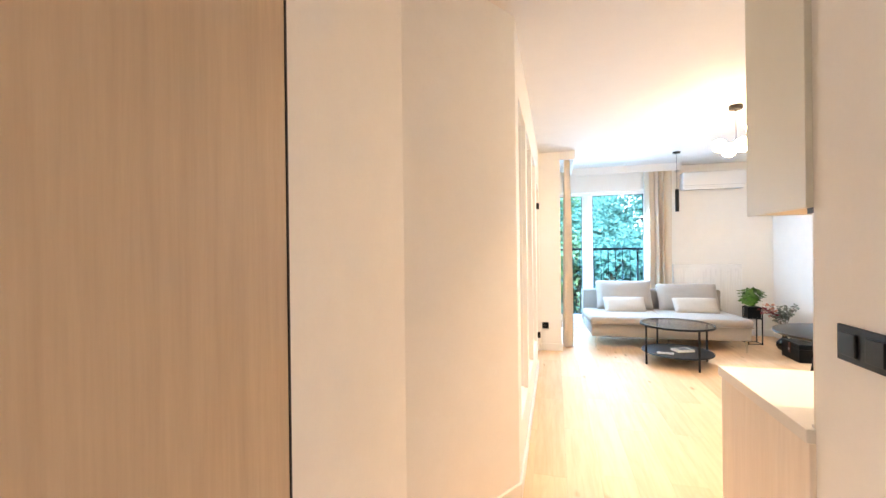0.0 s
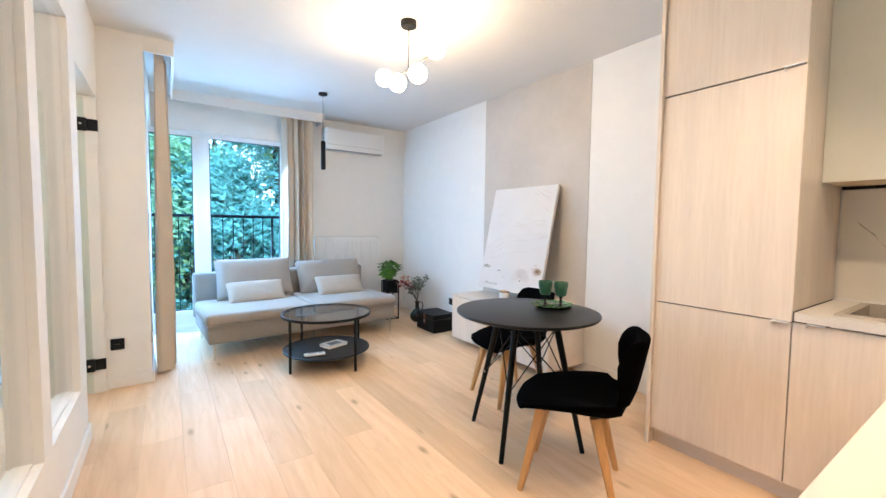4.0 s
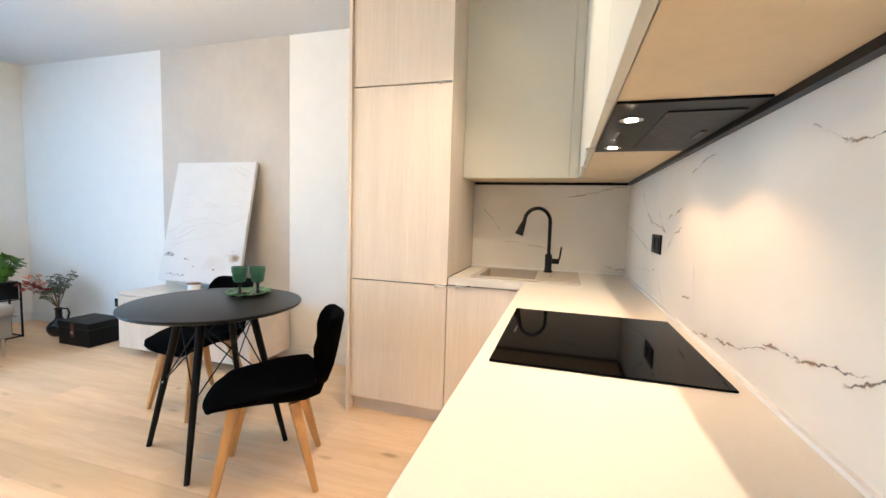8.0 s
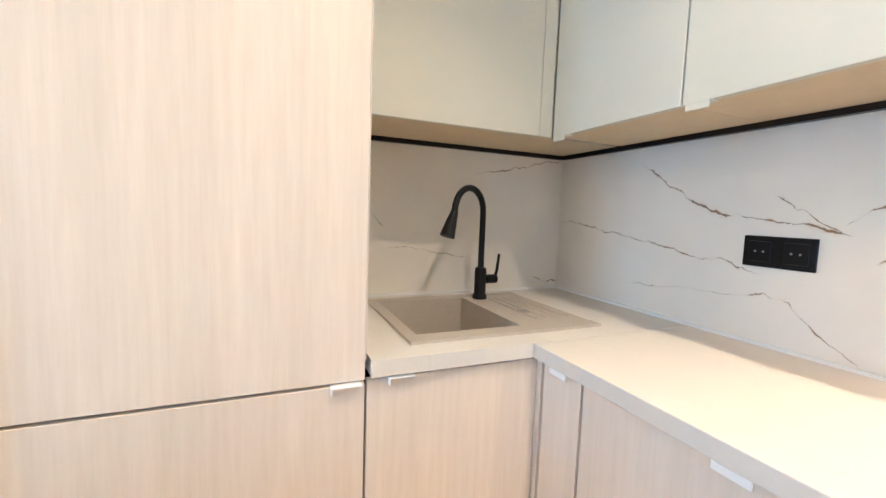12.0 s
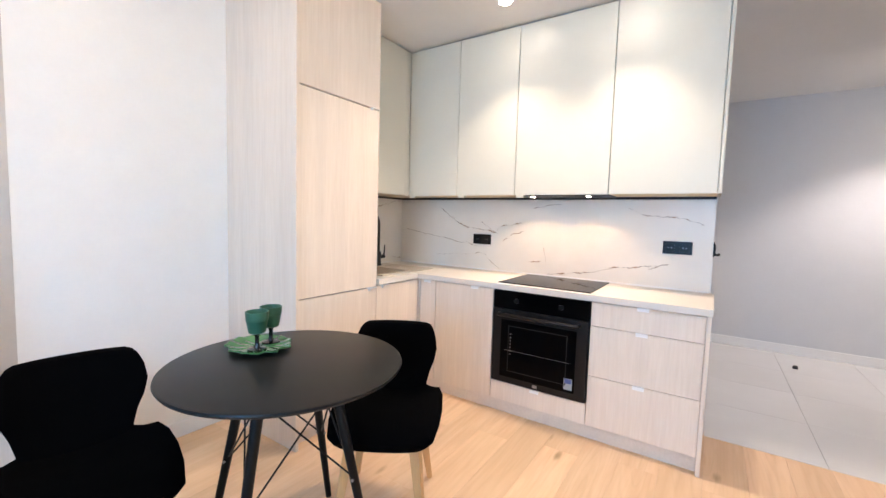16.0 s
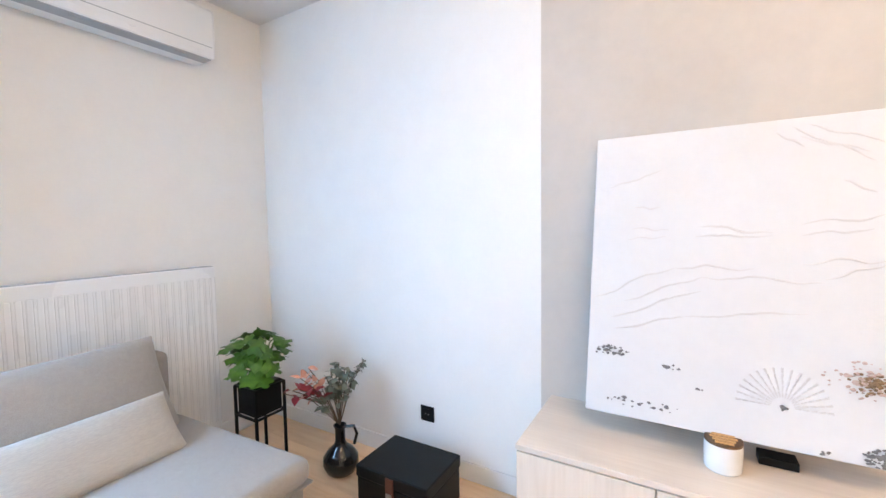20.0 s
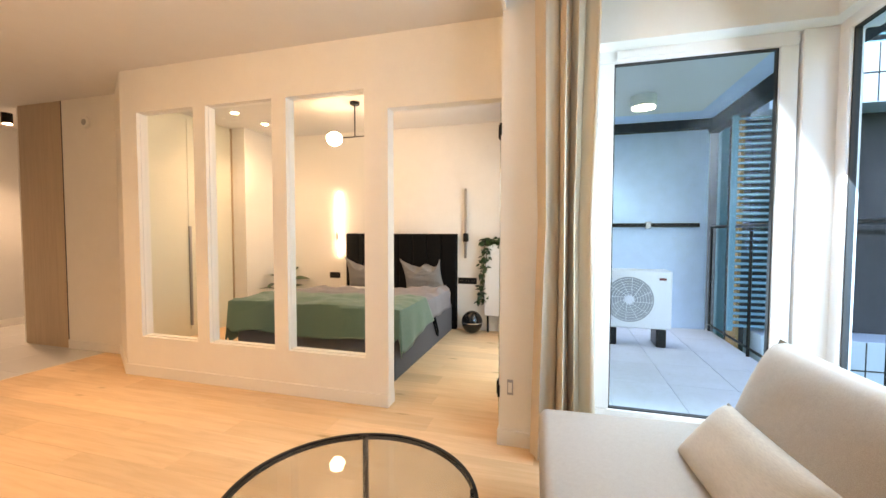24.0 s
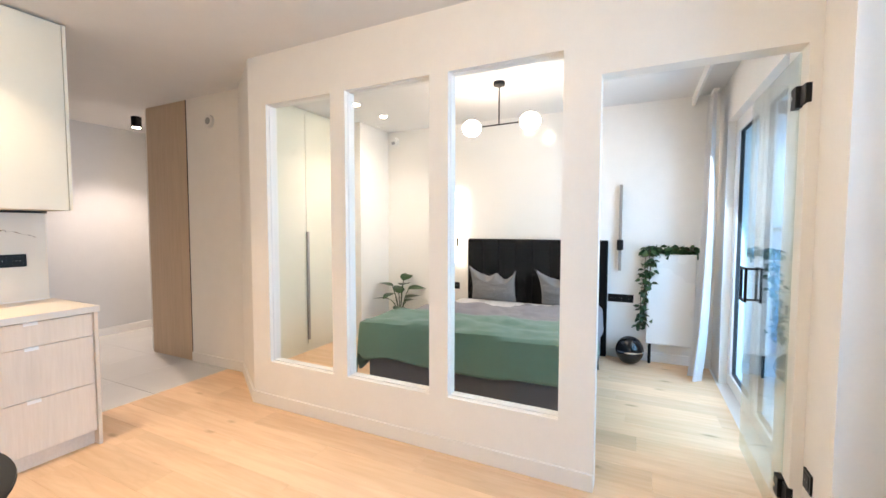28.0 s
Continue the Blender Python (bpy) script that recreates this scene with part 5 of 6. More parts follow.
part("seat_frame", box(SX0 + 0.02, SX1 - 0.02, SY0 + 0.03, SY1 - 0.02, 0.13, 0.315, 0.02, 3), SOFA_DARK, so, "", True)
for x0, x1 in ((SX0, 1.603), (1.607, SX1)):
    b = box(x0, x1, SY0, SY1 - 0.16, 0.30, 0.405, 0.045, 4)
    part("seat_mattress", b, SOFA, so, "", True)
    part("piping", box(x0 + 0.004, x1 - 0.004, SY0 + 0.002, SY1 - 0.165, 0.298, 0.306, 0.003), SOFA_DARK, so)
part("backrest", box(SX0, SX1, SY1 - 0.12, SY1, 0.20, 0.69, 0.035, 4), SOFA_DARK, so, "", True)
for x in (SX0 + 0.07, 1.605, SX1 - 0.07):
    for y in (SY0 + 0.06, SY1 - 0.1):
        part("leg", rod((x, y, FL), (x, y, 0.14), 0.012, 0.016, 14), CHROME, so, "slim metal leg", True)
for k, (x, y, z, w, tilt, yaw) in enumerate(((1.20, 5.335, 0.615, 0.80, 68, 4.5), (2.085, 5.41, 0.572, 0.83, 62, 3))):
    c = solid("back_cushion", cushion(w, 0.46, 0.2, pose(x, y, z, tilt, 0, yaw), 3.6, seed=k + 1), SOFA, "large greige back cushion leaning on the sofa back", "cushion", group="back cushions", smooth=True)
for k, (x, y, yaw) in enumerate(((1.18, 5.13, 5), (2.12, 5.17, 2))):
    solid("lumbar_cushion", cushion(0.58, 0.27, 0.12, pose(x, y, 0.488, 50, 0, yaw), 3.2, seed=k + 5), RIB, "small ribbed beige lumbar cushion on the seat", "cushion", group="lumbar cushions", smooth=True)

# ---- coffee table ----
CX, CY, CR = 1.565, 3.968, 0.386
ct = thing("coffee_table", "round two-tier black coffee table with a glass top", "table", (CX, CY, FL))
part("glass_top", lathe([(0, 0.432), (CR - 0.012, 0.432), (CR - 0.012, 0.439), (0, 0.439)], (CX, CY, 0), 64), SMOKED, ct, "tinted glass top")
part("top_ring", lathe([(CR - 0.012, 0.42), (CR, 0.42), (CR + 0.002, 0.43), (CR, 0.442), (CR - 0.012, 0.442)], (CX, CY, 0), 72, loop=True), BLACK, ct, "", True)
part("lower_shelf", lathe([(0, 0.108), (CR - 0.02, 0.108), (CR - 0.012, 0.113), (CR - 0.012, 0.122), (CR - 0.02, 0.124), (CR - 0.024, 0.118), (0, 0.118)], (CX, CY, 0), 64), TABLETOP, ct, "", True)
for k in range(4):
    a = radians(200 + 90 * k)
    x, y = CX + (CR - 0.012) * math.cos(a), CY + (CR - 0.012) * math.sin(a)
    part("leg", rod((x, y, FL), (x, y, 0.442), 0.0115, n=14), BLACK, ct, "", True)
bk = thing("book", "small beige book lying on the lower shelf", "book", (1.63, 3.98, 0.118))
M = pose(1.63, 3.98, 0.119, 0, 0, 20)
for nm, it, mat in (("pages", (-0.1, 0.1, -0.068, 0.068, 0.003, 0.021), PAPER), ("cover", (-0.103, 0.103, -0.07, 0.07, 0.021, 0.024), BOOKCOVER), ("back_cover", (-0.103, 0.103, -0.07, 0.07, 0.0, 0.003), BOOKCOVER),
                    ("cover_picture", (-0.06, 0.06, -0.045, 0.04, 0.0242, 0.0248), BOOKDARK)):
    b = box(*it)
    bmesh.ops.transform(b, verts=b.verts, matrix=M)
    part(nm, b, mat, bk)
rc = thing("remote_control", "white remote control on the lower shelf", "remote", (1.40, 3.79, 0.118))
M = pose(1.40, 3.79, 0.119, 0, 0, -8)
for nm, it, mat in (("case", (-0.085, 0.085, -0.025, 0.025, 0.0, 0.02), REMOTE), ("display", (0.03, 0.07, -0.016, 0.016, 0.0201, 0.0206), GREYPLASTIC), ("keypad", (-0.05, 0.02, -0.015, 0.015, 0.0201, 0.0208), GREYPLASTIC)):
    b = box(*it, 0.006 if nm == "case" else 0)
    bmesh.ops.transform(b, verts=b.verts, matrix=M)
    part(nm, b, mat, rc)


# ---- air conditioner, radiator, curtains ----
ac = thing("air_conditioner", "white wall-mounted air conditioner above the sofa", "air conditioner", (2.5, 5.7, 2.22))
b = box(2.095, 2.925, 5.60, 5.80, 2.205, 2.475, 0.03, 4)
part("housing", b, ACWHITE, ac, "", True)
part("air_flap", box(2.115, 2.905, 5.597, 5.66, 2.20, 2.237, 0.006), ACWHITE, ac)
part("outlet_slot", box(2.13, 2.89, 5.605, 5.68, 2.196, 2.204), GREYPLASTIC, ac)
for k in range(2):
    part("sensor_window", box(2.30 + 0.42 * k, 2.36 + 0.42 * k, 5.62, 5.64, 2.192, 2.197), GREYPLASTIC, ac)
part("panel_line", box(2.125, 2.895, 5.5985, 5.601, 2.26, 2.263), GREYPLASTIC, ac)


def radiator(x0, x1, y0, y1, z0, z1, ribs, label, axis="x"):
    r = thing("radiator", label, "radiator", ((x0 + x1) / 2, (y0 + y1) / 2, z0))
    part("body", box(x0, x1, y0, y1, z0, z1, 0.006), RADIATOR, r)
    if ribs:
        n = int((x1 - x0) / 0.033)
        for k in range(n):
            x = x0 + (k + 0.5) * (x1 - x0) / n
            part("rib", box(x - 0.012, x + 0.012, y0 - 0.0009, y0 + 0.002, z0 + 0.04, z1 - 0.06, 0.004), RADIATOR, r)
        for k in range(n * 2):
            x = x0 + (k + 0.5) * (x1 - x0) / (n * 2)
            part("grille_slot", box(x - 0.0055, x + 0.0055, y0 + 0.02, y1 - 0.02, z1, z1 + 0.0015), GREYPLASTIC, r)
    return r


rad = radiator(1.975, 2.90, 5.69, 5.775, 0.11, 1.06, True, "white ribbed panel radiator behind the sofa")
part("valve", rod((2.87, 5.73, 0.03), (2.87, 5.73, 0.11), 0.018, n=16), RADIATOR, rad)
part("wall_bracket", box(2.2, 2.6, 5.775, 5.80, 0.4, 0.5), RADIATOR, rad)
part("pipe", rod((2.87, 5.73, FL), (2.87, 5.73, 0.04), 0.008, n=10), CHROME, rad)


def curtain(points, z0, z1, folds, depth, label, gather=1.0, rows=10, cloth=CURTAIN, kick=0.0):
    """A hanging cloth along a line of plan points, with soft uneven folds; kick: how far its hem is pulled to one side."""
    a, c = Vector((*points[0], 0)), Vector((*points[1], 0))
    d = (c - a).normalized()
    nrm = Vector((-d.y, d.x, 0))
    n = folds * 18
    ob = thing("curtain", label, "curtain", ((a + c) / 2 + Vector((0, 0, z0))))
    b = bmesh.new()
    layers = []
    for off in (0.0, 0.004):
        grid = []
        for j in range(rows + 1):
            t = j / rows
            row = []
            for i in range(n + 1):
                u = i / n
                ph = u * folds * 2 * math.pi + 1.5 * math.sin(u * 8.3 + 1.3) + 0.35 * math.sin(3 * t + 9 * u)
                amp = depth * (0.7 + 0.3 * math.sin(11 * u + 2)) * (0.6 + 0.4 * (1 - t) ** 0.7 + 0.25 * noise.noise((u * 5, t * 2, folds)))
                wide = gather + (1 - gather) * abs(2 * t - 1)
                p = a.lerp(c, 0.5 + (u - 0.5) * wide) + nrm * (amp * math.sin(ph) + 0.22 * amp * math.sin(2.3 * ph + 4 * u + 0.8 * t) + off + kick * (1 - t) ** 5) + d * (0.35 * depth * math.sin(2 * ph) * 0.4)
                p.z = z0 + (z1 - z0) * t
                row.append(b.verts.new(p))
            grid.append(row)
        layers.append(grid)
        for j in range(rows):
            for i in range(n):
                b.faces.new((grid[j][i], grid[j][i + 1], grid[j + 1][i + 1], grid[j + 1][i]))
    for j in range(rows):
        for i in (0, n):
            b.faces.new((layers[0][j][i], layers[0][j + 1][i], layers[1][j + 1][i], layers[1][j][i]))
    part("cloth", b, cloth, ob, "", True)
    k = bmesh.new()
    box(min(a.x, c.x) - 0.01, max(a.x, c.x) + 0.01, min(a.y, c.y) - 0.01, max(a.y, c.y) + 0.01, z1, z1 + 0.02, bm=k)
    part("rail", k, TRIM, ob)
    return ob


curtain(((1.57, 5.66), (1.96, 5.66)), FL + 0.012, 2.57, 4, 0.06, "beige linen curtain drawn beside the window", 0.92, 16)
curtain(((0.375, 4.42), (0.375, 4.77)), FL + 0.012, 2.57, 4, 0.072, "beige linen curtain drawn beside the balcony door", 0.8, 16)
curtain(((-1.96, 4.165), (-2.26, 4.145)), FL + 0.012, 2.50, 3, 0.055, "white cotton curtain gathered beside the bedroom window", 0.85, 16, VOILE, 0.06)
pel = thing("pelmet", "white pelmet board hiding the curtain rails", "pelmet", (1.2, 5.5, 2.5), kind="structure")
part("window_board", box(0.47, 2.06, 5.545, 5.565, 2.50, H), TRIM, pel)
part("door_board", box(0.45, 0.47, 4.24, 5.565, 2.50, H), TRIM, pel)
part("end_board", box(2.04, 2.06, 5.565, 5.80, 2.50, H), TRIM, pel)
part("pier_board", box(0.274, 0.45, 4.24, 4.26, 2.50, H), TRIM, pel)
part("bedroom_board", box(-2.45, -0.42, 4.03, 4.05, 2.52, H), TRIM, pel)


# ---- plants and corner things ----
def leaf(bm, m, length, width, bend=0.3, n=5):
    """A pointed leaf blade along +y of the pose m, folded along its rib."""
    rows = []
    for i in range(n + 1):
        t = i / n
        w = width / 2 * math.sin(math.pi * min(0.04 + 0.96 * t, 1) ** 0.75) if i < n else 0.0
        y, z = length * t * (1 - 0.12 * bend * t), -bend * length * t * t * 0.6
        rows.append([bm.verts.new(m @ Vector((s * w, y, z + 0.12 * w * abs(s)))) for s in (-1, 0, 1)])
    for p, q in zip(rows, rows[1:]):
        for k in range(2):
            bm.faces.new((p[k], p[k + 1], q[k + 1], q[k]))


def lobed(bm, m, r, rng):
    """A round, lobed leaf on the pose m."""
    mid = bm.verts.new(m @ Vector((0, 0, 0.0)))
    ring = []
    ph = rng.uniform(0, 6)
    for k in range(22):
        a = 2 * math.pi * k / 22
        rad = r * (0.78 + 0.16 * math.cos(5 * a + ph) + 0.09 * math.cos(11 * a + ph))
        ring.append(bm.verts.new(m @ Vector((rad * math.cos(a), rad * math.sin(a), 0.16 * r * math.cos(2 * a) - 0.1 * r + 0.05 * r * math.sin(7 * a)))))
    for k in range(22):
        bm.faces.new((mid, ring[k], ring[(k + 1) % 22]))


rng = random.Random(21)
PX, PY = 2.835, 5.23
st = thing("plant_stand", "slim black metal stand with a square pot", "plant stand", (PX, PY, FL))
s = 0.082
for sx in (-1, 1):
    for sy in (-1, 1):
        part("leg", box(PX + sx * s - 0.006, PX + sx * s + 0.006, PY + sy * s - 0.006, PY + sy * s + 0.006, FL, 0.485), BLACK, st)
for z in (FL + 0.004, 0.33, 0.478):
    part("cross_frame", boxes((PX - s, PX + s, PY - s - 0.005, PY - s + 0.005, z, z + 0.01), (PX - s, PX + s, PY + s - 0.005, PY + s + 0.005, z, z + 0.01),
                              (PX - s - 0.005, PX - s + 0.005, PY - s, PY + s, z, z + 0.01), (PX + s - 0.005, PX + s + 0.005, PY - s, PY + s, z, z + 0.01)), BLACK, st)
part("pot", box(PX - 0.074, PX + 0.074, PY - 0.074, PY + 0.074, 0.34, 0.50, 0.004), PLASTIC, st)
gp = thing("green_pot_plant", "bushy bright green plant in the black stand", "plant", (PX, PY, 0.50))
for i in range(46):
    a, r = rng.uniform(0, 6.28), 0.02 + 0.145 * rng.random() ** 0.8
    c = Vector((PX - 0.025 + r * math.cos(a), PY + r * math.sin(a), 0.57 + 0.165 * rng.random() - 0.3 * max(0, r - 0.10)))
    part("stem", tube([(PX + 0.02 * math.cos(a), PY + 0.02 * math.sin(a), 0.495), (PX + 0.5 * r * math.cos(a), PY + 0.5 * r * math.sin(a), c.z - 0.03), c], 0.0025, 5), LEAF, gp, "", True)
    b = bmesh.new()
    lobed(b, Matrix.Translation(c) @ Matrix.Rotation(a, 4, "Z") @ Matrix.Rotation(rng.uniform(0.1, 0.9), 4, "Y"), 0.05 + 0.022 * rng.random(), rng)
    part("leaf", b, LEAF, gp, "", True)

VX, VY = 3.06, 4.90
vs = thing("vase", "black glazed jug vase with a handle on the floor", "vase", (VX, VY, FL))
part("body", lathe([(0, 0), (0.05, 0), (0.075, 0.02), (0.092, 0.06), (0.09, 0.095), (0.065, 0.13), (0.035, 0.155), (0.026, 0.18), (0.026, 0.245), (0.034, 0.262), (0.028, 0.264), (0.02, 0.24), (0, 0.2)], (VX, VY, FL), 36), BLACKGLAZE, vs, "", True)
part("handle", tube([(VX + 0.01, VY - 0.026, 0.235), (VX + 0.03, VY - 0.07, 0.24), (VX + 0.035, VY - 0.085, 0.20), (VX + 0.03, VY - 0.07, 0.145)], 0.008, 8), BLACKGLAZE, vs, "", True)
bq = thing("dried_bouquet", "grey-green eucalyptus with dark red and peach petals", "flowers", (VX, VY, 0.25))
for i in range(18):
    a = rng.uniform(0, 6.28)
    red = i < 7
    tip = Vector((VX + (rng.uniform(-0.27, -0.06) if red else rng.uniform(-0.10, 0.11)), VY + (rng.uniform(0.02, 0.14) if red else rng.uniform(-0.15, 0.09)), rng.uniform(0.46, 0.60)))
    root = Vector((VX, VY, 0.24))
    mid = root.lerp(tip, 0.5) + Vector((0, 0, 0.05))
    part("stem", tube([root, mid, tip], 0.0022, 5), STEM, bq, "", True)
    for j in range(7 if red else 12):
        t = 0.35 + 0.65 * j / (6 if red else 11)
        p = root.lerp(mid, t * 2) if t < 0.5 else mid.lerp(tip, t * 2 - 1)
        b = bmesh.new()
        leaf(b, Matrix.Translation(p) @ Euler((rng.uniform(-0.6, 0.9), rng.uniform(-0.8, 0.8), rng.uniform(0, 6.28))).to_matrix().to_4x4(), 0.058 if red else 0.044, 0.038 if red else 0.03, 0.5)
        part("petal" if red else "leaf", b, (LEAF_RED if i % 2 else LEAF_PEACH) if red and j > 1 else LEAF_GREY, bq, "", True)

bx = thing("storage_box", "black leatherette box with a brown strap on the floor", "box", (3.0, 4.43, 0))
part("body", box(2.905, 3.195, 4.262, 4.642, FL, 0.13, 0.005), LEATHER, bx)
part("lid", box(2.90, 3.20, 4.258, 4.646, 0.133, 0.19, 0.006), LEATHER, bx)
part("strap", box(2.892, 2.901, 4.43, 4.47, 0.06, 0.18, 0.002), STRAP, bx)
part("buckle", box(2.888, 2.893, 4.435, 4.465, 0.09, 0.115, 0.001), GREYMETAL, bx)
stop = thing("door_stop", "small black rubber door stop on the hall tiles", "door stop", (0.15, -1.91, FL))
part("rubber", lathe([(0, 0), (0.022, 0), (0.022, 0.012), (0.016, 0.028), (0, 0.03)], (0.15, -1.91, FL), 20), PLASTIC, stop, "", True)


# ---- bedroom ----
BX0, BX1, BY0, BY1 = -2.35, -0.47, 1.66, 3.26
bed = thing("bed", "double bed with a dark tufted headboard and grey base", "bed", (-1.4, 2.46, 0))
part("base", box(BX0, BX1, BY0, BY1, FL + 0.002, 0.32, 0.012, 2), BEDBASE, bed)
part("mattress", box(BX0, BX1 - 0.01, BY0 + 0.01, BY1 - 0.01, 0.32, 0.50, 0.04, 3), SHEET, bed, "", True)
hb = part("headboard", box(-2.448, -2.40, 1.74, 3.31, FL, 1.215, 0.006), HEADBOARD, bed)
for k in range(8):
    y0 = 1.742 + 1.566 * k / 8
    part("headboard_panel", box(-2.40, -2.352, y0 + 0.003, y0 + 0.193, 0.25, 1.213, 0.018, 3), HEADBOARD, hb, "", True)


def spread(x0, x1, y0, y1, top, drop_side, drop_foot, mat, name, label, cat, seed, thick=0.012, ruffle=0.012, flare=1.0, slant=(0.0, 0.0), drag=0.0):
    """A cloth over the bed's foot and sides with soft folds; slant: how its head end runs askew, drag: how its hanging corner is pulled headward."""
    b = bmesh.new()
    nx, ny = 44, 60
    grid = []
    wy, wx = y1 - y0, x1 - x0
    for i in range(nx + 1):
        row = []
        for j in range(ny + 1):
            c = j / ny * (wy + 2 * drop_side) - drop_side
            s = min(max(c / wy, 0), 1)
            askew = slant[0] * s + slant[1] * s ** 3
            run = wx + askew
            a = i / nx * (run + drop_foot)
            x, dz = (x0 - askew + a, 0.0) if a < run else (x1, a - run)
            y, dy = (y0 + min(max(c, 0), wy), max(-c, c - wy, 0) * (flare + (1 - flare) * min(a / run, 1) ** 2))
            x -= drag * dy * max(1 - a / run, 0)
            f = noise.noise((x * 4 + seed, y * 4, seed)) * ruffle + 0.55 * ruffle * noise.noise((x * 11, y * 15 + seed, 1.7))
            fold = noise.noise((x * 4.5 + 0.6 * dz, y * 4.5 + seed, 3.3))
            out_x = 0.014 + 0.10 * max(dz, 0) * (0.5 + fold) if dz else 0
            out_y = (0.014 + 0.10 * dy * (0.5 + fold)) * (1 if c > wy else -1) if dy else 0
            hang = max(dz, dy) if min(dz, dy) <= 0 else (dz * dz + dy * dy) ** 0.5 * 0.85
            hang *= 1 + 0.16 * noise.noise((x * 3.1, y * 3.1, seed + 5))
            row.append(b.verts.new((x + abs(out_x), y + out_y, max(top + f * (0.3 if hang else 1) - hang, 0.02))))
        grid.append(row)
    for i in range(nx):
        for j in range(ny):
            b.faces.new((grid[i][j], grid[i + 1][j], grid[i + 1][j + 1], grid[i][j + 1]))
    ob = solid(name, b, mat, label, cat, smooth=True)
    sol = ob.modifiers.new("thickness", "SOLIDIFY")
    sol.thickness, sol.offset = thick, 1
    return ob


spread(-1.56, -0.52, BY0 + 0.015, BY1 - 0.015, 0.54, 0.22, 0.0, DUVET, "duvet", "lilac-grey cotton duvet folded back on the bed", "duvet", 2.0, 0.03, 0.045, 1.0, (0.35, 0.22))
spread(-0.96, -0.452, BY0 - 0.036, BY1 + 0.036, 0.60, 0.38, 0.28, THROW, "bed_throw", "sage green throw draped over the bed's foot", "throw", 7.0, 0.014, 0.03, 0.75, (0.14, 0.0), 1.0)
strap = [(-1.53, BY1 + 0.004, 0.30), (-1.535, BY1 + 0.02, 0.22), (-1.56, BY1 + 0.035, 0.13), (-1.60, BY1 + 0.035, 0.10), (-1.63, BY1 + 0.03, 0.14), (-1.60, BY1 + 0.015, 0.24), (-1.585, BY1 + 0.004, 0.30)]
part("pull_strap", tube(strap, 0.011, 8), HEADBOARD, bed, "black fabric pull loop", True)


def crumpled(w, d, h, m, seed):
    """A soft pillow standing on its edge: pointed corners, a sagging top and creases."""
    b = bmesh.new()
    n = 36
    tops, lows = [], []
    for j in range(n + 1):
        top, low = [], []
        for i in range(n + 1):
            u, v = 2 * i / n - 1, 2 * j / n - 1
            e = max(1 - abs(u) ** 2.4, 0) * max(1 - abs(v) ** 2.4, 0)
            z = h / 2 * e ** 0.55
            sag = (0.50 * math.exp(-((abs(u + 0.12) - 0.42) / 0.30) ** 2) + 0.34 * max(1 - u * u, 0) ** 0.7 * (abs(u) < 0.9)) * max(v, 0) ** 1.8 + 0.05 * (1 - u * u) * max(-v, 0) ** 3
            x = u * w / 2 * (1 - 0.10 * (1 - v * v))
            y = v * d / 2 - (sag * d / 2 if v > 0 else -sag * d / 2)
            crease = e ** 0.4 * (0.05 * noise.noise((x * 6 + seed, y * 17 + 1.6 * x, seed)) + 0.03 * (1 - abs(2 * noise.noise((x * 5 + seed, y * 26 + 3 * x, seed + 4)))) ** 3) + 0.008 * noise.noise((x * 24, y * 34 + seed, 2.0))
            edge = 0 < i < n and 0 < j < n
            t = b.verts.new(m @ Vector((x, y, (z if edge else 0.003) + crease)))
            top.append(t)
            low.append(b.verts.new(m @ Vector((x, y, -z * 0.8 + crease * 0.4))) if edge else t)
        tops.append(top)
        lows.append(low)
    for j in range(n):
        for i in range(n):
            b.faces.new((tops[j][i], tops[j][i + 1], tops[j + 1][i + 1], tops[j + 1][i]))
            f = (lows[j][i], lows[j + 1][i], lows[j + 1][i + 1], lows[j][i + 1])
            if len(set(f)) == 4 and b.faces.get(f) is None:
                b.faces.new(f)
    return b


for k, (y, yaw, roll) in enumerate(((2.10, 3, 3), (2.895, -2, -2))):
    solid("pillow", crumpled(0.55, 0.46, 0.17, pose(-2.255, y, 0.69, 66, 0, -90 + yaw) @ Matrix.Rotation(radians(roll), 4, "Z"), k + 3.7), PILLOWGREY, "grey crinkled pillow propped on the headboard", "pillow", group="bed pillows", smooth=True)

wd = thing("wardrobe", "built-in cream wardrobe with long dark handles", "wardrobe", (-1.15, 0.05, 0))
part("body", box(-1.82, -0.54, -0.24, 0.33, FL, H - 0.004), WARDROBE, wd)
for x0, x1 in ((-1.81, -1.15), (-1.147, -0.545)):
    part("door", box(x0 + 0.002, x1 - 0.002, 0.331, 0.35, 0.07, H - 0.05, 0.0015), WARDROBE, wd)
part("side_edge", box(-1.838, -1.822, -0.24, 0.352, FL, H - 0.004), TAN, wd)
part("plinth", box(-1.82, -0.545, 0.31, 0.332, FL, 0.065), WARDROBE, wd)
part("handle", box(-1.165, -1.138, 0.352, 0.378, 0.12, 1.30, 0.004), GREYMETAL, wd, "long dark bar handle")
part("door_line", box(-1.80, -0.56, 0.3495, 0.3512, 0.86, 0.863), ASH, wd)


def sconce(y, lit):
    s = thing("wall_sconce", "slim vertical bar wall lamp beside the headboard" + (", lit" if lit else ", switched off"), "wall lamp", (-2.45, y, 1.35))
    w = 0.005 if lit else 0.015
    part("bar", box(-2.40, -2.385, y - w, y + w, 0.905, 1.79, 0.002), GREYMETAL, s)
    part("light_strip", box(-2.42, -2.401, y - 0.014, y + 0.014, 0.91, 1.785), LIT_SOFT if lit else GREYPLASTIC, s)
    part("mount", box(-2.45, -2.37, y - 2 * w, y + 2 * w, 1.115, 1.225, 0.9 * w, 4), BLACK, s, "", True)


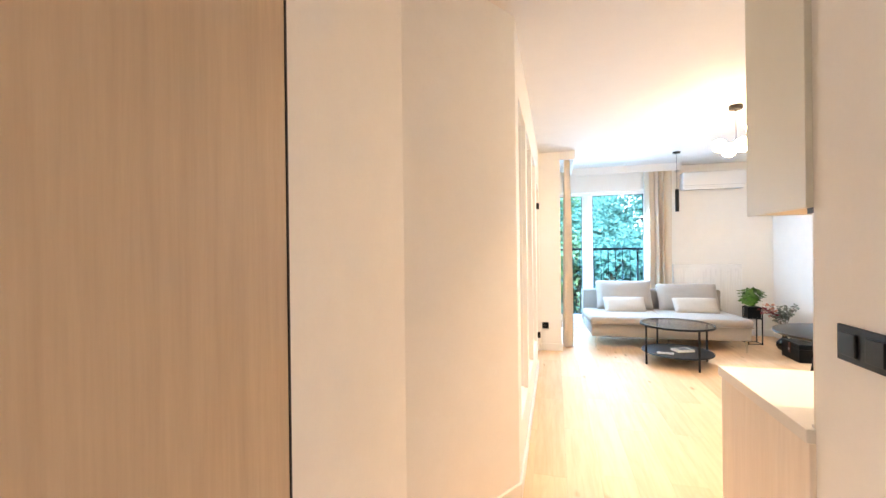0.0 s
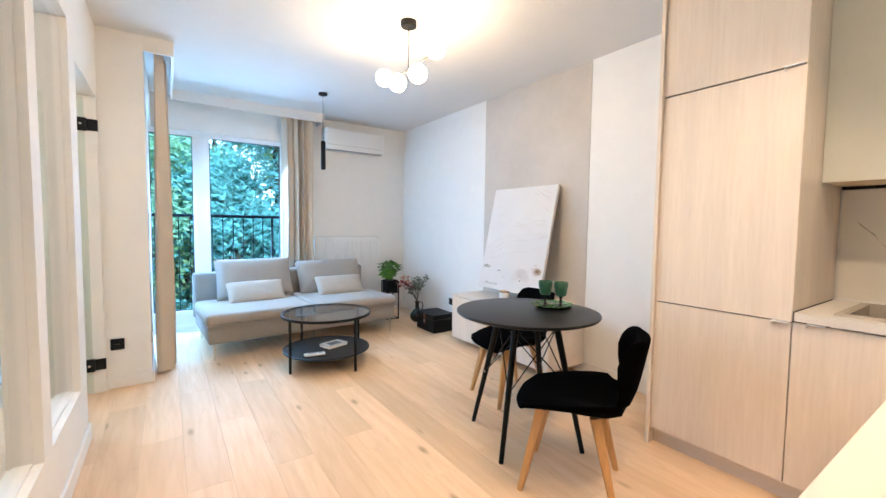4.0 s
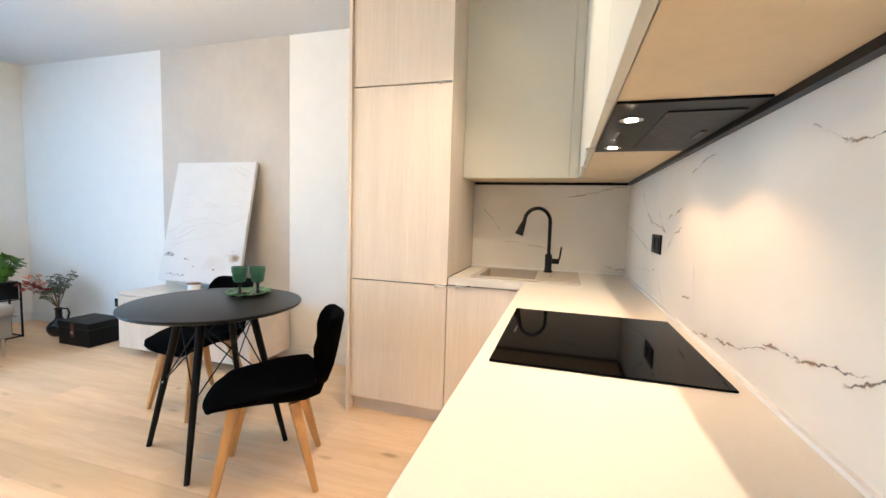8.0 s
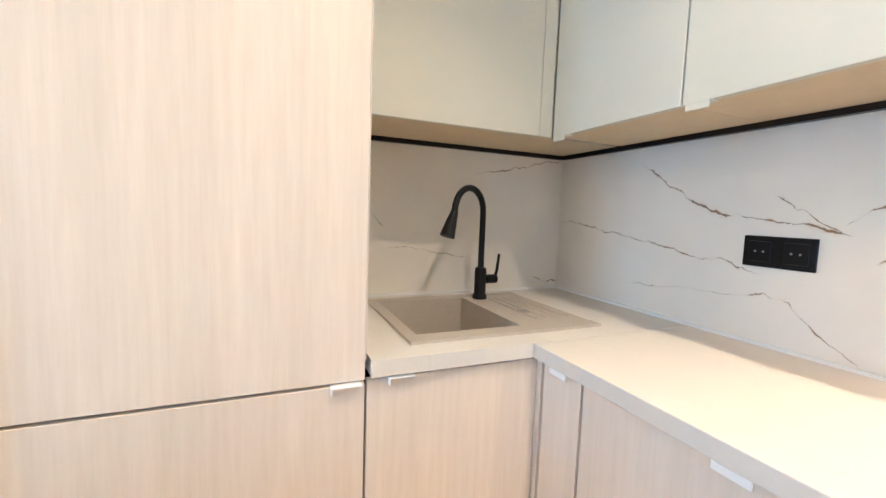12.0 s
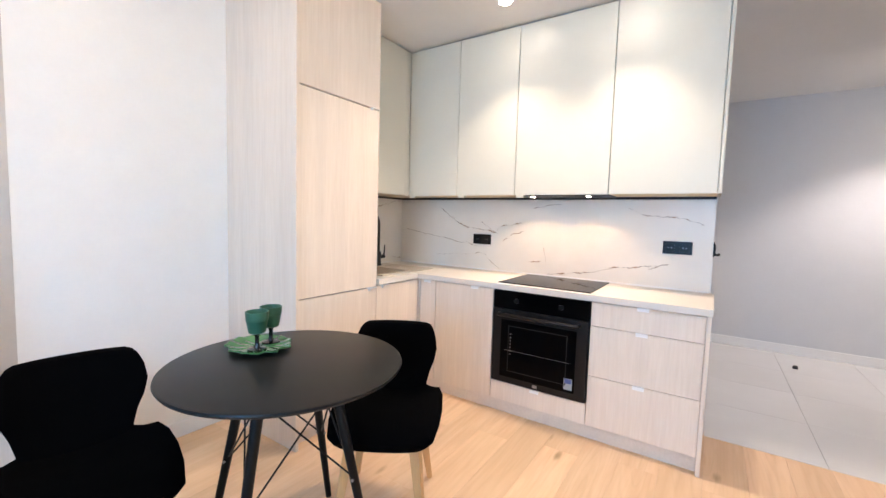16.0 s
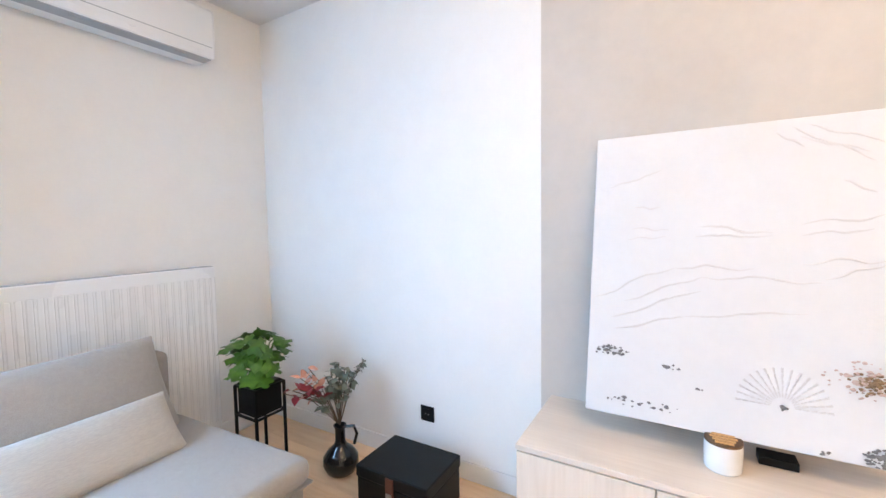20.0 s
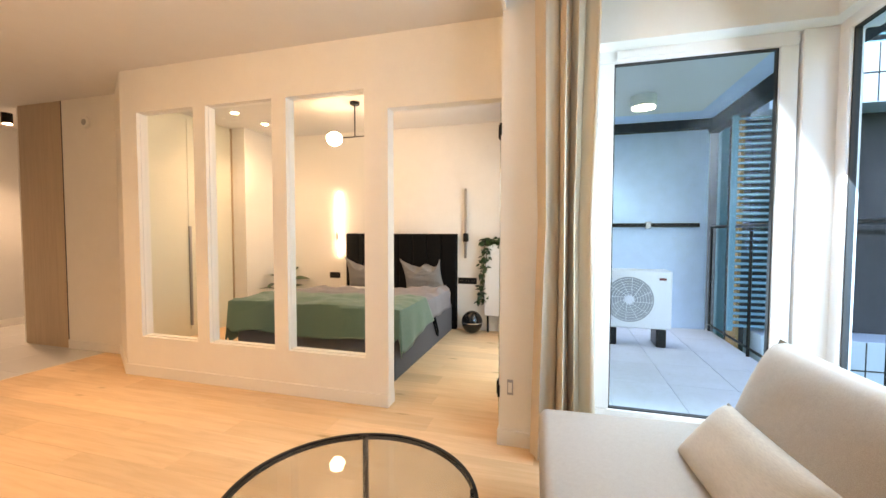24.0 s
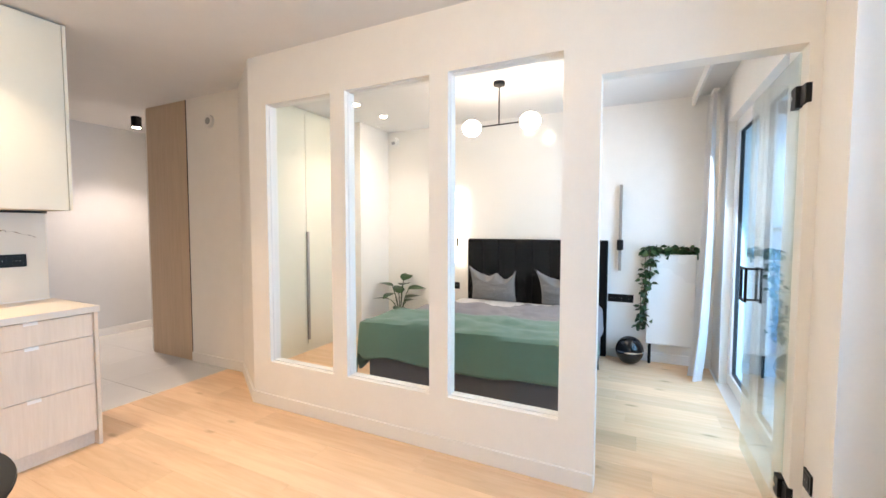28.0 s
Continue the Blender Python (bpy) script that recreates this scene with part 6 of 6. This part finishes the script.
sconce(3.425, False)
sconce(1.60, True)
bl = thing("bedroom_lamp", "black bar ceiling lamp with two lit opal globes", "lamp", (-1.28, 2.47, H))
part("canopy", lathe([(0, 0), (0.05, 0), (0.05, -0.03), (0, -0.032)], (-1.28, 2.47, H), 24), BLACK, bl, "", True)
part("stem", rod((-1.28, 2.47, 2.24), (-1.28, 2.47, H - 0.03), 0.006), BLACK, bl)
part("bar", rod((-1.31, 2.24, 2.25), (-1.24, 2.72, 2.24), 0.006), BLACK, bl)
for x, y, z in ((-1.32, 2.2, 2.25), (-1.22, 2.76, 2.23)):
    part("globe", lathe([(0.085 * math.sin(math.pi * k / 16), -0.075 * math.cos(math.pi * k / 16)) for k in range(17)], (x, y, z), 28), GLOBE_BED, bl, "lit opal glass globe", True)
r2 = thing("radiator", "flat white panel radiator under the trailing plant", "radiator", (-2.39, 3.89, 0.18))
part("body", box(-2.43, -2.33, 3.68, 4.10, 0.19, 1.09, 0.006), RADIATOR, r2)
part("front_plate", box(-2.33, -2.322, 3.685, 4.095, 0.20, 1.08, 0.003), RADIATOR, r2)
part("valve", rod((-2.38, 3.72, FL), (-2.38, 3.72, 0.19), 0.014, n=12), BLACK, r2)
iv = thing("trailing_plant", "dark green ivy trailing over the radiator", "plant", (-2.38, 3.7, 1.09))
rng = random.Random(33)
ivy_leaves = bmesh.new()
for s in range(9):
    hang = s < 5
    pts = []
    y0 = rng.uniform(3.66, 3.74) if hang else rng.uniform(3.7, 4.0)
    for k in range(8):
        t = k / 7
        if hang:
            pts.append(Vector((-2.34 + 0.05 * math.sin(3 * t + s), y0 - 0.05 * t + 0.02 * math.sin(6 * t + s), 1.11 - 0.78 * rng.uniform(0.85, 1) * t)))
        else:
            pts.append(Vector((-2.38 + 0.05 * math.sin(5 * t + s), 3.68 + 0.40 * t, 1.10 + 0.05 * math.sin(4 * t + s) ** 2)))
    part("stem", tube(pts, 0.003, 5), STEM, iv, "", True)
    for p in pts:
        for q in range(6):
            leaf(ivy_leaves, Matrix.Translation(p + Vector((rng.uniform(-.02, .03), rng.uniform(-.03, .03), rng.uniform(-.03, .03)))) @ Euler((rng.uniform(-1.2, 0.4), rng.uniform(-0.8, 0.8), rng.uniform(0, 6.28))).to_matrix().to_4x4(), 0.06, 0.045, 0.5, 4)
tagged(part("leaves", ivy_leaves, LEAF_DARK, iv, "", True), kind="stuff")
bv = thing("ball_planter", "glossy black ball vase with a pale band on the floor", "vase", (-2.27, 3.54, FL))
part("ball", lathe([(0.13 * math.sin(math.pi * k / 20), 0.14 - 0.14 * math.cos(math.pi * k / 20)) for k in range(21)], (-2.27, 3.54, FL), 36), BLACKGLAZE, bv, "", True)
part("band", lathe([(0.1305, 0.134), (0.1325, 0.134), (0.1325, 0.146), (0.1305, 0.146)], (-2.27, 3.54, FL), 36, loop=True), CHROME, bv)
hp = thing("house_plant", "leafy green pot plant behind the bed", "plant", (-2.2, 0.88, FL))
part("pot", lathe([(0, 0), (0.10, 0), (0.13, 0.2), (0.125, 0.22), (0.11, 0.2), (0, 0.19)], (-2.2, 0.88, FL), 28), CERAMIC, hp, "", True)
for k in range(10):
    a = k * 2.4 + 0.5
    b = bmesh.new()
    root = Vector((-2.2, 0.88, 0.2))
    tip = root + Vector((0.11 * math.cos(a), 0.11 * math.sin(a), 0.16 + 0.034 * k))
    tube([root, root.lerp(tip, 0.6) + Vector((0, 0, 0.04)), tip], 0.006, 5, bm=b)
    leaf(b, Matrix.Translation(tip) @ Euler((0.1 + 0.12 * (k % 5), rng.uniform(-0.3, 0.3), a - 1.57)).to_matrix().to_4x4(), 0.25, 0.16, 0.45, 8)
    part("leaf", b, LEAF_DARK, hp, "", True)


# ---- balcony ----
bf = structure("floor_balcony", box(-3.3, 0.10, 4.46, 6.45, -0.2, -0.03), GROUT, "pale tiled balcony floor", "floor")
for i in range(6):
    for j in range(4):
        x0, y0 = -3.28 + 0.56 * i, 4.462 + 0.495 * j
        part("floor_tile", box(x0 + 0.002, x0 + 0.558, y0 + 0.002, y0 + 0.493, -0.03, -0.015, 0.001, 1), DECK, bf)
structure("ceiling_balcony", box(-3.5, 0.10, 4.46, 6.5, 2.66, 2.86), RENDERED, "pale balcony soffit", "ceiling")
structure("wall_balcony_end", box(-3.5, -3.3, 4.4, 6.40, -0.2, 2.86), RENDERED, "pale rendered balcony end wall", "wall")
structure("trim_balcony_beam", boxes((-3.3, 0.10, 6.38, 6.5, 2.50, 2.66), (-3.3, -3.18, 4.46, 6.38, 2.55, 2.66)), DARKWALL, "dark steel beam along the balcony soffit", "beam")
bar = thing("balcony_wall_rail", "dark metal rail across the balcony end wall", "rail", (-3.25, 5.3, 1.3))
part("rail", box(-3.30, -3.25, 4.6, 6.3, 1.31, 1.36, 0.003), BLACK, bar)
for y in (5.0, 5.7):
    part("clamp", box(-3.30, -3.23, y - 0.03, y + 0.03, 1.29, 1.38, 0.003), GREYMETAL, bar)
ou = thing("outdoor_ac_unit", "white outdoor air conditioning unit on the balcony", "air conditioner", (-2.3, 5.44, 0))
part("casing", box(-2.50, -2.2, 5.05, 5.75, 0.18, 0.82, 0.02, 3), ACWHITE, ou, "", True)
gr = part("fan_grille", rod((-2.198, 5.32, 0.50), (-2.192, 5.32, 0.50), 0.25, n=40), GREYPLASTIC, ou)
for k in range(1, 9):
    ring = [(-2.188, 5.32 + 0.029 * k * math.cos(2 * math.pi * i / 28), 0.50 + 0.029 * k * math.sin(2 * math.pi * i / 28)) for i in range(29)]
    part("grille_ring", tube(ring, 0.0028, 4), ACWHITE, gr)
for k in range(12):
    a = 2 * math.pi * k / 12
    part("grille_spoke", rod((-2.187, 5.32 + 0.05 * math.cos(a), 0.5 + 0.05 * math.sin(a)), (-2.187, 5.32 + 0.24 * math.cos(a + 0.4), 0.5 + 0.24 * math.sin(a + 0.4)), 0.003, n=5), ACWHITE, gr)
part("hub", rod((-2.19, 5.32, 0.5), (-2.18, 5.32, 0.5), 0.05, n=20), ACWHITE, gr)
for y in (5.15, 5.65):
    part("foot", box(-2.48, -2.2, y - 0.05, y + 0.05, -0.015, 0.18, 0.01), PLASTIC, ou)
part("badge", box(-2.2, -2.197, 5.62, 5.69, 0.72, 0.745), LEAF_RED, ou)
blp = thing("balcony_lamp", "round lit lamp on the balcony soffit", "lamp", (-1.9, 5.37, 2.66))
part("housing", rod((-1.9, 5.37, 2.50), (-1.9, 5.37, 2.66), 0.12, n=32), TRIM, blp, "", True)
part("diffuser", rod((-1.9, 5.37, 2.488), (-1.9, 5.37, 2.50), 0.105, n=32), LIT_DIM, blp)


def railing(p, q, z0, z1, gap, label):
    r = thing("balcony_railing", label, "railing", ((p[0] + q[0]) / 2, (p[1] + q[1]) / 2, z0))
    a, c = Vector((*p, 0)), Vector((*q, 0))
    n = round((c - a).length / gap)
    up = Vector((0, 0, 1))
    part("top_rail", rod(a + up * z1, c + up * z1, 0.019, n=8), BLACK, r)
    part("bottom_rail", rod(a + up * (z0 + 0.1), c + up * (z0 + 0.1), 0.014, n=8), BLACK, r)
    for k in range(n + 1):
        w = a.lerp(c, k / n)
        post = k % 12 == 0 or gap > 0.5
        part("post" if post else "bar", rod(w + up * z0, w + up * z1, 0.016 if post else 0.0055, n=6), BLACK, r)
    return r


railing((0.16, 6.12), (1.66, 6.12), 0.0, 1.31, 0.115, "black metal railing outside the French window")
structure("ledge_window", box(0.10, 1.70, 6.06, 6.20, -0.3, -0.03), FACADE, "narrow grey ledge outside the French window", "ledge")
railing((-3.2, 6.42), (0.08, 6.42), -0.03, 1.31, 1.09, "black metal railing along the balcony")


# ---- neighbouring wing, ground and trees ----
structure("ground", box(-220, 220, -220, 220, -3.5, -3.3), GRASS, "grassy ground outside", "ground")
nb = thing("apartment_wing", "apartment wing with grey bands and dark louvre screens", "building", (-5.5, 9.5, -3.3))
part("corner_post", box(-3.3, -3.2, 6.50, 6.58, -3.3, 11.5), LOUVRE, nb)
part("timber_edge", box(-2.82, -2.55, 6.47, 6.5, -3.3, 11.5), LARCH, nb)
part("wall", box(-9.0, -2.75, 6.65, 12.2, -3.3, 11.5), DARKWALL, nb)
part("end_wall", box(-9.0, -2.78, 12.2, 12.35, -3.3, 11.5), RENDERED, nb)
LOUV = box(-0.02, 0.02, -0.4, 0.4, -0.004, 0.004)
bmesh.ops.rotate(LOUV, verts=LOUV.verts, cent=(0, 0, 0), matrix=Matrix.Rotation(radians(35), 3, "Y"))
lm = bpy.data.meshes.new("louvre_slat")
LOUV.to_mesh(lm)
LOUV.free()
lm.materials.append(LOUVRE)
for f in range(-1, 4):
    zf = 2.92 * f
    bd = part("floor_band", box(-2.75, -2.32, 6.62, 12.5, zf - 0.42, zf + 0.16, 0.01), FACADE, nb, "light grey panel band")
    for k in range(5):
        part("band_joint", box(-2.321, -2.318, 7.5 + 1.2 * k, 7.512 + 1.2 * k, zf - 0.41, zf + 0.15), DARKWALL, bd)
    part("band_groove", box(-2.322, -2.317, 6.64, 12.48, zf - 0.14, zf - 0.125), DARKWALL, bd)
    part("rail", box(-2.40, -2.36, 6.7, 12.4, zf + 1.22, zf + 1.27), BLACK, nb)
    for k in range(12):
        yb = (10.55 if f % 2 == 0 else 8.05) + 0.16 * k
        part("rail_bar", box(-2.39, -2.375, yb, yb + 0.012, zf + 0.16, zf + 1.22), BLACK, nb)
    for y0, wide in (((6.36, 0.9), (8.55, 2.7)) if f % 2 == 0 else ((6.6, 1.4), (10.0, 2.35))):
        half = wide / 2
        sc = part("louvre_screen", boxes(*((-2.50, -2.46, y0 + e, y0 + e + 0.05, zf + 0.16, zf + 2.5) for e in (0, half - 0.025, wide - 0.05))), LOUVRE, nb, "dark sliding louvre screen")
        if -1 < f < 3:
            for k in range(34):
                for o in (half / 2, half * 1.5):
                    sl = new("louvre_slat", lm)
                    sl.parent = sc
                    sl.scale = (1, (half - 0.05) / 0.8, 1)
                    sl.location = Vector((-2.48, y0 + o, zf + 0.22 + 0.068 * k)) - BASE[sc]
        else:
            part("louvre_block", box(-2.50, -2.47, y0 + 0.05, y0 + wide - 0.05, zf + 0.2, zf + 2.45), LOUVRE, sc)
    for y0 in ((8.2, 10.95) if f % 2 == 0 else (9.2, 12.0 - 1.1)):
        w = part("window", box(-2.755, -2.74, y0, y0 + 1.1, zf + 0.2, zf + 2.4), FARGLASS, nb, "dark reflecting window")
        if f % 2:
            part("timber_reveal", box(-2.76, -2.70, y0 - (1.1 if f % 2 and y0 < 10 else 0.28), y0 - 0.02, zf + 0.16, zf + 2.5), LARCH, w)


def tree(x, y, height, spread_r, mat, seed, leaves):
    """A trunk with limbs and a crown of many small leaf sprays, uneven and open."""
    r = random.Random(seed)
    t = thing("tree", "leafy green tree behind the building", "tree", (x, y, -3.3), group="trees")
    tr = bmesh.new()
    tube([(x, y, -3.3), (x + 0.1, y, -3.3 + height * 0.35), (x - 0.1, y + 0.1, -3.3 + height * 0.8)], [0.22, 0.15, 0.05], 10, bm=tr)
    clumps = []
    for k in range(26):
        a = r.uniform(0, 6.28)
        h = -3.3 + height * r.uniform(0.12, 1.0)
        rel = (h + 3.3) / height
        rad = spread_r * (1 - abs(rel - 0.5) * 0.9) * r.uniform(0.35, 1.0)
        c = Vector((x + rad * math.cos(a), y + rad * math.sin(a), h))
        clumps.append((c, r.uniform(0.5, 1.1)))
        if k < 12:
            s = Vector((x, y, -3.3 + height * min(0.3 + 0.5 * rel, 0.75)))
            tube([s, s.lerp(c, 0.5) + Vector((0, 0, 0.2)), c], [0.06, 0.04, 0.015], 6, bm=tr)
    part("trunk", tr, BARK, t, "", True)
    verts, faces = [], []
    for _ in range(int(leaves * 2.1)):
        c, cr = clumps[r.randrange(len(clumps))]
        d = Vector((r.gauss(0, 1), r.gauss(0, 1), r.gauss(0, 0.75)))
        p = c + d.normalized() * cr * r.random() ** 0.45
        u = Vector((r.gauss(0, 1), r.gauss(0, 1), r.gauss(0, 0.6))).normalized() * r.uniform(0.05, 0.10)
        v = u.orthogonal().normalized() * r.uniform(0.028, 0.055)
        i = len(verts)
        verts += [p - u, p + v, p + u, p - v]
        faces.append((i, i + 1, i + 2, i + 3))
    me = bpy.data.meshes.new("crown")
    o = BASE[t]
    me.from_pydata([q - o for q in verts], [], faces)
    me.materials.append(mat)
    cr = new("crown", me)
    cr.parent = t


for k, (x, y, h, s, mat, n) in enumerate(((0.6, 13.5, 9.5, 2.4, FOLIAGE, 9000), (3.4, 14.5, 10.5, 2.8, FOLIAGE2, 9000), (-1.2, 17.0, 12.5, 3.0, FOLIAGE3, 9000), (2.0, 18.5, 12.5, 3.4, FOLIAGE3, 9000),
                                          (6.2, 17.0, 12.0, 3.4, FOLIAGE3, 8000), (-5.0, 22.0, 13.0, 4.0, FOLIAGE2, 8000), (0.5, 24.0, 13.5, 4.4, FOLIAGE2, 8000), (6.0, 25.0, 14.0, 4.5, FOLIAGE, 8000), (1.8, 11.6, 4.8, 1.7, FOLIAGE2, 6000), (3.6, 12.2, 8.5, 2.0, FOLIAGE2, 8000), (-0.3, 14.6, 11.0, 2.2, FOLIAGE3, 6000), (9.5, 15.0, 12.0, 3.4, FOLIAGE2, 8000), (1.0, 16.0, 12.5, 2.6, FOLIAGE2, 9000), (-0.7, 12.9, 9.0, 1.7, FOLIAGE3, 5000), (0.9, 12.0, 6.0, 1.3, FOLIAGE2, 5000))):
    tree(x, y, h, s, mat, 100 + k, n)


# ---- floors ----
floor = structure("floor", boxes((-2.6, 0.86, 0.05, 4.24, -0.12, FL - 0.014), (0.86, 3.34, -0.02, 4.24, -0.12, FL - 0.014), (0.274, 3.34, 4.24, 5.80, -0.12, FL - 0.014)), JOINT, "light oak plank floor", "floor")
PW, PL = 0.193, 1.285
plank_meshes = {}
col = 0
x = -2.45
rng = random.Random(5)
while x < 3.34:
    x1 = min(x + PW, 3.34)
    lo = -0.02 if x > 0.86 - PW else 0.05
    hi = 5.80 if x1 > 0.30 else 4.24
    y = lo - (col * 0.47 % 1) * PL
    while y < hi:
        y0, y1 = max(y, lo), min(y + PL, hi)
        if y1 - y0 > 0.02:
            key = (round(x1 - x, 3), round(y1 - y0, 3))
            if key not in plank_meshes:
                bm = box(-key[0] / 2 + 0.0003, key[0] / 2 - 0.0004, -key[1] / 2 + 0.0003, key[1] / 2 - 0.0004, -0.012, 0.0, 0.0005, 1)
                me = bpy.data.meshes.new("plank")
                bm.to_mesh(me)
                bm.free()
                me.materials.append(OAK)
                plank_meshes[key] = me
            ob = new("plank", plank_meshes[key])
            ob.parent = floor
            ob.location = ((x + x1) / 2, (y0 + y1) / 2, FL)
        y += PL
    x += PW
    col += 1

hall = structure("floor_hall", box(-1.4, 0.86, -2.45, 0.05, -0.12, FL - 0.008), GROUT, "pale grey tiled hall floor", "floor")
me = None
for i in range(4):
    for j in range(5):
        x0, y1 = 0.86 - 0.6 * (i + 1), 0.048 - 0.6 * j
        x0, x1, y0 = max(x0, -1.4), 0.86 - 0.6 * i, max(y1 - 0.6, -2.45)
        if x1 - x0 < 0.03 or y1 - y0 < 0.03:
            continue
        ob = part("floor_tile", box(x0 + 0.001, x1 - 0.001, y0 + 0.001, y1 - 0.001, FL - 0.008, FL, 0.001, 1), TILE, hall)
